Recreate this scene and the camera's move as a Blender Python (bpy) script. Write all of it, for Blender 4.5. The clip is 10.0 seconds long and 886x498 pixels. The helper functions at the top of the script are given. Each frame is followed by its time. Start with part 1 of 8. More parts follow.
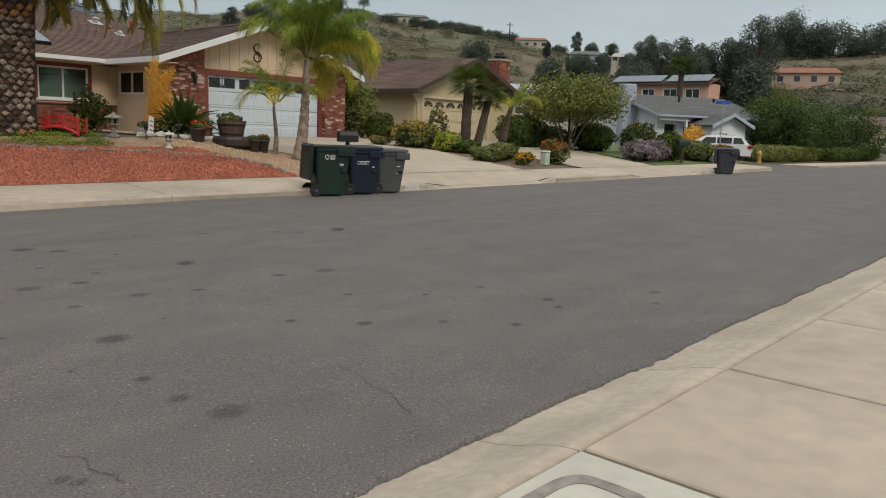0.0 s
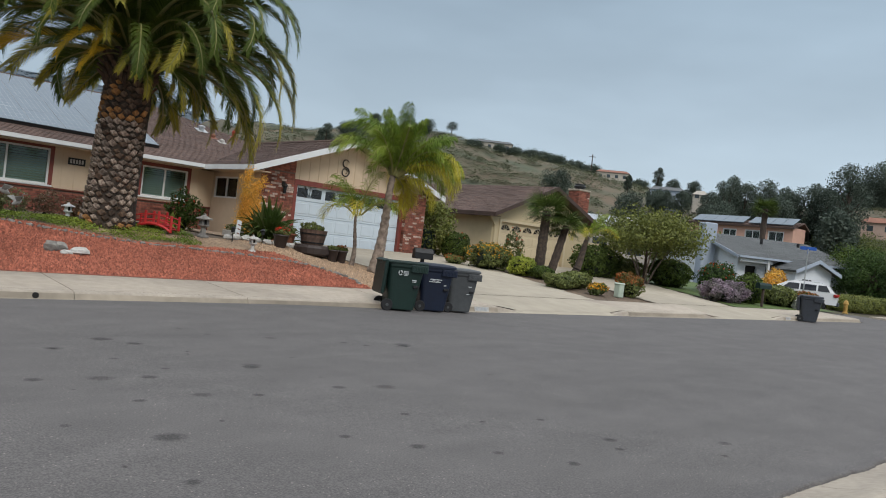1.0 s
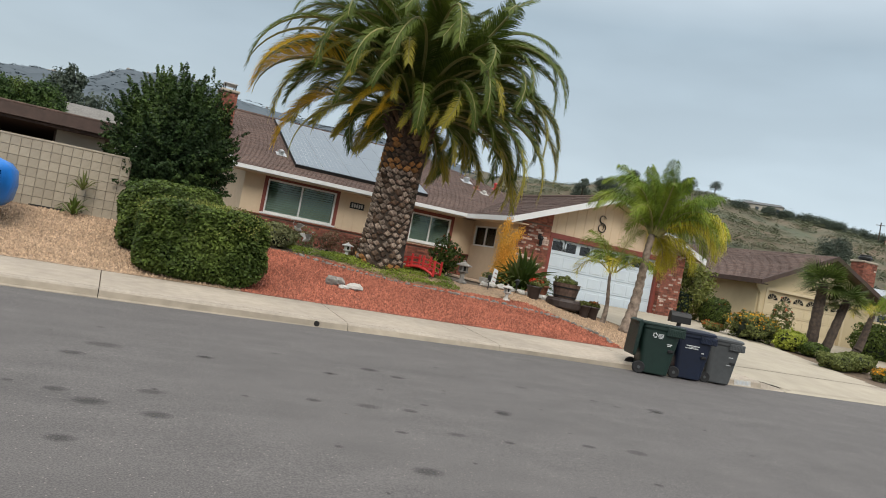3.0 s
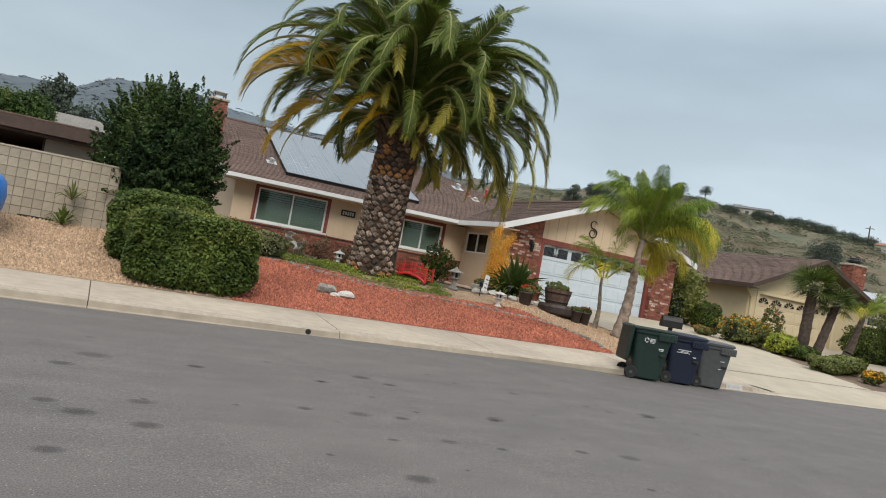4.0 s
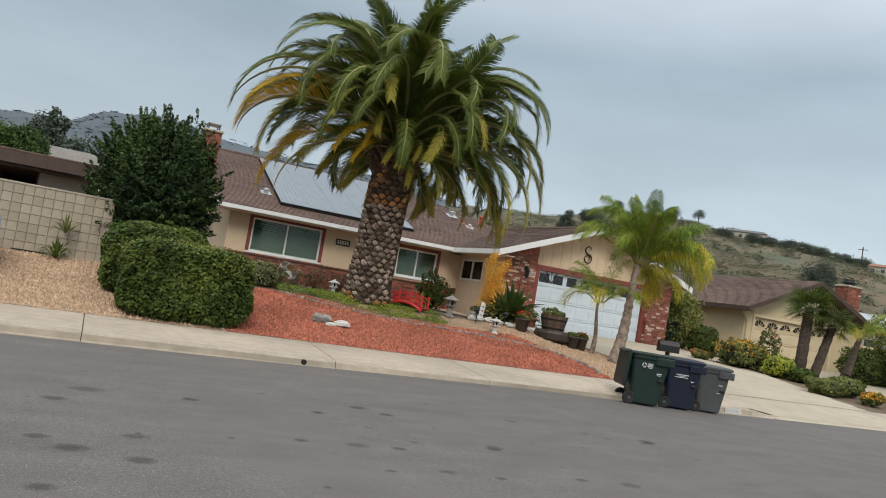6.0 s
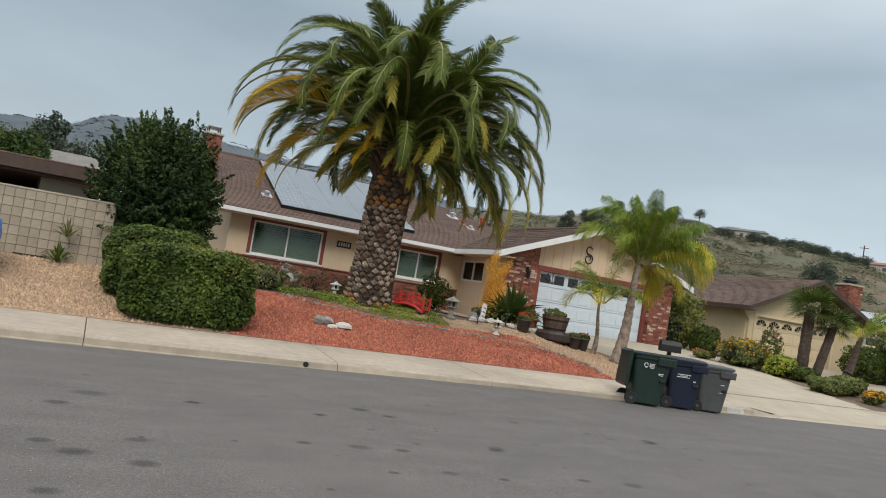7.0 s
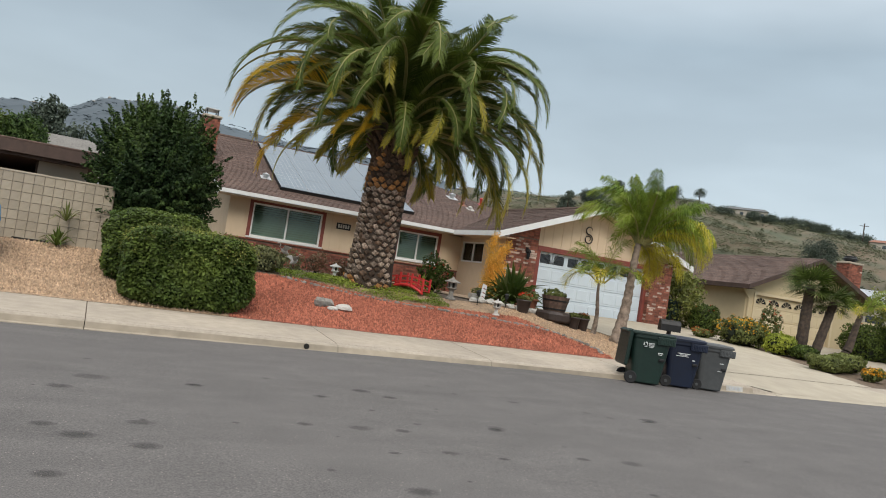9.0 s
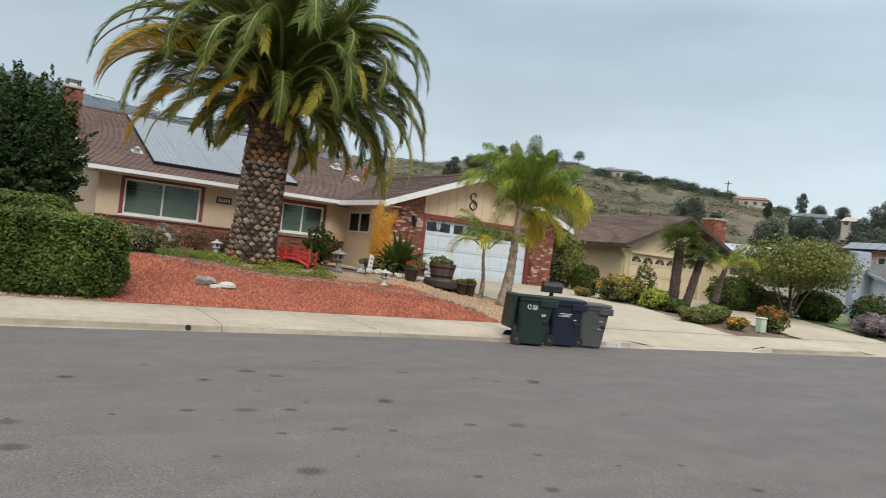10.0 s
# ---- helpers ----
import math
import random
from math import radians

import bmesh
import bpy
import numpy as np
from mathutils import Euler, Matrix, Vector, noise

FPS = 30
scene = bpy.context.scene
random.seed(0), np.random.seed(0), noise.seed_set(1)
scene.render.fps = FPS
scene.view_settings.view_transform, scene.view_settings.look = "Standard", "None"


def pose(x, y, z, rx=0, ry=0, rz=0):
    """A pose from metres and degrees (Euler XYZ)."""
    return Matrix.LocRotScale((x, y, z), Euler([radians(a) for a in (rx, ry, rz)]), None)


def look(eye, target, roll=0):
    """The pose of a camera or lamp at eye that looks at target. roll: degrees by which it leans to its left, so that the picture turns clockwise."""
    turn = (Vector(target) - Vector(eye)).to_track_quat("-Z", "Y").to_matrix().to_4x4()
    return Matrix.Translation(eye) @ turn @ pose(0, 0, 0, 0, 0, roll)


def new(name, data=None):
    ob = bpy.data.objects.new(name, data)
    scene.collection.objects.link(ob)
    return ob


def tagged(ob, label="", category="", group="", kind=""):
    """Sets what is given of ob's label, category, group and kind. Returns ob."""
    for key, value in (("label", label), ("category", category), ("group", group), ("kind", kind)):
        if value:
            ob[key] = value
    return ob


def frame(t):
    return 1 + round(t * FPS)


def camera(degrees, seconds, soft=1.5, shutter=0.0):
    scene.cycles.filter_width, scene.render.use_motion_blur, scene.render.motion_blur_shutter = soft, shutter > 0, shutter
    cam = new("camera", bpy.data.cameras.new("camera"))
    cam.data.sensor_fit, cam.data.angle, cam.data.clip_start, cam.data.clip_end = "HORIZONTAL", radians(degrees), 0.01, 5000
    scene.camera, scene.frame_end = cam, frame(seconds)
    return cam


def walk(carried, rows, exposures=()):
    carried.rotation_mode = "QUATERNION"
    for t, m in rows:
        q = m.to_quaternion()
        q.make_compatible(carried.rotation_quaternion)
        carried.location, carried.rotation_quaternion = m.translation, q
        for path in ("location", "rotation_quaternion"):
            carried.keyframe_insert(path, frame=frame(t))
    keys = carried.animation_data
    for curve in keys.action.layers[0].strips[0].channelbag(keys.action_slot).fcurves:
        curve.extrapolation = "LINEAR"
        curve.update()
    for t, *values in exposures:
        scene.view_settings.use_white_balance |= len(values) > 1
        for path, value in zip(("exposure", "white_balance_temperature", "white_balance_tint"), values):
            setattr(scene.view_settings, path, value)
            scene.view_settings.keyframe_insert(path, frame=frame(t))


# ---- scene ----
cam = camera(60.3, 10.0, soft=1.0, shutter=0.08)
# seconds, eye x y z, yaw, pitch, roll
ROWS = [
    (0.0, 0.108, -0.012, 1.561, -48.56, -8.91, -2.15),
    (0.5, 0.123, -0.034, 1.582, -45.22, -5.33, -4.24),
    (1.0, 0.121, -0.054, 1.610, -42.83, -0.39, -6.57),
    (1.5, 0.095, -0.009, 1.607, -38.49, 0.73, -7.64),
    (2.0, 0.022, 0.013, 1.604, -26.76, 0.71, -10.40),
    (2.5, -0.000, 0.000, 1.594, -24.01, 0.59, -11.01),
    (4.0, 0.018, -0.003, 1.593, -24.70, 1.42, -10.40),
    (4.5, 0.013, -0.035, 1.602, -25.16, 1.57, -10.31),
    (5.0, 0.003, -0.057, 1.610, -25.04, 2.28, -9.94),
    (5.5, 0.022, 0.011, 1.595, -25.05, 3.17, -9.65),
    (7.0, 0.010, -0.002, 1.600, -24.95, 3.62, -9.14),
    (7.5, 0.015, -0.010, 1.596, -24.92, 2.96, -8.83),
    (8.0, 0.016, 0.014, 1.599, -24.93, 2.38, -8.65),
    (8.5, 0.024, 0.014, 1.601, -24.92, 2.20, -8.65),
    (9.0, 0.021, -0.010, 1.606, -24.92, 2.19, -8.71),
    (9.5, 0.056, -0.004, 1.626, -25.04, 0.61, -7.30),
    (10.0, 0.073, -0.031, 1.671, -33.28, 0.86, -6.31),
]
EXPOSURES = [(0.0, -0.08, 7080, 10), (0.5, 0.0, 6480, 10), (1.0, 0.1, 6350, 10), (1.5, 0.18, 6500, 10), (2.0, 0.32, 6560, 10), (2.5, 0.4, 6740, 10), (4.5, 0.4, 6740, 10), (7.0, 0.26, 6740, 10), (8.5, 0.32, 6740, 10), (9.5, 0.42, 6740, 10), (10.0, 0.46, 6740, 10)]
walk(cam, [(t, pose(x, y, z, 90 + p, r, h)) for t, x, y, z, h, p, r in ROWS], EXPOSURES)

# ---- world and sun: a bright overcast sky ----
world = bpy.data.worlds.new("overcast_sky")
scene.world = world
world.use_nodes = True
wn, wl = world.node_tree.nodes, world.node_tree.links
wn.clear()


def wnode(kind, **kw):
    n = wn.new(kind)
    for k, v in kw.items():
        n.inputs[k].default_value = v
    return n


w_out, w_bg = wnode("ShaderNodeOutputWorld"), wnode("ShaderNodeBackground")
w_sky = wnode("ShaderNodeTexSky")
w_sky.sky_type, w_sky.sun_disc = "NISHITA", False
w_sky.sun_elevation, w_sky.sun_rotation = radians(44), radians(202)
w_tc, w_sep = wnode("ShaderNodeTexCoord"), wnode("ShaderNodeSeparateXYZ")
w_ramp = wnode("ShaderNodeValToRGB")
for i, (p, c) in enumerate([(0.0, (0.442, 0.52, 0.578, 1)), (0.12, (0.402, 0.48, 0.538, 1)), (0.32, (0.295, 0.372, 0.434, 1)), (1.0, (1.6, 1.65, 1.72, 1))]):
    e = w_ramp.color_ramp.elements[i] if i < 2 else w_ramp.color_ramp.elements.new(p)
    e.position, e.color = p, c
w_map = wnode("ShaderNodeMapping", Scale=(1.0, 1.0, 3.2))
w_noise = wnode("ShaderNodeTexNoise", Scale=2.3, Detail=4.0, Roughness=0.5)
w_str = wnode("ShaderNodeMapRange", **{"From Min": 0.3, "From Max": 0.7, "To Min": 0.87, "To Max": 1.12})
w_mul = wnode("ShaderNodeVectorMath")
w_mul.operation = "SCALE"
w_scale = wnode("ShaderNodeVectorMath")
w_scale.operation, w_scale.inputs["Scale"].default_value = "SCALE", 0.012
w_add = wnode("ShaderNodeVectorMath")
w_add.operation = "ADD"
wl.new(w_tc.outputs["Generated"], w_sep.inputs[0])
wl.new(w_sep.outputs["Z"], w_ramp.inputs[0])
wl.new(w_tc.outputs["Generated"], w_map.inputs[0])
wl.new(w_map.outputs[0], w_noise.inputs["Vector"])
wl.new(w_noise.outputs[0], w_str.inputs[0])
wl.new(w_ramp.outputs[0], w_mul.inputs[0])
w_side = wnode("ShaderNodeMapRange", **{"From Min": 0.15, "From Max": 0.72, "To Min": 0.84, "To Max": 1.12})
w_both = wn.new("ShaderNodeMath")
w_both.operation = "MULTIPLY"
wl.new(w_sep.outputs["X"], w_side.inputs[0])
wl.new(w_str.outputs[0], w_both.inputs[0])
wl.new(w_side.outputs[0], w_both.inputs[1])
wl.new(w_both.outputs[0], w_mul.inputs["Scale"])
wl.new(w_sky.outputs[0], w_scale.inputs[0])
wl.new(w_mul.outputs[0], w_add.inputs[0])
wl.new(w_scale.outputs[0], w_add.inputs[1])
wl.new(w_add.outputs[0], w_bg.inputs[0])
wl.new(w_bg.outputs[0], w_out.inputs[0])
w_bg.inputs[1].default_value = 1.0

sun = new("sun", bpy.data.lights.new("sun", "SUN"))
sun.data.energy, sun.data.angle, sun.data.color = 1.5, radians(25), (1.0, 0.96, 0.9)
sun.matrix_world = look((-8, -20, 21), (0, 0, 0))


# ---- materials ----
def mat(name, colour, second=None, scale=6.0, rough=0.8, metal=0.0, bump=0.0, bump_scale=40.0, stain=0.12, per_piece=0.0, spots=None, detail=6.0, wide=0.08, translucent=0.0, island=False):
    """A surface with colour variation at two scales, a fine relief, and a change from piece to piece."""
    m = bpy.data.materials.new(name)
    m.use_nodes = True
    n, l = m.node_tree.nodes, m.node_tree.links
    b = n["Principled BSDF"]
    b.inputs["Roughness"].default_value, b.inputs["Metallic"].default_value = rough, metal
    second = second or tuple(c * 0.72 for c in colour)
    tc = n.new("ShaderNodeTexCoord")
    fine, broad = n.new("ShaderNodeTexNoise"), n.new("ShaderNodeTexNoise")
    fine.inputs["Scale"].default_value, fine.inputs["Detail"].default_value = scale, detail
    broad.inputs["Scale"].default_value, broad.inputs["Detail"].default_value = scale * wide, 4.0
    ramp = n.new("ShaderNodeValToRGB")
    ramp.color_ramp.elements[0].position, ramp.color_ramp.elements[1].position = 0.35, 0.65
    ramp.color_ramp.elements[0].color, ramp.color_ramp.elements[1].color = (*second, 1), (*colour, 1)
    l.new(tc.outputs["Object"], fine.inputs["Vector"])
    l.new(tc.outputs["Object"], broad.inputs["Vector"])
    l.new(fine.outputs[0], ramp.inputs[0])
    hsv = n.new("ShaderNodeHueSaturation")
    rng = n.new("ShaderNodeMapRange")
    rng.inputs["From Min"].default_value, rng.inputs["From Max"].default_value = 0.3, 0.7
    rng.inputs["To Min"].default_value, rng.inputs["To Max"].default_value = 1 - stain, 1 + stain
    l.new(broad.outputs[0], rng.inputs[0])
    value = rng.outputs[0]
    if per_piece:
        if island:
            src = n.new("ShaderNodeNewGeometry").outputs["Random Per Island"]
        else:
            src = n.new("ShaderNodeObjectInfo").outputs["Random"]
        r2, mul = n.new("ShaderNodeMapRange"), n.new("ShaderNodeMath")
        r2.inputs["To Min"].default_value, r2.inputs["To Max"].default_value = 1 - per_piece, 1 + per_piece
        mul.operation = "MULTIPLY"
        l.new(src, r2.inputs[0])
        l.new(value, mul.inputs[0])
        l.new(r2.outputs[0], mul.inputs[1])
        value = mul.outputs[0]
    l.new(value, hsv.inputs["Value"])
    l.new(ramp.outputs[0], hsv.inputs["Color"])
    out = hsv.outputs[0]
    if spots:
        vor, sr, mix = n.new("ShaderNodeTexVoronoi"), n.new("ShaderNodeValToRGB"), n.new("ShaderNodeMix")
        vor.inputs["Scale"].default_value = spots[0]
        mix.data_type = "RGBA"
        sr.color_ramp.elements[0].color, sr.color_ramp.elements[1].color = (1, 1, 1, 1), (0, 0, 0, 1)
        sr.color_ramp.elements[0].position, sr.color_ramp.elements[1].position = spots[2] * 0.6, spots[2]
        l.new(tc.outputs["Object"], vor.inputs["Vector"])
        l.new(vor.outputs["Distance"], sr.inputs[0])
        l.new(sr.outputs[0], mix.inputs["Factor"])
        l.new(out, mix.inputs["A"])
        mix.inputs["B"].default_value = (*spots[1], 1)
        out = mix.outputs["Result"]
    l.new(out, b.inputs["Base Color"])
    if bump:
        bn, bm = n.new("ShaderNodeTexNoise"), n.new("ShaderNodeBump")
        bn.inputs["Scale"].default_value, bn.inputs["Detail"].default_value = bump_scale, 5.0
        bm.inputs["Strength"].default_value, bm.inputs["Distance"].default_value = bump, 0.02
        l.new(tc.outputs["Object"], bn.inputs["Vector"])
        l.new(bn.outputs[0], bm.inputs["Height"])
        l.new(bm.outputs[0], b.inputs["Normal"])
    if translucent:
        tr, ms = n.new("ShaderNodeBsdfTranslucent"), n.new("ShaderNodeMixShader")
        ms.inputs[0].default_value = translucent
        l.new(out, tr.inputs["Color"])
        l.new(b.outputs[0], ms.inputs[1])
        l.new(tr.outputs[0], ms.inputs[2])
        l.new(ms.outputs[0], n["Material Output"].inputs["Surface"])
    return m


def leafy(name, colour, second, spread=0.35):
    m = mat(name, colour, second, scale=1.2, rough=0.6, per_piece=spread, island=True, translucent=0.25, stain=0.2)
    m.node_tree.nodes["Principled BSDF"].inputs["Specular IOR Level"].default_value = 0.22
    return m


def glass(name, tint=(0.70, 0.82, 0.77)):
    m = bpy.data.materials.new(name)
    m.use_nodes = True
    b = m.node_tree.nodes["Principled BSDF"]
    n, l = m.node_tree.nodes, m.node_tree.links
    clear, shine, mix, fres = n.new("ShaderNodeBsdfTransparent"), n.new("ShaderNodeBsdfGlossy"), n.new("ShaderNodeMixShader"), n.new("ShaderNodeFresnel")
    clear.inputs[0].default_value, shine.inputs["Roughness"].default_value, fres.inputs["IOR"].default_value = (*tint, 1), 0.02, 1.5
    l.new(fres.outputs[0], mix.inputs[0])
    l.new(clear.outputs[0], mix.inputs[1])
    l.new(shine.outputs[0], mix.inputs[2])
    l.new(mix.outputs[0], n["Material Output"].inputs["Surface"])
    n.remove(b)
    return m


ASPHALT = mat("asphalt", (0.143, 0.131, 0.124), (0.076, 0.07, 0.067), scale=75, rough=0.93, bump=0.2, bump_scale=120, stain=0.055, wide=0.012, spots=(19.0, (0.27, 0.235, 0.21), 0.13))
def soft_stain(name, colour, strength):
    """A dark patch that thins out unevenly towards its rim."""
    m = mat(name, colour, scale=9, rough=0.85, stain=0.1)
    n, l = m.node_tree.nodes, m.node_tree.links
    tc, ln, nz, ad, rp, mx, tr = (n.new(k) for k in ("ShaderNodeTexCoord", "ShaderNodeVectorMath", "ShaderNodeTexNoise", "ShaderNodeMath", "ShaderNodeMapRange", "ShaderNodeMixShader", "ShaderNodeBsdfTransparent"))
    ln.operation, ad.operation, nz.inputs["Scale"].default_value = "LENGTH", "MULTIPLY_ADD", 3.0
    ad.inputs[1].default_value = 0.7
    rp.inputs["From Min"].default_value, rp.inputs["From Max"].default_value = 0.75, 1.3
    rp.inputs["To Min"].default_value, rp.inputs["To Max"].default_value = strength, 0.0
    l.new(tc.outputs["Object"], ln.inputs[0])
    l.new(tc.outputs["Object"], nz.inputs["Vector"])
    l.new(nz.outputs[0], ad.inputs[0])
    l.new(ln.outputs["Value"], ad.inputs[2])
    l.new(ad.outputs[0], rp.inputs[0])
    l.new(rp.outputs[0], mx.inputs[0])
    l.new(tr.outputs[0], mx.inputs[1])
    l.new(n["Principled BSDF"].outputs[0], mx.inputs[2])
    l.new(mx.outputs[0], n["Material Output"].inputs["Surface"])
    return m


def streaked(m, along, blotch):
    """Adds lengthwise wheel streaks and blotches to a road surface."""
    n, l = m.node_tree.nodes, m.node_tree.links
    b = n["Principled BSDF"]
    src = b.inputs["Base Color"].links[0].from_socket
    tc, hsv, mul = n.new("ShaderNodeTexCoord"), n.new("ShaderNodeHueSaturation"), n.new("ShaderNodeMath")
    mul.operation = "MULTIPLY"
    for k, (stretch, scale, amount) in enumerate((((0.12, 1.0, 1.0), 1.3, along), ((0.6, 1.0, 1.0), 2.6, blotch))):
        mp, nz, rg = n.new("ShaderNodeMapping"), n.new("ShaderNodeTexNoise"), n.new("ShaderNodeMapRange")
        mp.inputs["Scale"].default_value, nz.inputs["Scale"].default_value, nz.inputs["Detail"].default_value = stretch, scale, 7.0
        rg.inputs["From Min"].default_value, rg.inputs["From Max"].default_value = 0.3, 0.7
        rg.inputs["To Min"].default_value, rg.inputs["To Max"].default_value = 1 - amount, 1 + amount
        l.new(tc.outputs["Object"], mp.inputs[0])
        l.new(mp.outputs[0], nz.inputs["Vector"])
        l.new(nz.outputs[0], rg.inputs[0])
        l.new(rg.outputs[0], mul.inputs[k])
    l.new(mul.outputs[0], hsv.inputs["Value"])
    l.new(src, hsv.inputs["Color"])
    l.new(hsv.outputs[0], b.inputs["Base Color"])


streaked(ASPHALT, 0.08, 0.09)
OIL = soft_stain("oil_stain", (0.05, 0.048, 0.045), 0.38)
OIL2 = soft_stain("faded_oil_stain", (0.062, 0.058, 0.054), 0.3)
CRACK = mat("crack_filler", (0.085, 0.075, 0.068), scale=20, rough=0.9)
CONCRETE = mat("concrete", (0.405, 0.345, 0.275), (0.345, 0.295, 0.235), scale=5.0, rough=0.9, bump=0.25, bump_scale=90, stain=0.18, per_piece=0.05, spots=(5.0, (0.24, 0.19, 0.14), 0.035))
DOOR_WHITE = mat("cool_white_door_paint", (0.55, 0.62, 0.67), (0.52, 0.585, 0.635), scale=2.5, rough=0.45, stain=0.04)
KERB_FACE = mat("darker_kerb_face", (0.385, 0.325, 0.25), (0.30, 0.255, 0.195), scale=3.5, rough=0.95, bump=0.4, bump_scale=70, stain=0.25, per_piece=0.12)
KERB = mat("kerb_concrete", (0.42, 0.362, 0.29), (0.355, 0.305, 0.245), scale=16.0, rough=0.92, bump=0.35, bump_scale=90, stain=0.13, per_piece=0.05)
DRIVE = mat("driveway_concrete", (0.40, 0.35, 0.27), (0.35, 0.305, 0.235), scale=2.0, rough=0.9, bump=0.15, bump_scale=80, stain=0.12)
GREY_SLAB = mat("new_concrete", (0.46, 0.45, 0.39), (0.40, 0.39, 0.34), scale=6.0, rough=0.9, bump=0.2, stain=0.12)
SOIL = mat("soil", (0.16, 0.11, 0.07), (0.09, 0.065, 0.045), scale=8, rough=0.95, bump=0.6, bump_scale=30, stain=0.25)
RED_GRAVEL = mat("red_lava_gravel", (0.44, 0.155, 0.095), (0.27, 0.085, 0.052), scale=14, rough=0.95, bump=1.0, bump_scale=22, stain=0.18, per_piece=0.45, island=True)
RED_BED = mat("red_gravel_bed", (0.36, 0.12, 0.072), (0.17, 0.052, 0.034), scale=16, rough=0.95, bump=1.0, bump_scale=24, stain=0.3)
TAN_BED = mat("tan_gravel_bed", (0.42, 0.29, 0.185), (0.22, 0.15, 0.095), scale=18, rough=0.95, bump=1.0, bump_scale=26, stain=0.2)
TAN_GRAVEL = mat("tan_gravel", (0.50, 0.355, 0.235), (0.33, 0.225, 0.145), scale=14, rough=0.95, stain=0.12, per_piece=0.35, island=True)
GRASS = leafy("ground_cover", (0.30, 0.36, 0.06), (0.15, 0.22, 0.04))
LAWN = mat("lawn", (0.085, 0.125, 0.022), (0.055, 0.09, 0.018), scale=14, rough=0.8, bump=0.6, bump_scale=40, stain=0.2)
YELLOW_GREEN = leafy("yellow_green_leaf", (0.21, 0.225, 0.055), (0.12, 0.14, 0.04), 0.4)
STUCCO = mat("tan_stucco", (0.60, 0.47, 0.33), (0.57, 0.445, 0.31), scale=3, rough=0.92, bump=0.3, bump_scale=60, stain=0.05)
STUCCO2 = mat("cream_stucco", (0.56, 0.46, 0.29), (0.53, 0.435, 0.275), scale=3, rough=0.92, bump=0.3, bump_scale=60, stain=0.05)
WHITE = mat("white_paint", (0.70, 0.71, 0.70), (0.65, 0.66, 0.65), scale=2.5, rough=0.5, stain=0.05)
CREAM_DOOR = mat("cream_paint", (0.60, 0.50, 0.33), (0.57, 0.475, 0.315), scale=2.5, rough=0.55, stain=0.04)
RED_TRIM = mat("dark_red_trim", (0.21, 0.05, 0.035), (0.17, 0.04, 0.03), scale=6, rough=0.6)
SHINGLE = mat("brown_shingle", (0.135, 0.086, 0.068), (0.085, 0.056, 0.045), scale=9, rough=0.95, bump=0.7, bump_scale=30, stain=0.15, per_piece=0.16, island=True)
SHINGLE_GREY = mat("grey_shingle", (0.13, 0.135, 0.135), (0.10, 0.105, 0.105), scale=9, rough=0.95, bump=0.5, stain=0.1, per_piece=0.1, island=True)
FASCIA_BROWN = mat("brown_fascia", (0.075, 0.045, 0.035), scale=6, rough=0.7)
BRICK = mat("red_brick", (0.27, 0.095, 0.06), (0.17, 0.06, 0.042), scale=10, rough=0.9, bump=0.5, stain=0.1, per_piece=0.4, island=True)
BRICK_PALE = mat("whitewashed_brick", (0.50, 0.40, 0.34), (0.38, 0.26, 0.21), scale=14, rough=0.9, bump=0.5, per_piece=0.25, island=True)
MORTAR = mat("brick_mortar", (0.175, 0.115, 0.09), (0.135, 0.09, 0.07), scale=14, rough=0.95, bump=0.4)
BLOCK = mat("tan_block", (0.38, 0.325, 0.245), (0.33, 0.28, 0.21), scale=9, rough=0.93, bump=0.4, bump_scale=60, stain=0.1, per_piece=0.09)
BLOCK_JOINT = mat("block_joint", (0.20, 0.165, 0.13), scale=12, rough=0.95, bump=0.3)
DARK = mat("dark_shade", (0.02, 0.018, 0.016), scale=4, rough=0.9)
GLASS = glass("window_glass")
BLIND = mat("grey_white_shutter", (0.40, 0.43, 0.41), (0.36, 0.39, 0.37), scale=4, rough=0.6, stain=0.06)
PV = mat("solar_cell", (0.15, 0.185, 0.215), (0.13, 0.165, 0.195), scale=3, rough=0.42, stain=0.04)
PV_FRAME = mat("solar_frame", (0.42, 0.44, 0.46), scale=5, rough=0.4, metal=0.6)
BLACK_METAL = mat("black_metal", (0.02, 0.02, 0.02), scale=8, rough=0.5, metal=0.3)
GALV = mat("galvanised_metal", (0.55, 0.56, 0.56), (0.42, 0.42, 0.42), scale=12, rough=0.4, metal=0.8)
BIN_GREEN = mat("green_plastic", (0.006, 0.024, 0.018), (0.005, 0.02, 0.015), scale=8, rough=0.5, bump=0.1, bump_scale=200, stain=0.2)
BIN_BLUE = mat("navy_plastic", (0.003, 0.009, 0.028), (0.003, 0.0075, 0.023), scale=8, rough=0.5, bump=0.1, bump_scale=200, stain=0.2)
BIN_GREY = mat("grey_plastic", (0.068, 0.072, 0.074), (0.056, 0.06, 0.062), scale=8, rough=0.55, bump=0.1, bump_scale=200, stain=0.2)
BIN_DARK = mat("charcoal_plastic", (0.035, 0.04, 0.05), (0.03, 0.034, 0.042), scale=8, rough=0.55, stain=0.2)
RUBBER = mat("black_rubber", (0.015, 0.015, 0.016), scale=10, rough=0.8)
MARK = mat("white_print", (0.62, 0.64, 0.64), scale=20, rough=0.7, stain=0.1)
PALM_BARK = mat("palm_leaf_base", (0.15, 0.095, 0.062), (0.065, 0.043, 0.03), scale=9, rough=0.95, bump=0.6, bump_scale=30, per_piece=0.45)
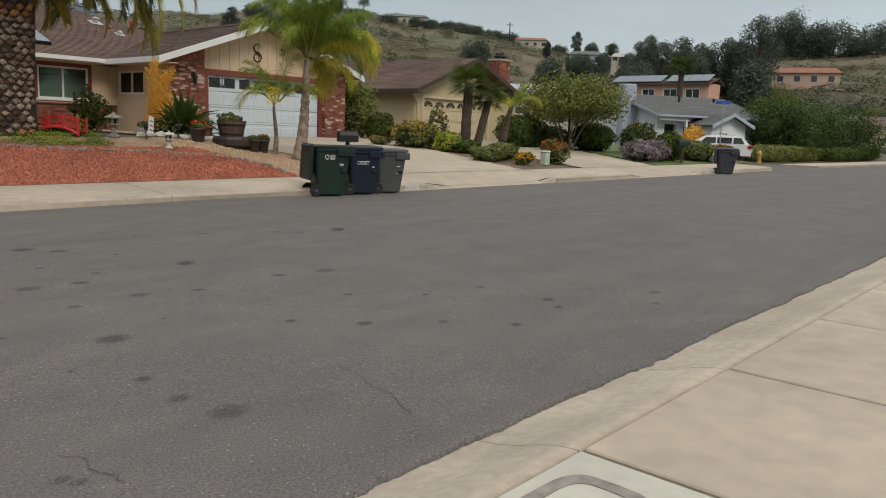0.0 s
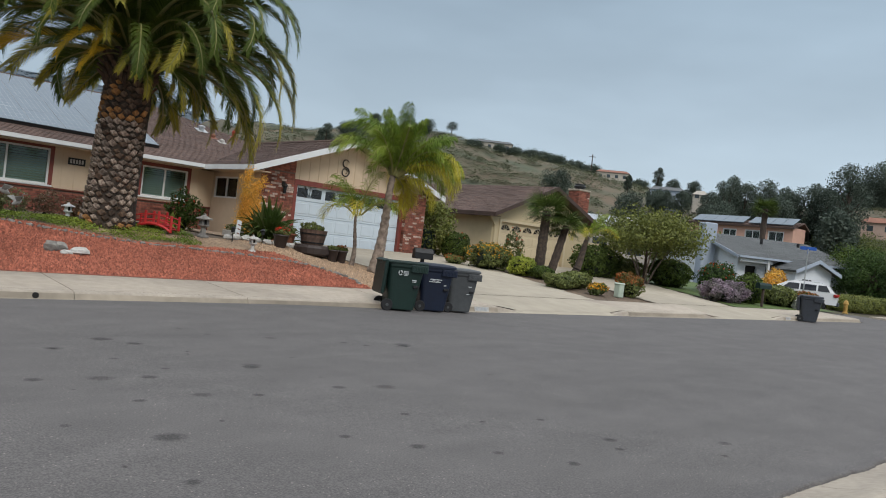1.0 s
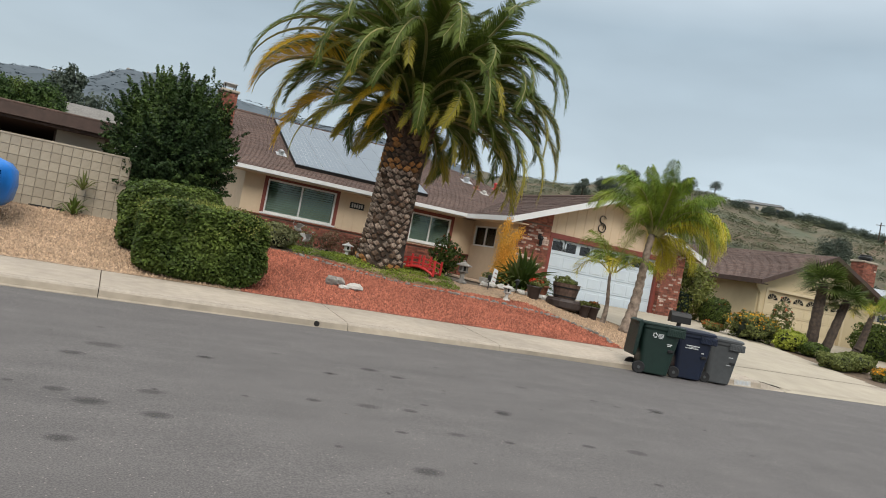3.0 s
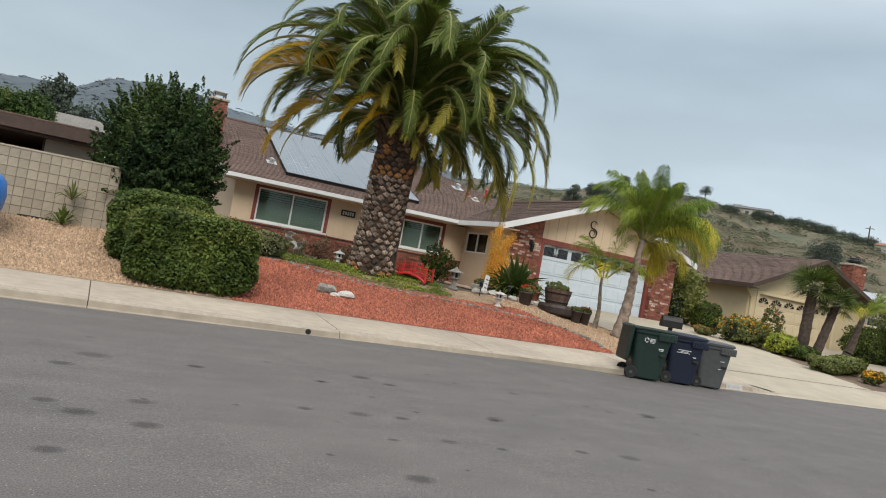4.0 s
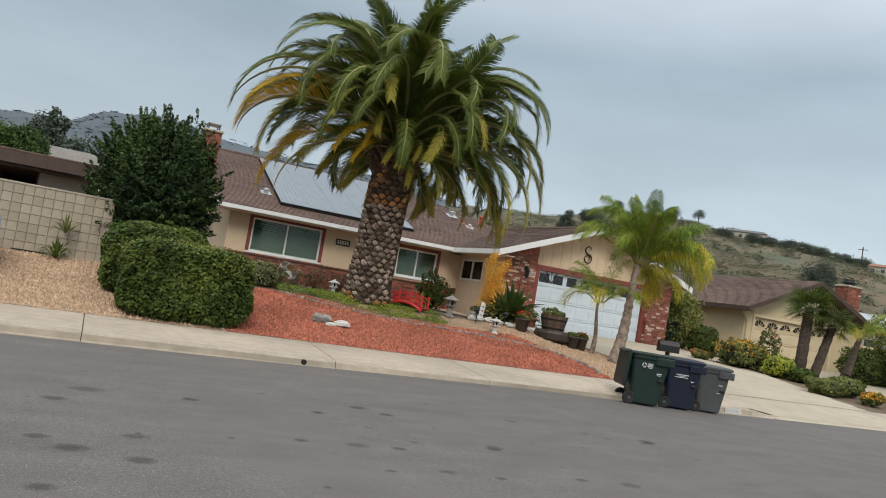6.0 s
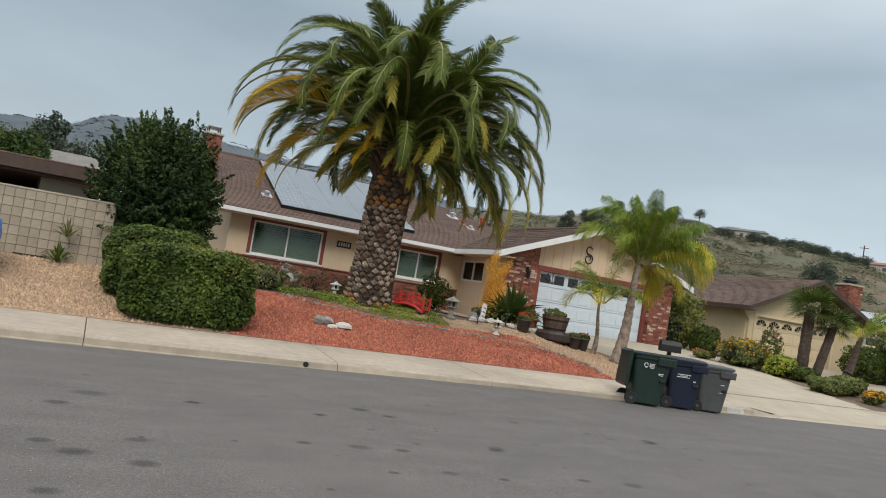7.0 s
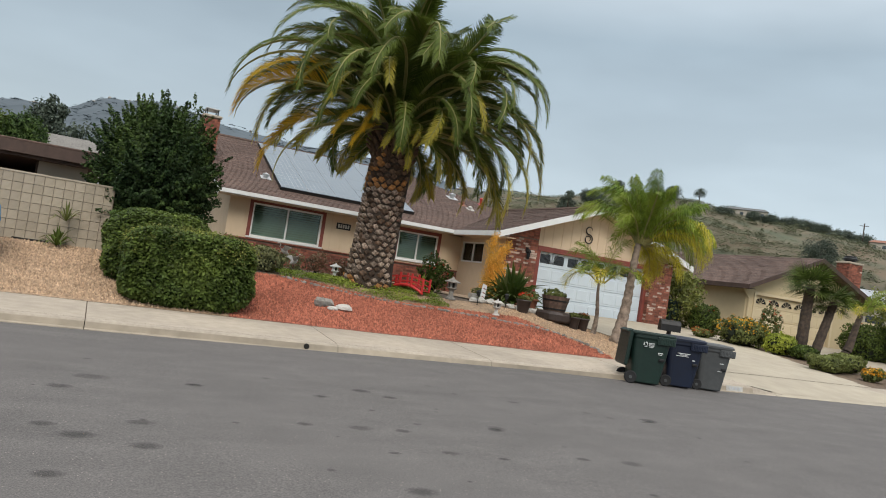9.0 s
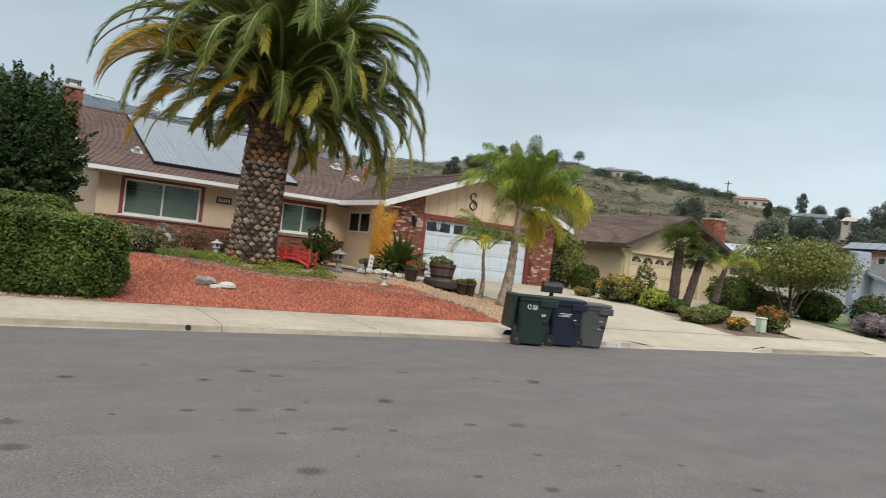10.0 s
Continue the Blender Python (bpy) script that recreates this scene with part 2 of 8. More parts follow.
PALM_CUT = mat("palm_cut_end", (0.40, 0.315, 0.25), (0.15, 0.105, 0.078), scale=16, rough=0.95, bump=0.5, per_piece=0.48)
PALM_CORE = mat("palm_trunk_core", (0.06, 0.042, 0.03), (0.03, 0.022, 0.016), scale=12, rough=0.97, bump=0.6)
PALM_ORANGE = mat("fresh_palm_cut", (0.46, 0.22, 0.07), (0.26, 0.12, 0.045), scale=14, rough=0.9, per_piece=0.3)
FROND = leafy("date_palm_leaf", (0.118, 0.158, 0.026), (0.06, 0.092, 0.017), 0.35)
FROND.node_tree.nodes["Principled BSDF"].inputs["Specular IOR Level"].default_value = 0.2
FROND.node_tree.nodes["Principled BSDF"].inputs["Roughness"].default_value = 0.55
FROND_OLD = leafy("yellowing_palm_leaf", (0.80, 0.50, 0.035), (0.55, 0.38, 0.04), 0.25)
FROND_TAN = leafy("yellow_green_palm_tip", (0.44, 0.36, 0.05), (0.30, 0.28, 0.045), 0.35)
RACHIS = mat("palm_stalk", (0.27, 0.25, 0.085), (0.19, 0.18, 0.06), scale=8, rough=0.6)
QUEEN = leafy("queen_palm_leaf", (0.26, 0.33, 0.045), (0.13, 0.21, 0.032), 0.35)
QUEEN_OLD = leafy("yellow_palm_leaf", (0.56, 0.47, 0.05), (0.36, 0.36, 0.045), 0.3)
GREY_BARK = mat("grey_bark", (0.27, 0.21, 0.165), (0.12, 0.09, 0.07), scale=9, rough=0.95, bump=0.6, bump_scale=20, stain=0.25)
BROWN_BARK = mat("brown_bark", (0.085, 0.06, 0.045), (0.042, 0.032, 0.025), scale=9, rough=0.95, bump=0.8, bump_scale=20, stain=0.2)
HEDGE = leafy("hedge_leaf", (0.10, 0.138, 0.027), (0.046, 0.075, 0.016), 0.55)
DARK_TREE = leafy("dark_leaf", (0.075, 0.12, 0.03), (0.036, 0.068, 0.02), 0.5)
# a darker copy of the leaf above, painting shade into the shrub tree
SHADE_LEAF = leafy("shaded_leaf", (0.04, 0.07, 0.022), (0.02, 0.042, 0.014), 0.5)
# far leaves carry the distance haze in their own colour
FAR_LEAF = leafy("hazy_far_leaf", (0.092, 0.115, 0.085), (0.064, 0.085, 0.066), 0.18)
OLIVE = leafy("olive_leaf", (0.16, 0.18, 0.055), (0.09, 0.11, 0.036), 0.4)
# brush on the slope, paled to paint the haze in front of it
BRUSH = leafy("hazy_hill_brush", (0.145, 0.155, 0.09), (0.11, 0.125, 0.074), 0.12)
ORANGE_PLANT = leafy("orange_stem", (0.75, 0.40, 0.07), (0.58, 0.36, 0.07), 0.3)
RED_FLOWER = leafy("red_flower", (0.55, 0.04, 0.02), (0.45, 0.08, 0.02), 0.3)
YELLOW_FLOWER = leafy("yellow_flower", (0.65, 0.40, 0.03), (0.6, 0.25, 0.02), 0.3)
LIME = leafy("lime_leaf", (0.33, 0.36, 0.05), (0.2, 0.25, 0.04), 0.3)
PURPLE = leafy("purple_flower", (0.33, 0.245, 0.31), (0.15, 0.14, 0.12), 0.35)
DRY = leafy("dry_twig_leaf", (0.24, 0.155, 0.09), (0.13, 0.085, 0.05), 0.35)
SAGE = leafy("sage_leaf", (0.25, 0.25, 0.12), (0.15, 0.16, 0.075), 0.35)
RUST = leafy("rust_flower", (0.36, 0.11, 0.03), (0.2, 0.1, 0.03), 0.35)
# near-black fill, painting the shade inside hedges and shrubs
CORE = mat("shrub_shade", (0.012, 0.018, 0.008), scale=6, rough=0.95)
# blue-grey mountain colours with the distance haze painted in
MOUNTAIN = mat("hazy_mountain_scrub", (0.082, 0.104, 0.122), (0.06, 0.08, 0.094), scale=0.03, rough=0.97, stain=0.25)
MOUNTAIN_BRUSH = leafy("hazy_mountain_leaf", (0.072, 0.094, 0.108), (0.058, 0.078, 0.09), 0.12)
HILL = mat("dry_hillside", (0.128, 0.092, 0.058), (0.068, 0.08, 0.047), scale=0.06, rough=0.97, bump=0.4, bump_scale=0.8, stain=0.25, detail=9.0)
STONE = mat("grey_stone", (0.30, 0.28, 0.25), (0.17, 0.16, 0.145), scale=9, rough=0.9, bump=0.6, per_piece=0.3)
PALE_STONE = mat("pale_cast_stone", (0.52, 0.50, 0.46), (0.42, 0.40, 0.37), scale=12, rough=0.9, bump=0.4)
RED_PAINT = mat("red_lacquer", (0.55, 0.03, 0.028), (0.45, 0.025, 0.022), scale=6, rough=0.5)
BARREL = mat("weathered_stave", (0.14, 0.085, 0.06), (0.08, 0.05, 0.038), scale=8, rough=0.85, bump=0.4, per_piece=0.2)
TERRACOTTA = mat("terracotta", (0.30, 0.12, 0.07), (0.22, 0.085, 0.05), scale=9, rough=0.85)
DARK_POT = mat("dark_glazed_pot", (0.05, 0.035, 0.03), scale=9, rough=0.5)
TARP = mat("blue_tarp", (0.01, 0.19, 0.62), (0.01, 0.15, 0.5), scale=5, rough=0.45, bump=0.4, bump_scale=6)
BLUE_GREY = mat("blue_grey_stucco", (0.35, 0.40, 0.47), (0.33, 0.375, 0.44), scale=3, rough=0.9)
PALE_BLUE = mat("pale_blue_siding", (0.76, 0.79, 0.82), (0.72, 0.75, 0.78), scale=3, rough=0.8, stain=0.05)
PINK = mat("pink_stucco", (0.62, 0.37, 0.28), (0.58, 0.345, 0.26), scale=2, rough=0.9, stain=0.06)
SALMON = mat("pale_salmon_stucco", (0.50, 0.36, 0.29), (0.46, 0.33, 0.265), scale=2, rough=0.9)
ROOF_TILE = mat("clay_tile_roof", (0.28, 0.13, 0.085), (0.2, 0.09, 0.06), scale=6, rough=0.9)
CAR_WHITE = mat("white_car_paint", (0.72, 0.72, 0.72), (0.7, 0.7, 0.7), scale=1, rough=0.2, stain=0.02)
TAIL = mat("red_tail_lamp", (0.35, 0.01, 0.01), scale=6, rough=0.2)
CAR_GLASS = mat("dark_car_glass", (0.02, 0.022, 0.025), scale=6, rough=0.08)
HYDRANT = mat("yellow_hydrant", (0.55, 0.33, 0.08), scale=6, rough=0.6)
UTIL = mat("pale_green_box", (0.45, 0.52, 0.42), (0.40, 0.47, 0.38), scale=6, rough=0.6)
SIGN_BLUE = mat("blue_sign", (0.02, 0.10, 0.42), scale=6, rough=0.5)
HOUSE_PALE = mat("pale_far_stucco", (0.42, 0.38, 0.32), (0.36, 0.33, 0.28), scale=1, rough=0.9)
DARK_WIN = mat("far_window_glass", (0.06, 0.075, 0.085), scale=1, rough=0.15)


# ---- building helpers ----
class Shape:
    """Vertices and faces gathered piece by piece."""

    def __init__(self):
        self.v, self.f = [], []

    def add(self, verts, faces, m=None):
        k = len(self.v)
        self.v += [tuple(m @ Vector(p)) if m else tuple(p) for p in verts]
        self.f += [tuple(i + k for i in f) for f in faces]
        return self

    def box(self, x0, x1, y0, y1, z0, z1, m=None):
        v = [(x, y, z) for z in (z0, z1) for y in (y0, y1) for x in (x0, x1)]
        return self.add(v, [(0, 2, 3, 1), (4, 5, 7, 6), (0, 1, 5, 4), (2, 6, 7, 3), (0, 4, 6, 2), (1, 3, 7, 5)], m)

    def block(self, x0, x1, y0, y1, z0, z1, c=0.01, m=None):
        """A box with all its edges chamfered by c."""
        cx, cy, cz = (x0 + x1) / 2, (y0 + y1) / 2, (z0 + z1) / 2
        hx, hy, hz = (x1 - x0) / 2, (y1 - y0) / 2, (z1 - z0) / 2
        c = min(c, hx * 0.9, hy * 0.9, hz * 0.9)
        b = bmesh.new()
        for sx in (-1, 1):
            for sy in (-1, 1):
                for sz in (-1, 1):
                    b.verts.new((cx + sx * (hx - c), cy + sy * (hy - c), cz + sz * hz))
                    b.verts.new((cx + sx * (hx - c), cy + sy * hy, cz + sz * (hz - c)))
                    b.verts.new((cx + sx * hx, cy + sy * (hy - c), cz + sz * (hz - c)))
        bmesh.ops.convex_hull(b, input=b.verts)
        b.verts.index_update()
        self.add([v.co[:] for v in b.verts], [[v.index for v in f.verts] for f in b.faces], m)
        b.free()
        return self

    def prism(self, outline, y0, y1, m=None):
        """An outline in x and z, drawn out from y0 to y1."""
        k = len(outline)
        v = [(x, y0, z) for x, z in outline] + [(x, y1, z) for x, z in outline]
        f = [tuple(range(k)), tuple(range(2 * k - 1, k - 1, -1))] + [(i, k + i, k + (i + 1) % k, (i + 1) % k) for i in range(k)]
        return self.add(v, f, m)

    def tube(self, points, radii, sides=8, cap=True, m=None):
        pts = [Vector(p) for p in points]
        v, f = [], []
        for i, p in enumerate(pts):
            d = (pts[min(i + 1, len(pts) - 1)] - pts[max(i - 1, 0)]).normalized()
            a = d.cross(Vector((0, 0, 1)) if abs(d.z) < 0.9 else Vector((1, 0, 0))).normalized()
            b = d.cross(a)
            r = radii[i] if isinstance(radii, (list, tuple)) else radii
            v += [p + r * (math.cos(2 * math.pi * j / sides) * a + math.sin(2 * math.pi * j / sides) * b) for j in range(sides)]
        for i in range(len(pts) - 1):
            f += [(i * sides + j, i * sides + (j + 1) % sides, (i + 1) * sides + (j + 1) % sides, (i + 1) * sides + j) for j in range(sides)]
        if cap:
            f += [tuple(range(sides - 1, -1, -1)), tuple((len(pts) - 1) * sides + j for j in range(sides))]
        return self.add(v, f, m)

    def lathe(self, profile, sides=16, m=None):
        """A profile of (radius, z), turned round the z axis."""
        v = [(r * math.cos(2 * math.pi * j / sides), r * math.sin(2 * math.pi * j / sides), z) for r, z in profile for j in range(sides)]
        f = [(i * sides + j, i * sides + (j + 1) % sides, (i + 1) * sides + (j + 1) % sides, (i + 1) * sides + j) for i in range(len(profile) - 1) for j in range(sides)]
        f += [tuple(range(sides - 1, -1, -1)), tuple((len(profile) - 1) * sides + j for j in range(sides))]
        return self.add(v, f, m)

    def mesh(self, name, material, smooth=False):
        me = bpy.data.meshes.new(name)
        me.from_pydata(self.v, [], self.f)
        me.materials.append(material)
        if smooth:
            me.shade_smooth()
        me.update()
        return me


def thing(name, at, label, category, group=""):
    ob = new(name)
    ob.location = at
    ob.empty_display_size = 0.1
    return tagged(ob, label, category, group)


def part(name, shape, material, parent, label="", smooth=False):
    """Links a shape, given in the world's metres, as one mesh under a thing or a part."""
    me = shape if isinstance(shape, bpy.types.Mesh) else shape.mesh(name, material, smooth)
    ob = new(name, me)
    if parent:
        ob.parent = parent
        root = parent
        while root.parent:
            root = root.parent
        if root.type == "EMPTY":
            ob.matrix_parent_inverse = Matrix.Translation(root.location).inverted() if parent == root else Matrix()
    if label:
        ob["label"] = label
    return ob


def piece(name, me, parent, m, material=None):
    """One of many alike pieces that share a mesh."""
    ob = new(name, me)
    ob.parent = parent
    if parent.type == "EMPTY":
        ob.matrix_parent_inverse = Matrix.Translation(parent.location).inverted()
    ob.matrix_basis = m
    return ob


def structure(name, shape, material, label="", category="", smooth=False):
    ob = new(name, shape.mesh(name, material, smooth))
    return tagged(ob, label, category or name.split("_")[0], kind="structure")


rng = np.random.default_rng(7)


def quads_mesh(name, centres, normals, sizes, material, aspect=0.55):
    """Many small leaves, each a bent pair of triangles' quad at its centre."""
    n = len(centres)
    t = np.cross(normals, rng.normal(size=(n, 3)))
    t /= np.linalg.norm(t, axis=1)[:, None] + 1e-9
    b = np.cross(normals, t)
    s = np.asarray(sizes).reshape(-1, 1) * np.ones((n, 1))
    v = np.stack([centres - t * s, centres + b * s * aspect + normals * s * 0.15, centres + t * s, centres - b * s * aspect + normals * s * 0.15], 1).reshape(-1, 3)
    me = bpy.data.meshes.new(name)
    me.vertices.add(4 * n)
    me.vertices.foreach_set("co", v.ravel())
    me.loops.add(4 * n)
    me.loops.foreach_set("vertex_index", np.arange(4 * n))
    me.polygons.add(n)
    me.polygons.foreach_set("loop_start", np.arange(0, 4 * n, 4))
    me.materials.append(material)
    me.update(calc_edges=True)
    return me


def directions(n):
    d = rng.normal(size=(n, 3))
    return d / np.linalg.norm(d, axis=1)[:, None]


def smooth_noise(p, scale, seed=0):
    return np.array([noise.noise(Vector((q[0] * scale + seed, q[1] * scale - seed, q[2] * scale))) for q in p])


def step(x):
    x = min(1.0, max(0.0, x))
    return x * x * (3 - 2 * x)


# ---- the lie of the land ----
FAR_KERB, WALK_BACK, NEAR_KERB = 12.84, 14.8, 2.2
SKYLINE = [(-180, 2.0), (-60, 3.0), (-20, 6.2), (-6.6, 6.9), (-2.7, 7.3), (-0.8, 8.4), (3.2, 9.0), (7.5, 8.3), (12.5, 7.9), (16, 7.9), (22, 7.3), (27, 6.9), (32, 7.2), (36.6, 8.3), (42.5, 8.2), (46, 7.3), (50, 6.9), (53, 6.5), (57, 5.7), (61, 5.2), (68, 5.4), (78, 6.1), (100, 3.0), (180, 2.0)]


def gutter(x, y):
    """The street rises a little against the far kerb, which shows less and less of its face."""
    rise = 0.0065 * max(0.0, min(x - 0.3, 7.5)) - 0.012 * max(0.0, x - 8.5)
    return max(0.0, rise) * step((y - 8.5) / 4.2)


def near_ground(x, y):
    lean = 0.004 * max(-12.0, min(x, 40.0))
    if y <= FAR_KERB:
        z = gutter(x, y) if y > NEAR_KERB else 0.15
    elif y <= WALK_BACK:
        z = 0.15 + 0.1 * (y - FAR_KERB) / (WALK_BACK - FAR_KERB)
    else:
        bank = 0.25 + 0.215 * (min(y, 18.7) - WALK_BACK) + 0.004 * max(0.0, min(y, 30.0) - 18.7)
        drive = 0.25 + 0.076 * (min(y, 24.4) - WALK_BACK)
        w = step((x - 10.5) / 4.5)
        z = bank * (1 - w) + drive * w
    return z + lean


def skyline(az):
    for (a, e), (b, g) in zip(SKYLINE, SKYLINE[1:]):
        if a <= az <= b:
            return e + (g - e) * (az - a) / (b - a)
    return 2.0


def hill_far(az):
    """How far off the crest of the hills lies: near on the right, far mountains on the left."""
    return 330 + 1100 * (1 - step((az - 18) / 10.0))


def far_ground(x, y):
    r, az = math.hypot(x, y), math.degrees(math.atan2(x, y))
    crest = hill_far(az)
    foot = 75 + 0.12 * crest
    rise = math.tan(radians(skyline(az))) * crest
    k = (r - foot) / (crest - foot)
    h = rise * (step(k) * 0.45 + 0.55 * max(0, min(1, k)))
    if r > crest:
        h = rise * max(0.3, 1 - (r - crest) / (crest * 1.2))
    bumps = noise.noise(Vector((x * 0.012, y * 0.012, 3))) * 4.0 + noise.noise(Vector((x * 0.04, y * 0.04, 7))) * 1.4
    return h + bumps * step(k * 2.2) * (1 if r < crest * 0.9 else 0.45) * (crest / 400) ** 0.7


def land(x, y):
    r = math.hypot(x, y)
    base = near_ground(max(-60, min(x, 60)), y if y < 40 else 40)
    if y < 0:
        base = 0.15
    return base + max(0.0, far_ground(x, y))


def build_ground():
    s = Shape()
    azs = [-180 + 6 * i for i in range(28)] + [-12 + 0.6 * i for i in range(160)] + [84 + 6 * i for i in range(16)]
    rs = [0.5, 4, 8, 11, 13, 15, 17, 19, 22, 26, 32, 40, 50, 62, 75, 90] + [90 * 1.07 ** i for i in range(1, 52)]
    for r in rs:
        for a in azs:
            x, y = r * math.sin(radians(a)), r * math.cos(radians(a))
            s.v.append((x, y, land(x, y) - (0.45 if r < 45 else 0.3 if r < 80 else 0.0)))
    k = len(azs)
    for i in range(len(rs) - 1):
        for j in range(k):
            s.f.append((i * k + j, (i + 1) * k + j, (i + 1) * k + (j + 1) % k, i * k + (j + 1) % k))
    ob = structure("ground", s, HILL, "dry brushy hillside ground rising behind the houses", "ground", True)
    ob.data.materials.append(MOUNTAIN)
    # ground beyond 480 m takes the haze-tinted colour
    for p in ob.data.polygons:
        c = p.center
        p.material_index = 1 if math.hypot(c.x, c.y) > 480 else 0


def sheet(outline_fn, x0, x1, y0, y1, nx, ny, lift, zfn=near_ground):
    """A patch of ground over x0..x1, y0..y1, kept where outline_fn says so."""
    s = Shape()
    for j in range(ny + 1):
        for i in range(nx + 1):
            x, y = x0 + (x1 - x0) * i / nx, y0 + (y1 - y0) * j / ny
            s.v.append((x, y, zfn(x, y) + lift))
    for j in range(ny):
        for i in range(nx):
            cx, cy = x0 + (x1 - x0) * (i + 0.5) / nx, y0 + (y1 - y0) * (j + 0.5) / ny
            if outline_fn(cx, cy):
                a = j * (nx + 1) + i
                s.f.append((a, a + 1, a + nx + 2, a + nx + 1))
    return s


build_ground()

# ---- road, kerbs and pavements ----
def jag(x):
    return 0.05 * noise.noise(Vector((x * 2.3, 1.0, 0))) + 0.035 * noise.noise(Vector((x * 8.0, 5.0, 0))) + 0.025 * noise.noise(Vector((x * 21.0, 9.0, 0)))


def lean(x):
    return 0.004 * max(-12.0, min(x, 40.0))


def build_road():
    s = Shape()
    xs = [-60 + 4 * i for i in range(14)] + [-4 + 0.04 * i for i in range(601)] + [20 + 1.0 * i for i in range(1, 41)] + [60 + 10 * i for i in range(1, 10)]
    for x in xs:
        for k in range(9):
            y = NEAR_KERB + jag(x) + (FAR_KERB - NEAR_KERB - jag(x)) * k / 8
            s.v.append((x, y, lean(x) + gutter(x, y) + 0.02 * math.sin(math.pi * k / 8)))
    for i in range(len(xs) - 1):
        for k in range(8):
            a = i * 9 + k
            s.f.append((a, a + 9, a + 10, a + 1))
    structure("road", s, ASPHALT, "worn grey asphalt street with dark oil spots", "road", True)
    side = Shape().add([(40.2, 12.84, 0.16), (47.0, 12.84, 0.16), (56.0, 40.0, 0.5), (49.0, 40.0, 0.5)], [(0, 1, 2, 3)])
    structure("road_side", side, ASPHALT, "grey asphalt side street meeting the main street", "road")


build_road()


def road_z(x, y):
    u = max(0.0, min(7.999, 8 * (y - NEAR_KERB) / (FAR_KERB - NEAR_KERB)))
    a, b = math.sin(math.pi * int(u) / 8), math.sin(math.pi * (int(u) + 1) / 8)
    ya, yb = (NEAR_KERB + (FAR_KERB - NEAR_KERB) * int(u + q) / 8 for q in (0, 1))
    a, b = 0.02 * a + gutter(x, ya), 0.02 * b + gutter(x, yb)
    return lean(x) + a + (b - a) * (u - int(u))


def stain(x, y, rx, ry, material):
    """A flat patch lying on the asphalt, with its own origin."""
    s = Shape()
    s.v = [(0, 0, 0)] + [(q * math.cos(2 * math.pi * k / 20), q * math.sin(2 * math.pi * k / 20), 0) for k in range(20) for q in [1.0 + 0.5 * noise.noise(Vector((x * 9 + 1.3 * math.cos(2 * math.pi * k / 20), y * 9 + 1.3 * math.sin(2 * math.pi * k / 20), 0)))]]
    s.f = [(0, 1 + k, 1 + (k + 1) % 20) for k in range(20)]
    ob = new("oil_spot", s.mesh("oil_spot", material))
    slope = math.degrees(math.atan((road_z(x, y + ry) - road_z(x, y - ry)) / (2 * ry)))
    ob.matrix_basis = pose(x, y, max(road_z(x, y), (road_z(x, y + ry) + road_z(x, y - ry)) / 2) + 0.005, slope, -0.23, 0) @ Matrix.Diagonal((rx, ry, 1, 1))
    return ob


KERB_JOINTS = [-20.2, -16.1, -12.0, -7.96, -3.92, 0.13, 4.2, 7.29, 11.0, 22.6, 35.0]


def kerb_pieces(x0, x1, name, low=False):
    """The far kerb, in cast lengths with open joints: a face, a rounded nose and the top."""
    cuts = [x0] + [q for q in KERB_JOINTS if x0 + 0.5 < q < x1 - 0.5] + [x1]
    for p, q in zip(cuts, cuts[1:]):
        a, b = p + 0.006, q - 0.006
        s = Shape()
        prof = [(FAR_KERB - 0.05, -0.2), (FAR_KERB - 0.05, 0.012), (FAR_KERB, 0.03), (FAR_KERB + 0.035, 0.12), (FAR_KERB + 0.06, 0.150), (FAR_KERB + 0.172, 0.164), (FAR_KERB + 0.172, -0.2)]
        for x in (a, b):
            s.v += [(x, y, z + lean(x)) for y, z in prof]
        n = len(prof)
        s.f += [(j, j + n, (j + 1) % n + n, (j + 1) % n) for j in range(n)] + [tuple(range(n)), tuple(range(2 * n - 1, n - 1, -1))]
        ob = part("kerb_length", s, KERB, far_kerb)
        # the foot and the face are a darker concrete than the top
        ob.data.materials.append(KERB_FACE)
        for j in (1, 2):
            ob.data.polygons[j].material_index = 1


far_kerb = tagged(new("kerb"), "weathered beige concrete kerb along the street", "kerb", kind="structure")
kerb_pieces(-22.0, 14.2, "kerb")
kerb_pieces(20.0, 24.6, "kerb")
kerb_pieces(31.0, 39.5, "kerb")
for wing, x0, x1 in (("a", 14.2, 15.0), ("b", 19.2, 20.0), ("c", 24.6, 25.4), ("d", 30.2, 31.0)):
    # the kerb dips to the driveway lip
    hi, lo = (x0, x1) if wing in "ac" else (x1, x0)
    s = Shape().add([(hi, FAR_KERB, lean(hi)), (lo, FAR_KERB, lean(lo)), (hi, FAR_KERB + 0.05, 0.15 + lean(hi)), (lo, FAR_KERB + 0.05, 0.03 + lean(lo)), (hi, FAR_KERB + 0.17, 0.156 + lean(hi)), (lo, FAR_KERB + 0.17, 0.05 + lean(lo))], [(0, 1, 3, 2), (2, 3, 5, 4)])
    part("kerb_ramp", s, KERB, far_kerb)


def walk_z(x, y):
    """The pavement, lowered where driveways cross it."""
    z = near_ground(x, y)
    dip = 0.0
    for a, b in ((14.2, 20.0), (24.6, 31.0)):
        dip = max(dip, step((x - a) / 1.0) * step((b - x) / 1.0))
    return z - dip * 0.11 * step((WALK_BACK - y) / 1.9)


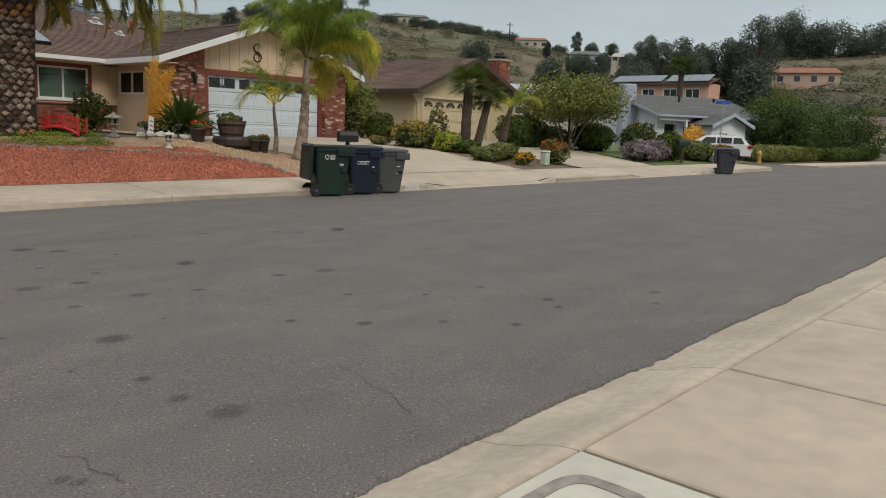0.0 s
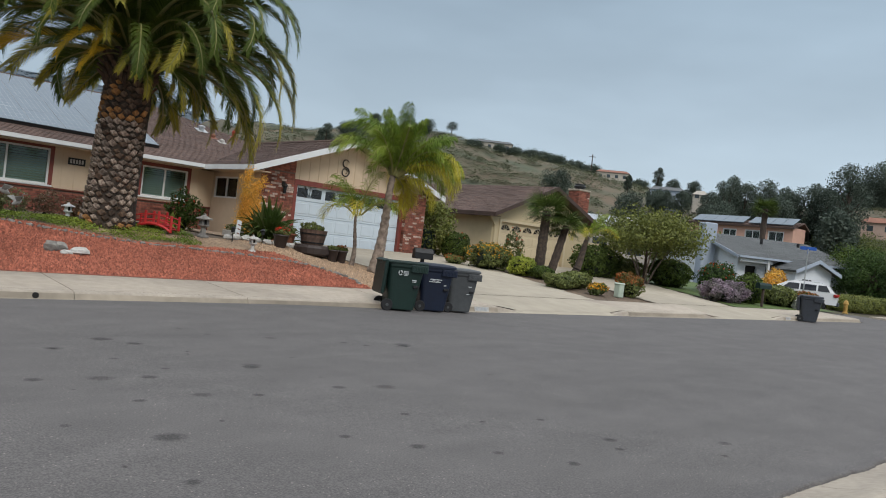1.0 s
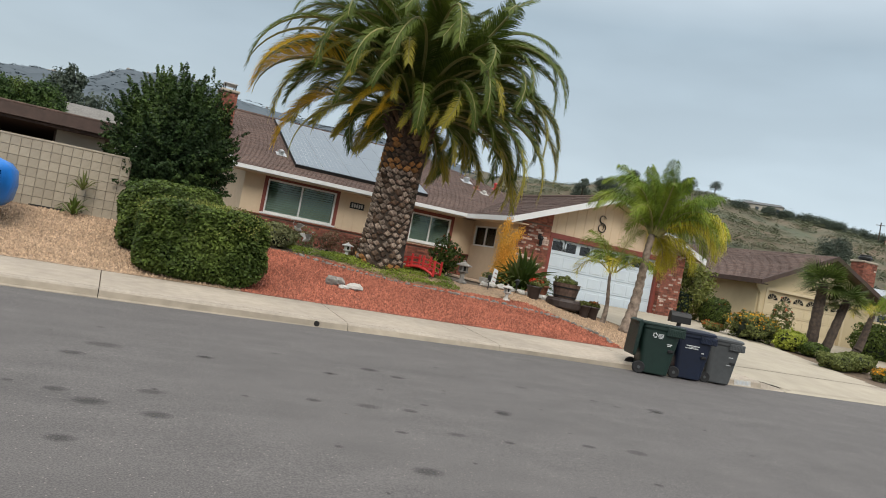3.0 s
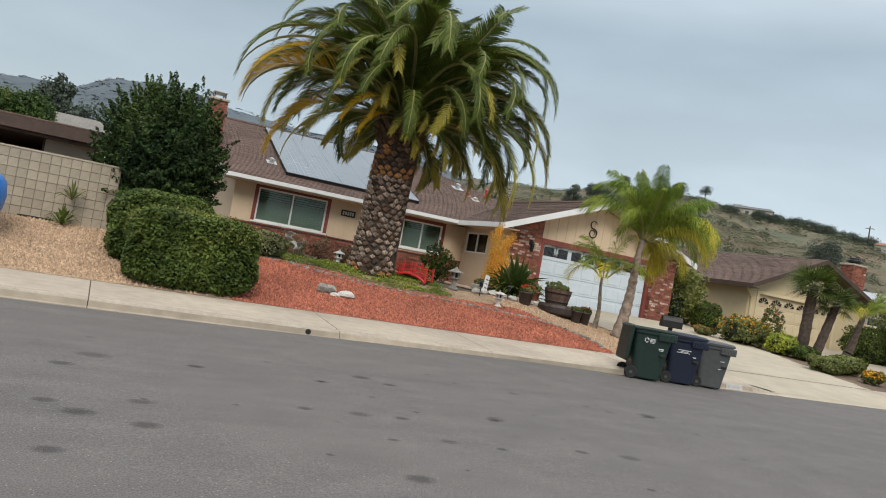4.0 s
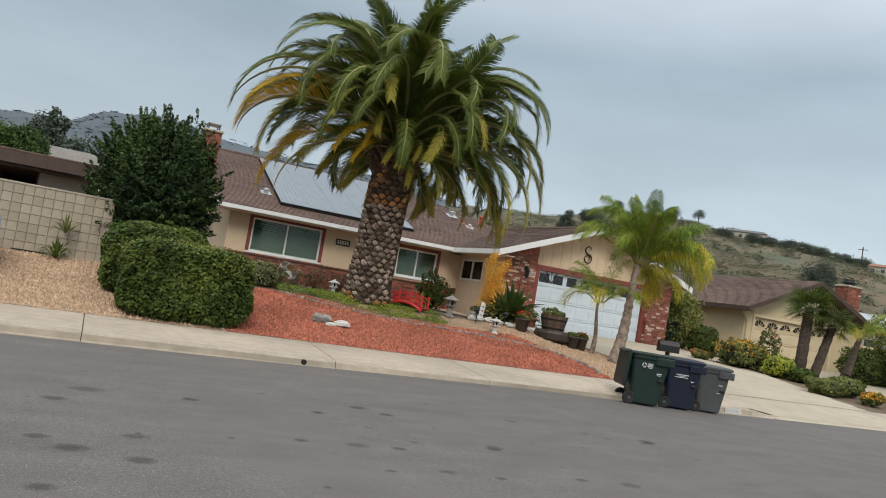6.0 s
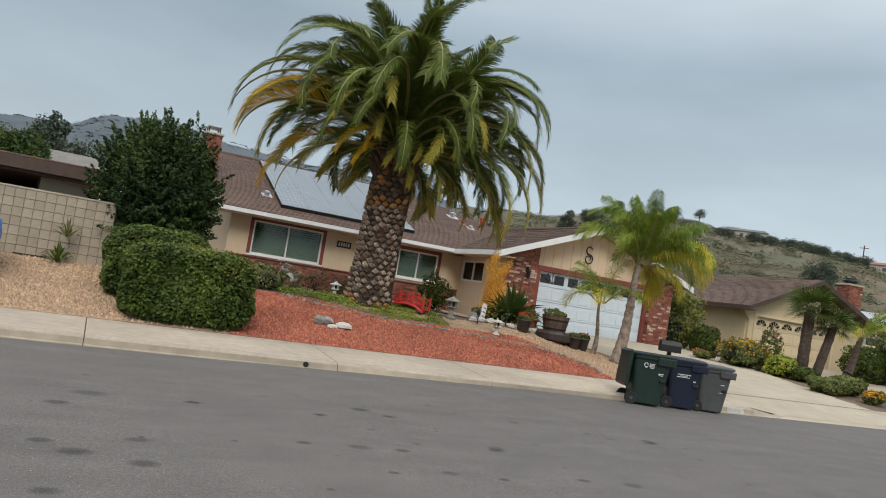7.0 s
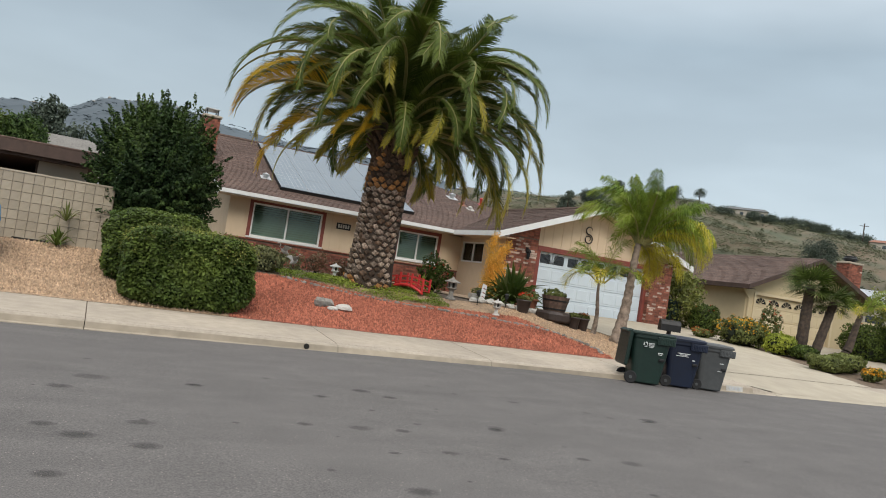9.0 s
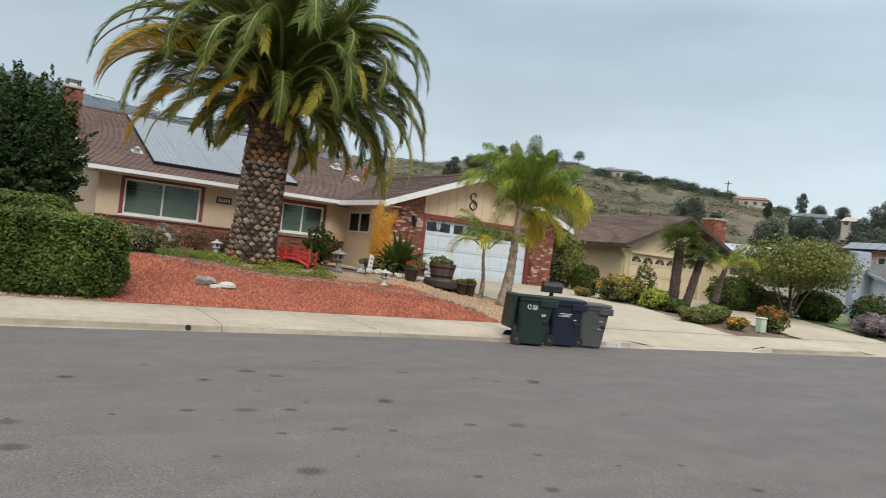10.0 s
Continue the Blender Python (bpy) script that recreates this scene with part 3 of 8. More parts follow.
for a, b in ((14.95, 19.25), (25.35, 30.25)):
    s = Shape()
    for k in range(13):
        x = a + (b - a) * k / 12
        s.v += [(x, FAR_KERB - 0.04, lean(x) + 0.004), (x, FAR_KERB + 0.03, lean(x) + 0.03), (x, FAR_KERB + 0.2, walk_z(x, FAR_KERB + 0.2) + 0.004)]
    for k in range(12):
        s.f += [(3 * k, 3 * k + 3, 3 * k + 4, 3 * k + 1), (3 * k + 1, 3 * k + 4, 3 * k + 5, 3 * k + 2)]
    structure("driveway_lip", s, DRIVE, "low concrete lip where the driveway meets the street", "driveway")

pavement = tagged(new("pavement"), "beige concrete pavement slabs behind the kerb", "pavement", kind="structure")
joints = [-22, -18, -14, -11.0, -7.96, -3.92, 0.13, 4.2, 7.29, 11.0, 14.2, 17.2, 20.2, 23.0, 26.0, 29.0, 32.5, 36, 39.5]
for a, b in zip(joints, joints[1:]):
    nx = max(2, round((b - a) / 0.5))
    g = 0.008 if a < 14 else 0.0
    s = sheet(lambda x, y: True, a + g, b - g, FAR_KERB + 0.172, WALK_BACK, nx, 5, 0.006, walk_z)
    part("slab", s, CONCRETE if a < 14 or 20 < a < 24 or a > 31 else DRIVE, pavement)
s = sheet(lambda x, y: True, -22, 39.5, FAR_KERB + 0.1, WALK_BACK + 0.1, 60, 4, -0.02, walk_z)
structure("pavement_bed", s, SOIL, "dark joint bed under the pavement", "pavement")

near_walk = tagged(new("pavement_near"), "beige concrete slabs with dark joints on the near pavement", "pavement", kind="structure")
near_joints = [-21 + 2.0 * i for i in range(11)] + [1.27, 3.0, 4.72, 6.6, 8.4, 10.4, 12.7, 15.0, 17.3, 19.6, 22, 26, 30, 36, 44, 60]
for a, b in zip(near_joints, near_joints[1:]):
    s = Shape().block(a + 0.017, b - 0.017, -2.6, 1.632, 0.0, 0.15, 0.008)
    s.v = [(x, y, z + lean(x)) for x, y, z in s.v]
    part("slab", s, GREY_SLAB if abs(a - 1.27) < 0.01 else CONCRETE, near_walk)
    # rolled kerb between the slab and the asphalt
    s = Shape()
    ks = [a + (b - a) * i / 12 for i in range(13)]
    for x in ks:
        x = min(max(x, a + 0.0025), b - 0.0025)
        s.v += [(x, y, z + lean(x)) for y, z in ((1.652, 0.0), (1.652, 0.138), (1.74, 0.130), (1.86, 0.10), (1.98, 0.058), (2.10, 0.026), (2.22, 0.008), (2.34, -0.03))]
    for i in range(12):
        s.f += [(i * 8 + j, i * 8 + 8 + j, i * 8 + 9 + j, i * 8 + 1 + j) for j in range(7)]
    part("kerb_length", s, KERB, near_walk, "", True)
# the asphalt's broken edge, lapping over the gutter
s = Shape()
n_lip = 1500
for i in range(n_lip + 1):
    x = 0.2 + 24.0 * i / n_lip
    e = 2.225 + 0.8 * jag(x) + 0.05 * noise.noise(Vector((x * 0.7, 8.0, 0))) + 0.01 * noise.noise(Vector((x * 40.0, 3.0, 0)))
    s.v += [(x, 2.6, road_z(x, 2.6) + 0.003), (x, 2.32, lean(x) + 0.016), (x, e + 0.02, lean(x) + 0.034), (x, e, lean(x) + 0.022), (x, e - 0.004, lean(x) - 0.02)]
s.f = [(5 * i + j, 5 * i + 1 + j, 5 * i + 6 + j, 5 * i + 5 + j) for i in range(n_lip) for j in range(4)]
structure("road_edge", s, ASPHALT, "ragged broken asphalt edge along the gutter", "road", True)
s = Shape().box(-22, 60, -60, 1.5, -0.2, 0.118)
structure("verge_near", s, SOIL, "bare soil verge beneath the near pavement", "verge")
lid = thing("meter_box", (2.4, 1.2, 0.16), "grey oval utility box lid set in the pavement", "utility box")
s = Shape()
for k in range(24):
    a = 2 * math.pi * k / 24
    ex, ey = math.copysign(abs(math.cos(a)) ** 0.5, math.cos(a)), math.copysign(abs(math.sin(a)) ** 0.5, math.sin(a))
    s.v += [(2.45 + 0.34 * ex, 1.345 + 0.21 * ey, 0.155), (2.45 + 0.34 * ex, 1.345 + 0.21 * ey, 0.166), (2.45 + 0.27 * ex, 1.345 + 0.15 * ey, 0.166), (2.45 + 0.27 * ex, 1.345 + 0.15 * ey, 0.160)]
for k in range(24):
    n = (k + 1) % 24
    s.f += [(k * 4 + j, n * 4 + j, n * 4 + j + 1, k * 4 + j + 1) for j in range(3)]
part("rim", s, STONE, lid)
s = Shape()
s.v = [(2.45 + 0.27 * math.copysign(abs(math.cos(2 * math.pi * k / 24)) ** 0.5, math.cos(2 * math.pi * k / 24)), 1.345 + 0.15 * math.copysign(abs(math.sin(2 * math.pi * k / 24)) ** 0.5, math.sin(2 * math.pi * k / 24)), 0.161) for k in range(24)]
s.f = [tuple(range(24))]
part("cover", s, GREY_SLAB, lid)


# ---- yards: beds, gravel, driveways ----
def red_area(x, y):
    right = 11.7 - 0.42 * max(0, y - 15.0) ** 1.25 if y > 15.0 else 11.7
    edge = 18.4 if x < 4.5 else 18.4 - 0.95 * step((x - 4.5) / 2.5)
    return 2.6 < x < right and y < edge


yard = structure("ground_yard", sheet(lambda x, y: True, -14, 40, WALK_BACK, 34, 108, 40, -0.02), SOIL, "bare soil of the front gardens", "ground", True)
structure("ground_red_gravel", sheet(red_area, 2.4, 12, WALK_BACK - 0.02, 19.2, 96, 44, 0.012), RED_BED, "front yard bed of crushed red lava gravel", "gravel bed", True)
structure("ground_tan_gravel", sheet(lambda x, y: x < 2.75 - 0.2 * math.sin(y), -14, 3.2, WALK_BACK - 0.02, 19.5, 86, 24, 0.012), TAN_BED, "sloping yard of pale tan pea gravel", "gravel bed", True)
structure("ground_gold_gravel", sheet(lambda x, y: (not red_area(x, y)) and x < 14.4 - 0.0 * y and (y > 17.3 or x > 9.5) and not (y > 18.4 and x < 9.9), 4, 14.6, WALK_BACK - 0.02, 27, 106, 80, 0.010), TAN_BED, "strip of golden gravel beside the driveway", "gravel bed", True)


s = sheet(lambda x, y: 14.4 + 0.05 * (y - 14.8) < x and x < 20.9 + 0.28 * (y - 14.8) and (y < 24.3 or x > 21.6), 14, 26, WALK_BACK - 0.01, 27, 60, 40, 0.015)
structure("driveway_1", s, DRIVE, "pale beige concrete driveway sloping up to the garage", "driveway", True)
s = sheet(lambda x, y: 24.6 + 0.30 * (y - 14.8) < x < 30.6 + 0.42 * (y - 14.8) and y < 24.8, 23, 36, WALK_BACK - 0.01, 25, 60, 30, 0.015)
structure("driveway_2", s, DRIVE, "pale beige concrete driveway of the cream house", "driveway", True)
structure("lawn_base", sheet(lambda x, y: x > 30.9 + 0.42 * (y - 14.8), 30, 42, WALK_BACK, 24, 40, 20, 0.02), LAWN, "green front lawn of the blue-grey house", "lawn", True)


# ---- houses ----
def wall(parent, x0, x1, y0, y1, z0, z1, openings, material, name="wall", m=None):
    """A wall along x with openings (x0, x1, z0, z1) cut right through it."""
    xs = sorted({x0, x1, *(q for o in openings for q in o[:2])})
    zs = sorted({z0, z1, *(q for o in openings for q in o[2:])})
    solid = {(i, k): not any(a <= (xs[i] + xs[i + 1]) / 2 <= b and c <= (zs[k] + zs[k + 1]) / 2 <= d for a, b, c, d in openings) for i in range(len(xs) - 1) for k in range(len(zs) - 1)}
    n = len(zs)
    idx = lambda i, k, back: (i * n + k) * 2 + back
    faces = []
    for (i, k), full in solid.items():
        if not full:
            continue
        f, g = [idx(i, k, 0), idx(i + 1, k, 0), idx(i + 1, k + 1, 0), idx(i, k + 1, 0)], [idx(i, k, 1), idx(i + 1, k, 1), idx(i + 1, k + 1, 1), idx(i, k + 1, 1)]
        faces += [tuple(f), tuple(reversed(g))]
        for e, (di, dk) in enumerate(((0, -1), (1, 0), (0, 1), (-1, 0))):
            if not solid.get((i + di, k + dk), False):
                faces.append((f[(e + 1) % 4], f[e], g[e], g[(e + 1) % 4]))
    s = Shape().add([(x, y, z) for x in xs for z in zs for y in (y0, y1)], faces, m)
    return part(name, s, material, parent)


def roof_plane(parent, a, b, c, d, material, rows, tab=0.9, thick=0.1, name="roof"):
    """A shingled slope from the eave a-b up to the ridge d-c, in lapped courses of tabs."""
    a, b, c, d = (Vector(p) for p in (a, b, c, d))
    up = (b - a).cross(d - a).normalized()
    if up.z < 0:
        up = -up
    s = Shape()
    s.add([a, b, c, d, a - up * thick, b - up * thick, c - up * thick, d - up * thick], [(0, 1, 2, 3), (7, 6, 5, 4), (0, 4, 5, 1), (1, 5, 6, 2), (2, 6, 7, 3), (3, 7, 4, 0)])
    for r in range(rows):
        v0, v1 = r / rows, min(1.0, (r + 1.06) / rows)
        l0, l1 = a.lerp(d, v0), b.lerp(c, v0)
        u0, u1 = a.lerp(d, v1), b.lerp(c, v1)
        n = max(1, round((l1 - l0).length / tab))
        off = 0.5 * (r % 2) / n
        cuts = [0.0] + [min(1, (k + 0.5) / n - 0.5 / n + off + 0.15 / n * random.random()) for k in range(1, n + 1) if (k + 0.0) / n + off < 0.99] + [1.0]
        for p, q in zip(cuts, cuts[1:]):
            if q - p < 1e-3:
                continue
            h = 0.014 + 0.008 * random.random()
            s.add([l0.lerp(l1, p) + up * h, l0.lerp(l1, q) + up * h, u0.lerp(u1, q) + up * 0.004, u0.lerp(u1, p) + up * 0.004, l0.lerp(l1, p), l0.lerp(l1, q)], [(0, 1, 2, 3), (4, 5, 1, 0)])
    return part(name, s, material, parent)


def window(parent, x0, x1, z0, z1, y, trim=None, blinds=True, m=None, frame_w=0.06, slats=13):
    """A slider: outer frame, meeting stile, two panes, slatted shutters behind, and a coloured surround."""
    mid = (x0 + x1) / 2
    w = part("window", Shape().box(x0, x1, y, y + 0.09, z0, z0 + frame_w, m).box(x0, x1, y, y + 0.09, z1 - frame_w, z1, m).box(x0, x0 + frame_w, y, y + 0.09, z0 + frame_w, z1 - frame_w, m).box(x1 - frame_w, x1, y, y + 0.09, z0 + frame_w, z1 - frame_w, m).box(mid - 0.03, mid + 0.03, y + 0.01, y + 0.08, z0 + frame_w, z1 - frame_w, m), WHITE, parent, "white framed sliding window")
    for a, b in ((x0 + frame_w, mid - 0.03), (mid + 0.03, x1 - frame_w)):
        g = part("pane", Shape().box(a, b, y + 0.05, y + 0.056, z0 + frame_w, z1 - frame_w, m), GLASS, w)
        g.visible_shadow = False
    if blinds:
        for k in range(slats):
            z = z0 + frame_w + (z1 - z0 - 2 * frame_w) * (k + 0.5) / slats
            h = (z1 - z0) / slats * 0.34
            v = [(x0 + 0.07, y + 0.13, z - h), (x1 - 0.07, y + 0.13, z - h), (x1 - 0.07, y + 0.17, z + h), (x0 + 0.07, y + 0.17, z + h), (x0 + 0.07, y + 0.138, z - h), (x1 - 0.07, y + 0.138, z - h), (x1 - 0.07, y + 0.178, z + h), (x0 + 0.07, y + 0.178, z + h)]
            part("slat", Shape().add(v, [(0, 1, 2, 3), (7, 6, 5, 4), (0, 4, 5, 1), (3, 2, 6, 7)], m), BLIND, w)
    if trim:
        t = 0.13
        part("surround", Shape().box(x0 - t, x0 - 0.002, y - 0.03, y + 0.03, z0 - t * 0.3, z1 + t, m).box(x1 + 0.002, x1 + t, y - 0.03, y + 0.03, z0 - t * 0.3, z1 + t, m).box(x0 - 0.002, x1 + 0.002, y - 0.03, y + 0.03, z1 + 0.002, z1 + t, m), trim, w)
        part("sill", Shape().block(x0 - t, x1 + t, y - 0.07, y + 0.03, z0 - 0.07, z0 - 0.003, 0.012, m), WHITE, w)
    return w


def brick_face(parent, x0, x1, z0, z1, y, name="brickwork", m=None, pale=0.12, depth=0.012):
    """Bricks laid in running bond, proud of their mortar, in two mixed colours."""
    red, white = Shape(), Shape()
    row, z = 0, z0
    while z + 0.05 < z1:
        h = min(0.067, z1 - z)
        x = x0 - (0.105 if row % 2 else 0)
        while x < x1:
            a, b = max(x, x0), min(x + 0.2, x1)
            if b - a > 0.02:
                d = depth + 0.01 * random.random()
                q = white if random.random() < pale * (1.6 if noise.noise(Vector((x * 0.9, z * 1.2, y))) > 0.05 else 0.35) else red
                q.add([(a, y - d, z), (b, y - d, z), (b, y - d, z + h), (a, y - d, z + h), (a, y, z), (b, y, z), (b, y, z + h), (a, y, z + h)], [(0, 1, 2, 3), (0, 4, 5, 1), (3, 2, 6, 7), (0, 3, 7, 4), (1, 5, 6, 2)], m)
            x += 0.21
        z += 0.078
        row += 1
    ob = part(name, red, BRICK, parent, "red brick facing in running bond")
    tagged(ob, kind="stuff")
    if white.v:
        tagged(part("pale_brickwork", white, BRICK_PALE, parent, "whitewashed bricks among the red"), kind="stuff")
    return ob


def garage_door(parent, x0, x1, z0, z1, y, material, lights, cols=8):
    """A sectional door: four rows of raised panels, arched sunburst lights in the top row."""
    door = part("garage_door", Shape().box(x0, x1, y + 0.03, y + 0.08, z0, z1), material, parent, "sectional garage door with a row of arched lights")
    rows = 4
    w, h = (x1 - x0) / cols, (z1 - z0) / rows
    for r in range(rows):
        part("section", Shape().block(x0 + 0.004, x1 - 0.004, y, y + 0.04, z0 + r * h + 0.008, z0 + (r + 1) * h - 0.008, 0.012), material, door)
        for c in range(cols):
            a = x0 + c * w
            if r == rows - 1 and lights:
                if lights == 1:
                    # a half-round fanlight: dark glass with a rim and spokes
                    cx, base, rad = a + w / 2, z0 + r * h + 0.15, w * 0.42
                    arc = [(cx + rad * math.cos(math.pi * q / 12), base + 0.82 * rad * math.sin(math.pi * q / 12)) for q in range(13)]
                    part("light", Shape().prism(arc, y - 0.012, y + 0.02), CAR_GLASS, door, "dark half-round glass light")
                    q = Shape().tube([(u, y - 0.014, v) for u, v in arc + arc[:1]], 0.014, 5)
                    for an in range(1, 5):
                        q.tube([(cx, y - 0.015, base), (cx + rad * math.cos(math.pi * an / 5), y - 0.015, base + 0.82 * rad * math.sin(math.pi * an / 5))], 0.012, 4)
                    part("sunburst", q, material, door)
                    continue
                g = part("light", Shape().block(a + 0.09, a + w - 0.09, y - 0.012, y + 0.02, z0 + r * h + 0.14, z1 - 0.09, 0.01), CAR_GLASS, door, "dark glass light")
                # the sunburst bars and arch over each light
                cx = x0 + (math.floor(c / 2) * 2 + 1) * w if lights == 2 else a + w / 2
                base = z0 + r * h + 0.13
                s = Shape()
                rad = (w - 0.16) * (1.0 if lights == 2 else 0.5)
                for k in range(1, 6):
                    an = math.pi * k / 6
                    s.box(0.04, rad, -0.006, 0.006, -0.012, 0.012, pose(cx, y - 0.018, base, 0, -math.degrees(an), 0))
                part("sunburst", s, material, door)
            else:
                part("raised_panel", Shape().block(a + 0.06, a + w - 0.06, y - 0.014, y + 0.01, z0 + r * h + 0.09, z0 + (r + 1) * h - 0.09, 0.012), material, door)
    return door


def chimney(at, w, d, h, label, cap=True, material=None):
    x, y, z = at
    c = thing("chimney", at, label, "chimney")
    part("stack", Shape().box(x - w / 2, x + w / 2, y - d / 2, y + d / 2, z, z + h), material or MORTAR, c)
    if not material:
        brick_face(c, x - w / 2, x + w / 2, z, z + h, y - d / 2, pale=0.03)
        brick_face(c, -d / 2, d / 2, z, z + h, 0, m=pose(x - w / 2, y, 0, 0, 0, -90), pale=0.03)
    part("crown", Shape().block(x - w / 2 - 0.06, x + w / 2 + 0.06, y - d / 2 - 0.06, y + d / 2 + 0.06, z + h, z + h + 0.1, 0.02), KERB, c)
    if cap:
        for sx in (-1, 1):
            for sy in (-1, 1):
                part("cap_post", Shape().box(x + sx * w * 0.33 - 0.02, x + sx * w * 0.33 + 0.02, y + sy * d * 0.33 - 0.02, y + sy * d * 0.33 + 0.02, z + h + 0.1, z + h + 0.32), BLACK_METAL, c)
        part("spark_cap", Shape().block(x - w * 0.42, x + w * 0.42, y - d * 0.42, y + d * 0.42, z + h + 0.32, z + h + 0.37, 0.01), GALV, c)
    return c


# house with the red brick garage front
EAVE, PITCH = 3.55, 0.37
house = thing("house", (12.0, 28.2, 1.0), "tan stucco bungalow with brown shingle roof and red brick base", "house")
MW = 28.2
W1, W2 = (5.16, 7.78, 2.07, 3.30), (10.93, 12.66, 2.12, 3.24)
wall(house, 4.3, 13.7, MW, MW + 0.2, 0.9, EAVE + 0.1, [W1, W2], STUCCO)
wall(house, 0, 7.8, 0, 0.2, 0.9, EAVE + 0.2, [], STUCCO, m=pose(4.3, 36.2, 0, 0, 0, -90))
G = 24.4
# the garage wing's side wall, with the third window in it
side_m = pose(13.7, 28.2, 0, 0, 0, -90)
W3 = (28.2 - 28.05, 28.2 - 26.15, 2.40, 3.22)
wall(house, 0, 28.2 - G - 0.2, 0, 0.2, 0.9, EAVE + 0.1, [W3], STUCCO, m=side_m)
wall(house, 13.7, 21.3, G, G + 0.2, 0.85, EAVE, [(15.15, 20.17, 0.85, 3.17)], STUCCO)
wall(house, 0, 11.0, 0, 0.2, 0.85, EAVE + 0.1, [], STUCCO, m=pose(21.3, G + 0.2, 0, 0, 0, 90))
part("wall", Shape().prism([(13.7, EAVE), (21.3, EAVE), (21.3, EAVE + 0.08), (17.45, 5.03), (13.7, EAVE + 0.08)], G, G + 0.2), STUCCO, house)
part("wall", Shape().box(4.3, 21.3, 42.6, 42.8, 0.9, EAVE), STUCCO, house)
part("gable", Shape().add([(4.35, 28.3, EAVE), (4.35, 42.5, EAVE), (4.35, 35.2, 6.25), (4.5, 28.3, EAVE), (4.5, 42.5, EAVE), (4.5, 35.2, 6.25)], [(0, 2, 1), (3, 4, 5), (0, 3, 5, 2), (1, 2, 5, 4)]), STUCCO, house)
# board battens on the gable and the front wall
for k in range(18):
    x = 14.0 + 0.41 * k
    top = min(EAVE + 0.37 * (x - 13.0), EAVE + 0.37 * (21.95 - x)) - 0.1
    part("batten", Shape().box(x - 0.012, x + 0.012, G - 0.018, G - 0.001, 3.36, max(3.5, top)), STUCCO, house)
for k in range(22):
    x = 4.5 + 0.41 * k
    if not (W1[0] - 0.2 < x < W1[1] + 0.2 or W2[0] - 0.2 < x < W2[1] + 0.2):
        part("batten", Shape().box(x - 0.01, x + 0.01, MW - 0.014, MW - 0.001, 1.95, EAVE), STUCCO, house)
window(house, *W1, MW + 0.02, RED_TRIM)
window(house, *W2, MW + 0.02, RED_TRIM)
window(house, *W3, 0.02, None, m=side_m, slats=9)
# brick base under the windows, brick piers beside the garage door
brick_face(house, 4.3, 13.66, 0.95, 1.93, MW - 0.02, pale=0.02)
part("mortar_bed", Shape().box(4.28, 13.68, MW - 0.02, MW - 0.002, 0.9, 1.935), MORTAR, house)
part("brick_ledge", Shape().block(4.28, 13.68, MW - 0.07, MW, 1.935, 1.99, 0.012), BRICK, house)
part("mortar_bed", Shape().box(13.66, 15.02, G - 0.03, G - 0.002, 0.85, EAVE + 0.02), MORTAR, house)
part("mortar_bed", Shape().box(20.32, 21.34, G - 0.22, G - 0.002, 0.85, EAVE), MORTAR, house)
brick_face(house, 13.64, 15.02, 0.88, EAVE + 0.02, G - 0.03, pale=0.2)
part("mortar_bed", Shape().prism([(13.7, EAVE + 0.022), (15.02, EAVE + 0.022), (15.02, 4.06), (13.7, EAVE + 0.04)], G - 0.03, G - 0.002), MORTAR, house)
for k in range(6):
    # the brick runs on up to the sloping barge board
    z = EAVE + 0.03 + 0.078 * k
    brick_face(house, max(13.66, 12.95 + (z - 3.29) / 0.37), 15.02, z, z + 0.07, G - 0.03, pale=0.15)
brick_face(house, 20.32, 21.34, 0.88, EAVE, G - 0.22, pale=0.18)
brick_face(house, 0, 0.22, 0.88, EAVE, 0, m=pose(20.32, G, 0, 0, 0, -90), pale=0.18)
# red surround and door
part("door_surround", Shape().box(15.02, 15.155, G - 0.05, G + 0.1, 0.85, 3.17).box(20.165, 20.315, G - 0.05, G + 0.1, 0.85, 3.17).box(15.02, 20.315, G - 0.06, G + 0.1, 3.172, 3.36), RED_TRIM, house, "dark red painted trim")
garage_door(house, 15.16, 20.16, 0.9, 3.165, G + 0.08, DOOR_WHITE, 2)
# roofs
RIDGE_Y, RIDGE_Z = 35.2, EAVE + PITCH * (35.2 - 27.5)
roof_plane(house, (3.75, 27.5, EAVE), (21.4, 27.5, EAVE), (13.7, 35.2, RIDGE_Z), (3.75, 35.2, RIDGE_Z), SHINGLE, 52)
roof_plane(house, (21.4, 27.5, EAVE), (21.4, 42.9, EAVE), (13.7, 35.3, RIDGE_Z), (13.7, 35.2, RIDGE_Z), SHINGLE, 30)
roof_plane(house, (3.75, 43.0, EAVE), (21.4, 43.0, EAVE), (13.7, 35.2, RIDGE_Z), (3.75, 35.2, RIDGE_Z), SHINGLE, 12)
AP = EAVE + 0.37 * 4.45
roof_plane(house, (13.0, 23.75, EAVE), (13.0, 27.5, EAVE), (17.45, 31.9, AP), (17.45, 23.75, AP), SHINGLE, 32)
roof_plane(house, (21.95, 23.75, EAVE), (21.95, 31.0, EAVE), (17.45, 31.9, AP), (17.45, 23.75, AP), SHINGLE, 32)
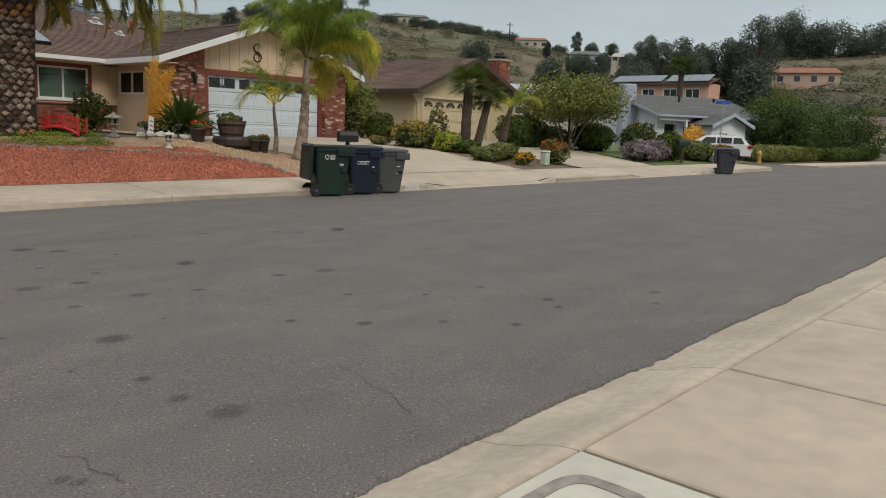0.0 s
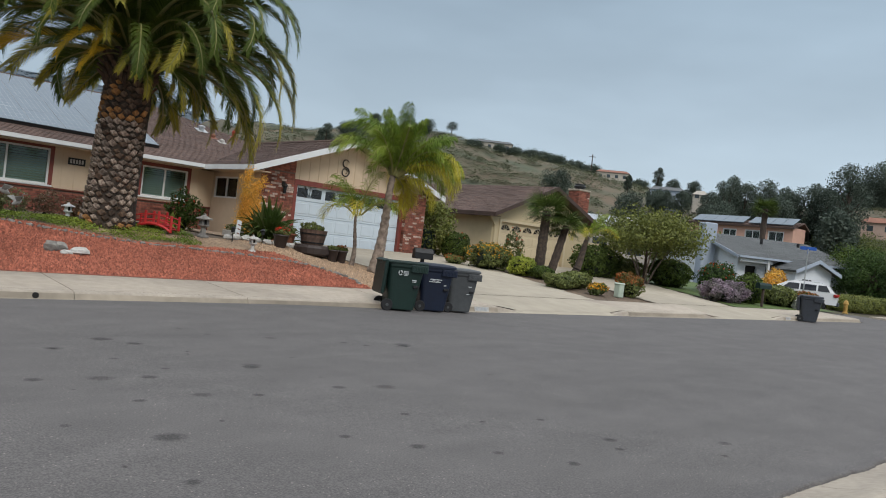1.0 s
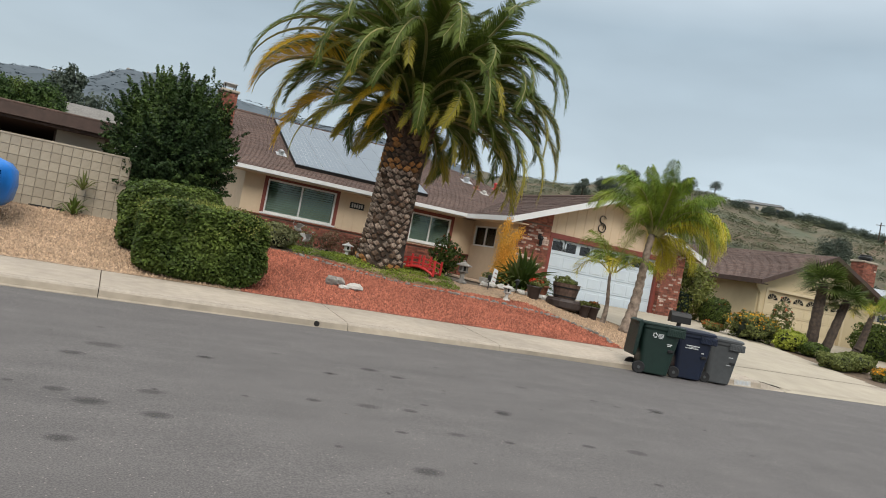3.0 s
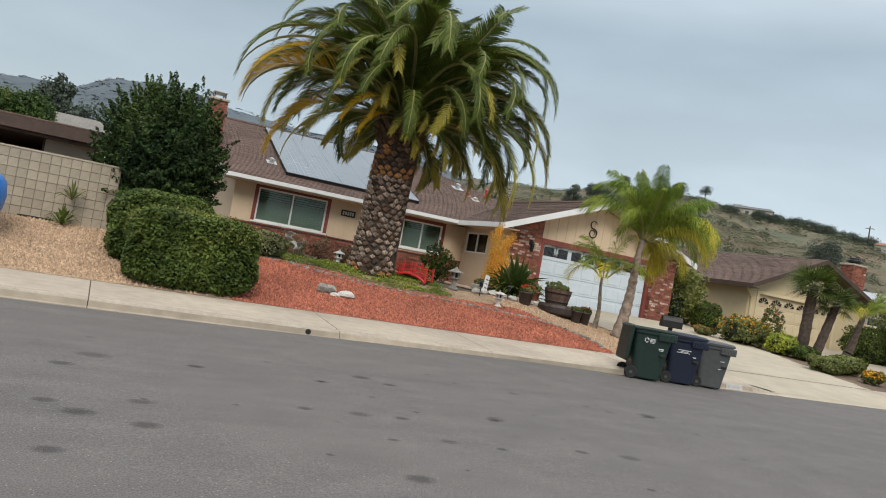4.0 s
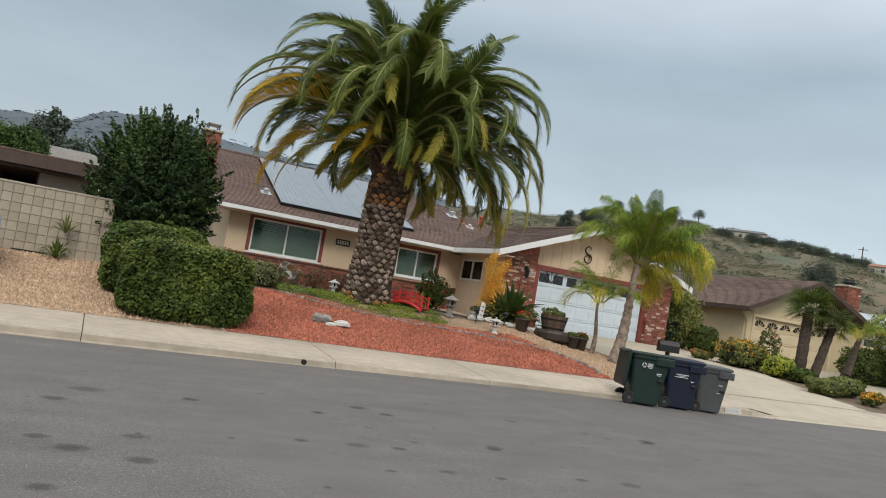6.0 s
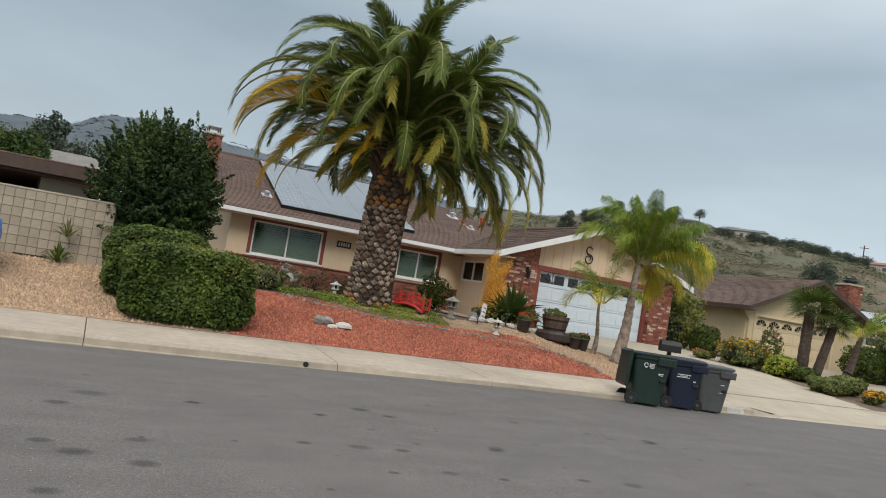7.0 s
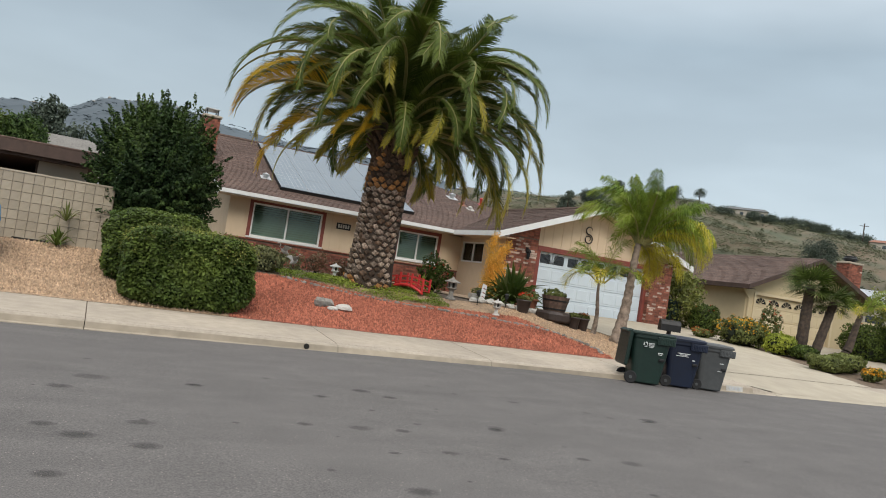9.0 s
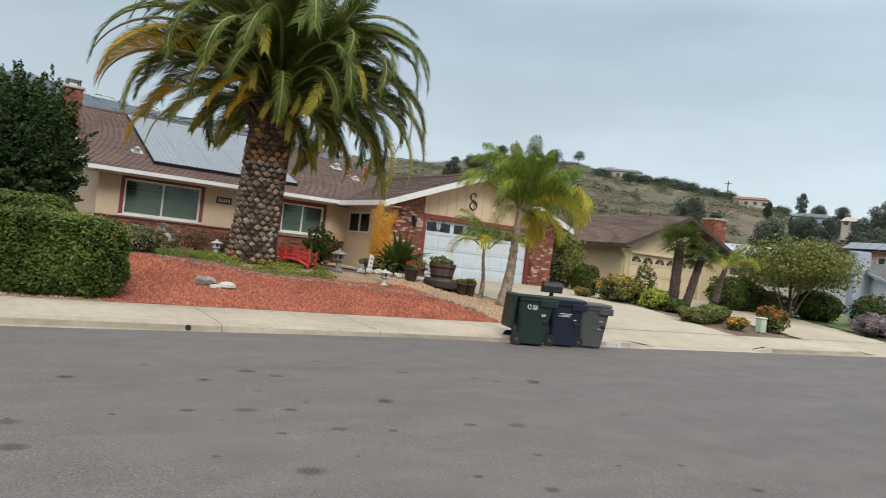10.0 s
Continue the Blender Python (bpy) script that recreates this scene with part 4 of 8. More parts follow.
# fascias, barge boards and gutters
def board(a, b, h, t, material, name, parent):
    a, b = Vector(a), Vector(b)
    n = (b - a).cross(Vector((0, 0, 1))).normalized() * t
    d = Vector((0, 0, -h))
    part(name, Shape().add([a, b, b + d, a + d, a + n, b + n, b + d + n, a + d + n], [(0, 1, 2, 3), (7, 6, 5, 4), (0, 4, 5, 1), (3, 2, 6, 7), (0, 3, 7, 4), (1, 5, 6, 2)]), material, parent)


board((12.95, 23.75, EAVE + 0.02), (17.45, 23.75, AP + 0.02), 0.22, 0.05, WHITE, "barge_board", house)
board((17.45, 23.75, AP + 0.02), (22.0, 23.75, EAVE + 0.02), 0.22, 0.05, WHITE, "barge_board", house)
board((3.7, 27.5, EAVE + 0.03), (13.0, 27.5, EAVE + 0.03), 0.14, 0.06, WHITE, "gutter", house)
board((13.0, 27.5, EAVE + 0.03), (13.0, 23.75, EAVE + 0.03), 0.18, 0.05, WHITE, "gutter", house)
board((3.75, 35.2, RIDGE_Z), (3.75, 27.5, EAVE), 0.2, 0.05, WHITE, "barge_board", house)
part("soffit", Shape().box(3.75, 13.7, 27.5, 28.2, EAVE - 0.16, EAVE - 0.13), STUCCO, house)
part("soffit", Shape().box(13.05, 13.7, 23.8, 28.2, EAVE - 0.16, EAVE - 0.13), STUCCO, house)
part("soffit", Shape().box(21.3, 21.9, 23.8, 36, EAVE - 0.16, EAVE - 0.13), STUCCO, house)
part("soffit", Shape().add([(13.1, 23.8, EAVE - 0.12), (17.45, 23.8, AP - 0.12), (17.45, 24.4, AP - 0.12), (13.1, 24.4, EAVE - 0.12)], [(0, 1, 2, 3)]).add([(21.85, 23.8, EAVE - 0.12), (17.45, 23.8, AP - 0.12), (17.45, 24.4, AP - 0.12), (21.85, 24.4, EAVE - 0.12)], [(3, 2, 1, 0)]), STUCCO, house)
part("ridge_cap", Shape().tube([(3.75, 35.2, RIDGE_Z + 0.01), (13.7, 35.2, RIDGE_Z + 0.01)], 0.08, 6), SHINGLE, house)
part("ridge_cap", Shape().tube([(17.45, 23.75, AP + 0.01), (17.45, 31.9, AP + 0.01)], 0.07, 6), SHINGLE, house)

# solar panels, three rows up the slope
def on_roof(x, y, lift):
    return (x, y - 0.347 * lift, EAVE + PITCH * (y - 27.5) + lift * 0.94)


array = thing("solar_array", on_roof(8.8, 31.6, 0.1), "grey-blue solar panels mounted on the shingle roof", "solar panels")
PX, PY, NX, NY = 6.1, 28.55, 5, 4
pw, ph = 5.45 / NX, 6.2 / NY
for i in range(NX):
    for j in range(NY):
        a, b, c, d = PX + i * pw + 0.012, PX + (i + 1) * pw - 0.012, PY + j * ph + 0.012, PY + (j + 1) * ph - 0.012
        q = [on_roof(x, y, l) for l in (0.1, 0.145) for x, y in ((a, c), (b, c), (b, d), (a, d))]
        p = part("solar_panel", Shape().add(q, [(4, 5, 6, 7), (0, 1, 5, 4), (1, 2, 6, 5), (2, 3, 7, 6), (3, 0, 4, 7), (3, 2, 1, 0)]), PV, array)
        s = Shape()
        for k in range(7):
            u = a + (b - a) * k / 6
            s.add([on_roof(u - 0.006, c, 0.148), on_roof(u + 0.006, c, 0.148), on_roof(u + 0.006, d, 0.148), on_roof(u - 0.006, d, 0.148)], [(0, 1, 2, 3)])
        for k in range(5):
            u = c + (d - c) * k / 4
            s.add([on_roof(a, u - 0.008, 0.149), on_roof(b, u - 0.008, 0.149), on_roof(b, u + 0.008, 0.149), on_roof(a, u + 0.008, 0.149)], [(0, 1, 2, 3)])
        tagged(part("cell_grid", s, PV_FRAME, p), kind="stuff")
part("skirt", Shape().add([on_roof(6.08, 28.54, 0.02), on_roof(11.57, 28.54, 0.02), on_roof(11.57, 28.54, 0.13), on_roof(6.08, 28.54, 0.13)], [(0, 1, 2, 3)]).add([on_roof(6.09, 28.54, 0.02), on_roof(6.09, 34.77, 0.02), on_roof(6.09, 34.77, 0.13), on_roof(6.09, 28.54, 0.13)], [(3, 2, 1, 0)]), BLACK_METAL, array)
chimney((3.50, 31.0, 4.0), 0.62, 0.95, 2.38, "red brick chimney with a metal spark cap", True)

# cream house next door
house2 = thing("house", (30.0, 24.6, 1.0), "cream stucco house with brown shingle roof and garage", "house")
E2, L2, R2, Y2 = 3.32, 25.95, 34.0, 24.6
apx, apz = 29.75, 5.05
wall(house2, L2, 33.3, Y2, Y2 + 0.2, 0.8, E2, [(26.55, 31.4, 0.8, 2.98)], STUCCO2)
part("wall", Shape().prism([(L2, E2), (33.3, E2), (apx, apz - 0.15)], Y2, Y2 + 0.2), STUCCO2, house2)
wall(house2, 0, 13.8, 0, 0.2, 0.8, E2 + 0.05, [], STUCCO2, m=pose(L2, Y2 + 14, 0, 0, 0, -90))
wall(house2, 0, 13.6, 0, 0.2, 0.8, E2, [], STUCCO2, m=pose(33.3, Y2 + 0.2, 0, 0, 0, 90))
part("wall", Shape().box(L2 + 0.2, 33.1, Y2 + 13.6, Y2 + 13.8, 0.8, E2 - 0.01), STUCCO2, house2)
garage_door(house2, 26.56, 31.39, 0.85, 2.975, Y2 + 0.1, CREAM_DOOR, 1, 6)
part("door_surround", Shape().box(26.42, 26.555, Y2 - 0.04, Y2 + 0.1, 0.85, 3.1).box(31.395, 31.53, Y2 - 0.04, Y2 + 0.1, 0.85, 3.1).box(26.555, 31.395, Y2 - 0.04, Y2 + 0.1, 2.978, 3.1), CREAM_DOOR, house2)
roof_plane(house2, (L2 - 0.5, Y2 - 0.55, E2), (L2 - 0.5, Y2 + 15, E2), (apx, Y2 + 15, apz), (apx, Y2 - 0.55, apz), SHINGLE, 30)
roof_plane(house2, (R2, Y2 - 0.55, E2), (R2, Y2 + 15, E2), (apx, Y2 + 15, apz), (apx, Y2 - 0.55, apz), SHINGLE, 30)
board((L2 - 0.5, Y2 - 0.55, E2 + 0.02), (apx, Y2 - 0.55, apz + 0.02), 0.2, 0.05, FASCIA_BROWN, "barge_board", house2)
board((apx, Y2 - 0.55, apz + 0.02), (R2, Y2 - 0.55, E2 + 0.02), 0.2, 0.05, FASCIA_BROWN, "barge_board", house2)
board((L2 - 0.5, Y2 + 15, E2 + 0.02), (L2 - 0.5, Y2 - 0.55, E2 + 0.02), 0.2, 0.05, FASCIA_BROWN, "gutter", house2)
part("soffit", Shape().box(L2 - 0.45, L2, Y2 - 0.5, Y2 + 14, E2 - 0.16, E2 - 0.13), FASCIA_BROWN, house2)
part("downspout", Shape().tube([(L2 - 0.45, Y2 - 0.3, E2 - 0.12), (L2 - 0.3, Y2 - 0.2, E2 - 0.25), (L2 + 0.1, Y2 - 0.07, E2 - 0.55), (L2 + 0.12, Y2 - 0.07, E2 - 0.8), (L2 + 0.12, Y2 - 0.07, 0.95)], 0.045, 8), STUCCO2, house2)
part("side_wing", Shape().box(33.3, 36.5, Y2 + 0.5, Y2 + 10, 0.8, 2.6), STUCCO2, house2)
chim2 = chimney((36.85, 28.15, 2.6), 1.02, 0.75, 3.05, "red brick chimney with a round metal cap", False)
s = Shape().lathe([(0.28, 0), (0.28, 0.1), (0.36, 0.12), (0.36, 0.2), (0.30, 0.24), (0.28, 0.34), (0.02, 0.38)], 14, pose(36.85, 28.15, 5.75))
part("cowl", s, BLACK_METAL, chim2)

# ---- plants ----
def core_shape(at, w, d, h, power=2.0):
    s = Shape()
    x, y, z = at
    n, k = 14, 9
    for i in range(k + 1):
        ph = math.pi * i / k
        for j in range(n):
            th = 2 * math.pi * j / n
            u = Vector((math.sin(ph) * math.cos(th), math.sin(ph) * math.sin(th), math.cos(ph)))
            q = (abs(u.x) ** power + abs(u.y) ** power + abs(u.z) ** power) ** (-1 / power)
            s.v.append((x + u.x * q * w / 2, y + u.y * q * d / 2, z + h / 2 + u.z * q * h / 2))
    for i in range(k):
        s.f += [(i * n + j, (i + 1) * n + j, (i + 1) * n + (j + 1) % n, i * n + (j + 1) % n) for j in range(n)]
    return s


def leaves_on(at, w, d, h, n, size, material, power=2.0, ragged=0.16, deep=0.22, name="foliage", lump=1.6, upper=None, lift=0.0):
    """Leaves over a lumpy rounded body, thick at the skin and thinner inside."""
    u = directions(n)
    if upper is not None:
        u[:, 2] = np.abs(u[:, 2]) * (1 - upper) + upper * np.abs(u[:, 2])
    q = (np.abs(u) ** power).sum(1) ** (-1 / power)
    p = u * q[:, None]
    bump = smooth_noise(u * np.array([w, d, h]) * lump, 1.0, at[0]) * ragged * 1.6 + smooth_noise(u * np.array([w, d, h]) * lump * 3, 1.0, at[1]) * ragged * 0.7
    r = 1 + bump - deep * rng.random(n) ** 2
    c = p * r[:, None] * np.array([w, d, h]) / 2 + np.array([at[0], at[1], at[2] + h / 2])
    c[:, 2] = np.maximum(c[:, 2], at[2] + 0.01)
    nn = u + 0.63 * rng.normal(size=(n, 3)) + np.array([0, 0, lift])
    nn /= np.linalg.norm(nn, axis=1)[:, None]
    return quads_mesh(name, c, nn, size * (0.7 + 0.6 * rng.random(n)), material)


def shrub(name, at, w, d, h, material, n, size, label, category="shrub", power=2.2, flowers=None, group="", ragged=0.16, core=0.8):
    """A bush: a near-black solid body that paints the shade inside, a skin of leaves, and flowers where it has them.
    at: its foot.
    """
    at = (at[0], at[1], near_ground(at[0], at[1]) if len(at) < 3 else at[2])
    b = thing(name, at, label, category, group)
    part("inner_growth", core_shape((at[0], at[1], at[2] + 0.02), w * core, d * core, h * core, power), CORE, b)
    part("foliage", leaves_on((at[0], at[1], at[2]), w, d, h, n, size, material, power, ragged), material, b)
    if flowers:
        fm, fn, fs = flowers
        tagged(part("bloom", leaves_on((at[0], at[1], at[2]), w * 1.02, d * 1.02, h * 1.04, fn, fs, fm, power, ragged, 0.06, upper=0.4), fm, b), kind="stuff")
    return b


def frond_mesh(name, length, e0, e1, leaflet, pairs, material, bend=1.7, width=0.035, plume=0.0, vee=0.35, gap=0.1, ahead=0.72):
    """A feather leaf along +x: a tapering stalk that arches from angle e0 to e1, and two rows of leaflets."""
    pts, tan = [Vector((0, 0, 0))], []
    k = 14
    for i in range(k):
        a = radians(e0 - (e0 - e1) * ((i + 0.5) / k) ** bend)
        t = Vector((math.cos(a), 0, math.sin(a)))
        tan.append(t)
        pts.append(pts[-1] + t * length / k)
    stalk = Shape().tube(pts, [0.05 * length / 4 * (1 - 0.93 * i / k) + 0.003 for i in range(k + 1)], 5, False)
    s = Shape()
    for i in range(pairs):
        f = gap + (1 - gap) * (i + random.random() * 0.6) / pairs
        q = min(k - 1, int(f * k))
        p = pts[q].lerp(pts[q + 1], f * k - q)
        t = tan[q]
        up = Vector((-t.z, 0, t.x))
        l = leaflet * (0.45 + 0.55 * math.sin(math.pi * min(1, 0.15 + 0.75 * (f - gap) / (1 - gap)))) * (0.85 + 0.3 * random.random())
        if f > 0.85:
            l *= 1 - 0.5 * (f - 0.85) / 0.15
        for side in (-1, 1):
            d = (t * (ahead + 0.5 * f) + Vector((0, side, 0)) * 0.8 + up * (vee + plume * (random.random() - 0.5) * 2)).normalized()
            w = t * width * 0.5
            mid = p + d * l * 0.55
            tip = p + d * l + Vector((0, 0, -l * (0.18 + plume * 0.75)))
            s.add([p - w * 0.6, p + w * 0.6, mid + w, mid - w, tip], [(0, 1, 2, 3), (3, 2, 4)])
    return stalk, s.mesh(name, material)


def arching_frond(length, e0, e1, bend, tip_mat=None, tip_from=0.74):
    """A long date-palm leaf along +x. Its narrow leaflets stand up in a vee near the foot and hang like a fringe past the bend."""
    k, pairs = 18, 170
    pts, tan = [Vector((0, 0, 0))], []
    for i in range(k):
        a = radians(e0 - (e0 - e1) * ((i + 0.5) / k) ** bend)
        tan.append(Vector((math.cos(a), 0, math.sin(a))))
        pts.append(pts[-1] + tan[-1] * length / k)
    stalk = Shape().tube(pts, [0.058 * (1 - i / k) ** 0.8 + 0.006 for i in range(k + 1)], 5, False)
    s, aged = Shape(), []
    for i in range(pairs):
        f = 0.13 + 0.87 * (i + random.random() * 0.5) / pairs
        q = min(k - 1, int(f * k))
        p, t = pts[q].lerp(pts[q + 1], f * k - q), tan[q]
        up = Vector((-t.z, 0, t.x))
        g = (f - 0.13) / 0.87
        l = 0.62 * min(1.0, 0.3 + 2.6 * g) * (1 - 0.55 * max(0.0, g - 0.55) / 0.45) * random.uniform(0.88, 1.1)
        vee = 0.55 - 0.5 * g + random.uniform(-0.12, 0.12)
        for side in (-1, 1):
            d = (t * (0.62 + 0.75 * g) + Vector((0, side * 0.85, 0)) + up * vee).normalized()
            w = t * 0.017
            mid = p + d * l * 0.5
            tip = p + d * l + Vector((0, 0, -l * (0.10 + 0.22 * g)))
            s.add([p - w * 0.7, p + w * 0.7, mid + w, mid - w, tip], [(0, 1, 2, 3), (3, 2, 4)])
            aged += [f > tip_from + random.uniform(-0.1, 0.1)] * 2
    me = s.mesh("frond", FROND)
    if tip_mat:
        me.materials.append(tip_mat)
        me.polygons.foreach_set("material_index", [int(q) for q in aged])
    return stalk, me


def feather_palm(crown, parent, tiers, leaflet, pairs, width, plume, vee=0.35, ahead=0.72, tilt=0):
    """Tiers of (count, length, e0, e1, material, spread): each leaf is a part with its stalk under it."""
    for count, length, e0, e1, material, bend in tiers:
        kinds = []
        for v in range(3):
            f = 0.9 + 0.1 * v
            stalk, leaf = frond_mesh("frond", length * f, e0 + 6 * (v - 1), e1 + 9 * (v - 1), leaflet, pairs, material, bend, width, plume, vee, 0.1, ahead)
            kinds.append((stalk.mesh("stalk", RACHIS), leaf))
        turn = random.random() * 360
        for i in range(count):
            stalk, leaf = kinds[i % 3]
            az = turn + 360 * (i + 0.5 * random.random()) / count
            if material is QUEEN_OLD and tilt:
                az = random.uniform(-95, 55)
            m = Matrix.Translation(crown) @ pose(0, 0, 0, 0, tilt, 0) @ pose(0, 0, 0, 0, 0, az) @ pose(0.12, 0, 0, random.uniform(-16, 16), random.uniform(-7, 7), 0)
            ob = piece("frond", leaf, parent, m)
            st = new("stalk", stalk)
            st.parent = ob


def date_palm(x, y):
    z = near_ground(x, y) - 0.05
    base = (x, y, z)
    palm = thing("date_palm", base, "tall date palm with a thick scaly trunk and arching fronds", "palm tree")
    top = 5.05
    prof = [(0.72, 0.0), (0.69, 0.12), (0.64, 0.5), (0.605, 1.2), (0.60, 2.2), (0.60, 3.1), (0.55, 3.55), (0.45, top - z + 0.3)]
    tilt = Matrix(((1, 0, 0.045, 0), (0, 1, 0, 0), (0, 0, 1, 0), (0, 0, 0, 1)))
    part("trunk", Shape().lathe([(r * 0.90, h) for r, h in prof], 20, Matrix.Translation(base) @ tilt), PALM_CORE, palm)

    def radius(h):
        for (r0, h0), (r1, h1) in zip(prof, prof[1:]):
            if h0 <= h <= h1:
                return r0 + (r1 - r0) * (h - h0) / (h1 - h0)
        return prof[-1][0]
    # leaf bases in crossed spirals; each a wedge with a cut face
    wedge = Shape().add([(-0.06, -0.12, -0.02), (-0.06, 0.12, -0.02), (0.045, 0.082, 0.045), (0.045, -0.082, 0.045), (-0.06, 0.0, 0.12), (0.05, 0.0, 0.085), (0.03, 0.0, -0.05), (-0.06, 0.0, -0.075)], [(0, 3, 5, 4), (1, 4, 5, 2), (3, 6, 2, 5), (0, 7, 6, 3), (1, 2, 6, 7)])
    old, cut, fresh = wedge.mesh("leaf_base", PALM_BARK), wedge.mesh("leaf_base", PALM_CUT), wedge.mesh("leaf_base", PALM_ORANGE)
    rows, per = 29, 17
    for r in range(rows):
        h = 0.08 + (top - z - 0.2) * r / (rows - 1)
        for c in range(per):
            a = 360 * (c + 0.5 * (r % 2)) / per + random.uniform(-3, 3)
            if not -150 < ((a - 160 + 180) % 360 - 180) < 150:
                continue
            hh = h + random.uniform(-0.02, 0.02)
            orange = (19 <= r <= 20 and random.random() < 0.75) or (r < 2 and random.random() < 0.4) or (r > 20 and random.random() < 0.2)
            me = fresh if orange else cut if random.random() < 0.78 and r < 19 else old
            sc = random.uniform(0.85, 1.1)
            m = Matrix.Translation((x + 0.045 * hh, y, z + hh)) @ pose(0, 0, 0, 0, 0, a) @ pose(radius(hh) * 0.93, 0, 0, random.uniform(-16, 16), random.uniform(-20, 14), 0) @ Matrix.Diagonal((sc, sc * random.uniform(0.8, 1.15), sc * random.uniform(0.7, 1.1), 1))
            piece("leaf_base", me, palm, m)
    crown = Vector((x + 0.12, y, top + 0.05))
    part("crown_heart", Shape().lathe([(0.42, -0.6), (0.52, -0.2), (0.46, 0.2), (0.25, 0.6), (0.05, 1.0)], 14, Matrix.Translation(crown)), PALM_CORE, palm, "brown fibrous heart of the crown")
    stub = Shape().tube([(0, 0, 0), (0.2, 0, 0.02), (0.48, 0, 0.0)], [0.075, 0.055, 0.035], 6).mesh("leaf_stub", PALM_BARK)
    for k in range(64):
        a = 137.5 * k
        piece("leaf_stub", stub, palm, Matrix.Translation(crown + Vector((0, 0, -0.85 + 0.8 * k / 64))) @ pose(0, 0, 0, 0, 0, a) @ pose(0.38, 0, 0, 0, -random.uniform(38, 66), 0))
    # (leaves, length, angle at the foot, angle at the tip, how late it bends, share with yellowed ends)
    tiers = [(10, 3.9, 86, 40, 2.0, 0.0), (15, 4.6, 79, -26, 2.0, 0.0), (20, 4.9, 71, -76, 1.85, 0.0), (25, 5.0, 61, -94, 1.75, 0.0), (28, 4.9, 48, -98, 1.65, 0.02), (27, 4.7, 34, -98, 1.55, 0.7), (24, 4.4, 18, -95, 1.45, 0.8)]
    for count, length, e0, e1, bend, aged in tiers:
        kinds = []
        for v in range(4):
            stalk, leaf = arching_frond(length * (0.92 + 0.06 * v), e0 + 5 * (v - 1.5), e1 + 7 * (v - 1.5), bend, (None, FROND_TAN)[v % 2 if aged < 0.5 else 1] if aged else None)
            old_leaf = arching_frond(length * 0.98, e0, e1, bend, FROND_OLD, 0.45)[1] if aged else None
            kinds.append((stalk.mesh("stalk", RACHIS), leaf, old_leaf))
        turn = random.random() * 360
        for i in range(count):
            stalk, leaf, old_leaf = kinds[i % 4]
            az = (turn + 360 * (i + 0.6 * random.random()) / count) % 360
            if old_leaf and 148 < az < 232 and random.random() < aged * 1.4:
                leaf = old_leaf
            k = 1.0
            off = abs((az - 252 + 180) % 360 - 180)
            if e0 < 60 and off < 60:
                # those over the front path are cut back
                k = 0.74 if e0 > 40 else 0.55 if i % 2 else 0.42
            elif e0 < 40 and (20 < az < 125 or (az > 312 and e0 < 30)):
                k = 0.7 if i % 2 else 0.62
            elif 30 < e0 < 50 and 155 < az < 215:
                k = 1.12
            if (e0 < 30 and 125 < az < 262 and i % 4) or (e0 < 40 and 135 < az < 225 and i % 3 == 0):
                continue
            m = Matrix.Translation(crown) @ pose(0, 0, 0, 0, 9, 0) @ pose(0, 0, 0, 0, 0, az) @ Matrix.Diagonal((k, k, k, 1)) @ pose(0.14, 0, 0.15 * e0 / 80, random.uniform(-26, 26), random.uniform(-6, 6), 0)
            ob = piece("frond", leaf, palm, m)
            st = new("stalk", stalk)
            st.parent = ob
    return palm


def queen_palm(x, y, lean_x, lean_y, height, spread, label, small=False, stout=1.0, bark=None):
    z = near_ground(x, y) - 0.03
    palm = thing("queen_palm", (x, y, z), label, "palm tree", "queen palms by the driveway")
    top = Vector((x + lean_x, y + lean_y, z + height))
    r = (0.06 if small else 0.14) * stout
    pts, rad = [], []
    for i in range(27):
        f = i / 26
        pts.append(Vector((x, y, z)).lerp(top, f) + Vector((0.05 * math.sin(f * 5), 0, 0)))
        rad.append(r * (1.5 - 0.95 * f ** 0.5 + 0.13 * (i % 2) + random.uniform(-0.05, 0.05)))
    part("trunk", Shape().tube(pts, rad, 11), bark or GREY_BARK, palm, "ringed trunk", True)
    k = spread
    if small:
        tiers = [(3, k * 0.9, 78, 10, QUEEN, 1.8), (4, k * 1.0, 58, -50, QUEEN, 1.7), (3, k * 1.05, 42, -80, QUEEN_OLD, 1.5)]
        feather_palm(top, palm, tiers, 0.32 * k, 60, 0.016, 0.3, 0.2)
    else:
        tiers = [(8, k * 0.86, 84, 45, QUEEN, 1.8), (11, k * 0.98, 72, 2, QUEEN, 1.7), (10, k * 1.02, 60, -50, QUEEN, 1.7), (5, k, 48, -80, QUEEN, 1.6), (5, k * 1.08, 55, -84, QUEEN_OLD, 1.6), (3, k * 0.6, 10, -86, QUEEN_OLD, 1.2)]
        feather_palm(top, palm, tiers, 0.46, 120, 0.02, 0.55, 0.25, tilt=12)
    return palm


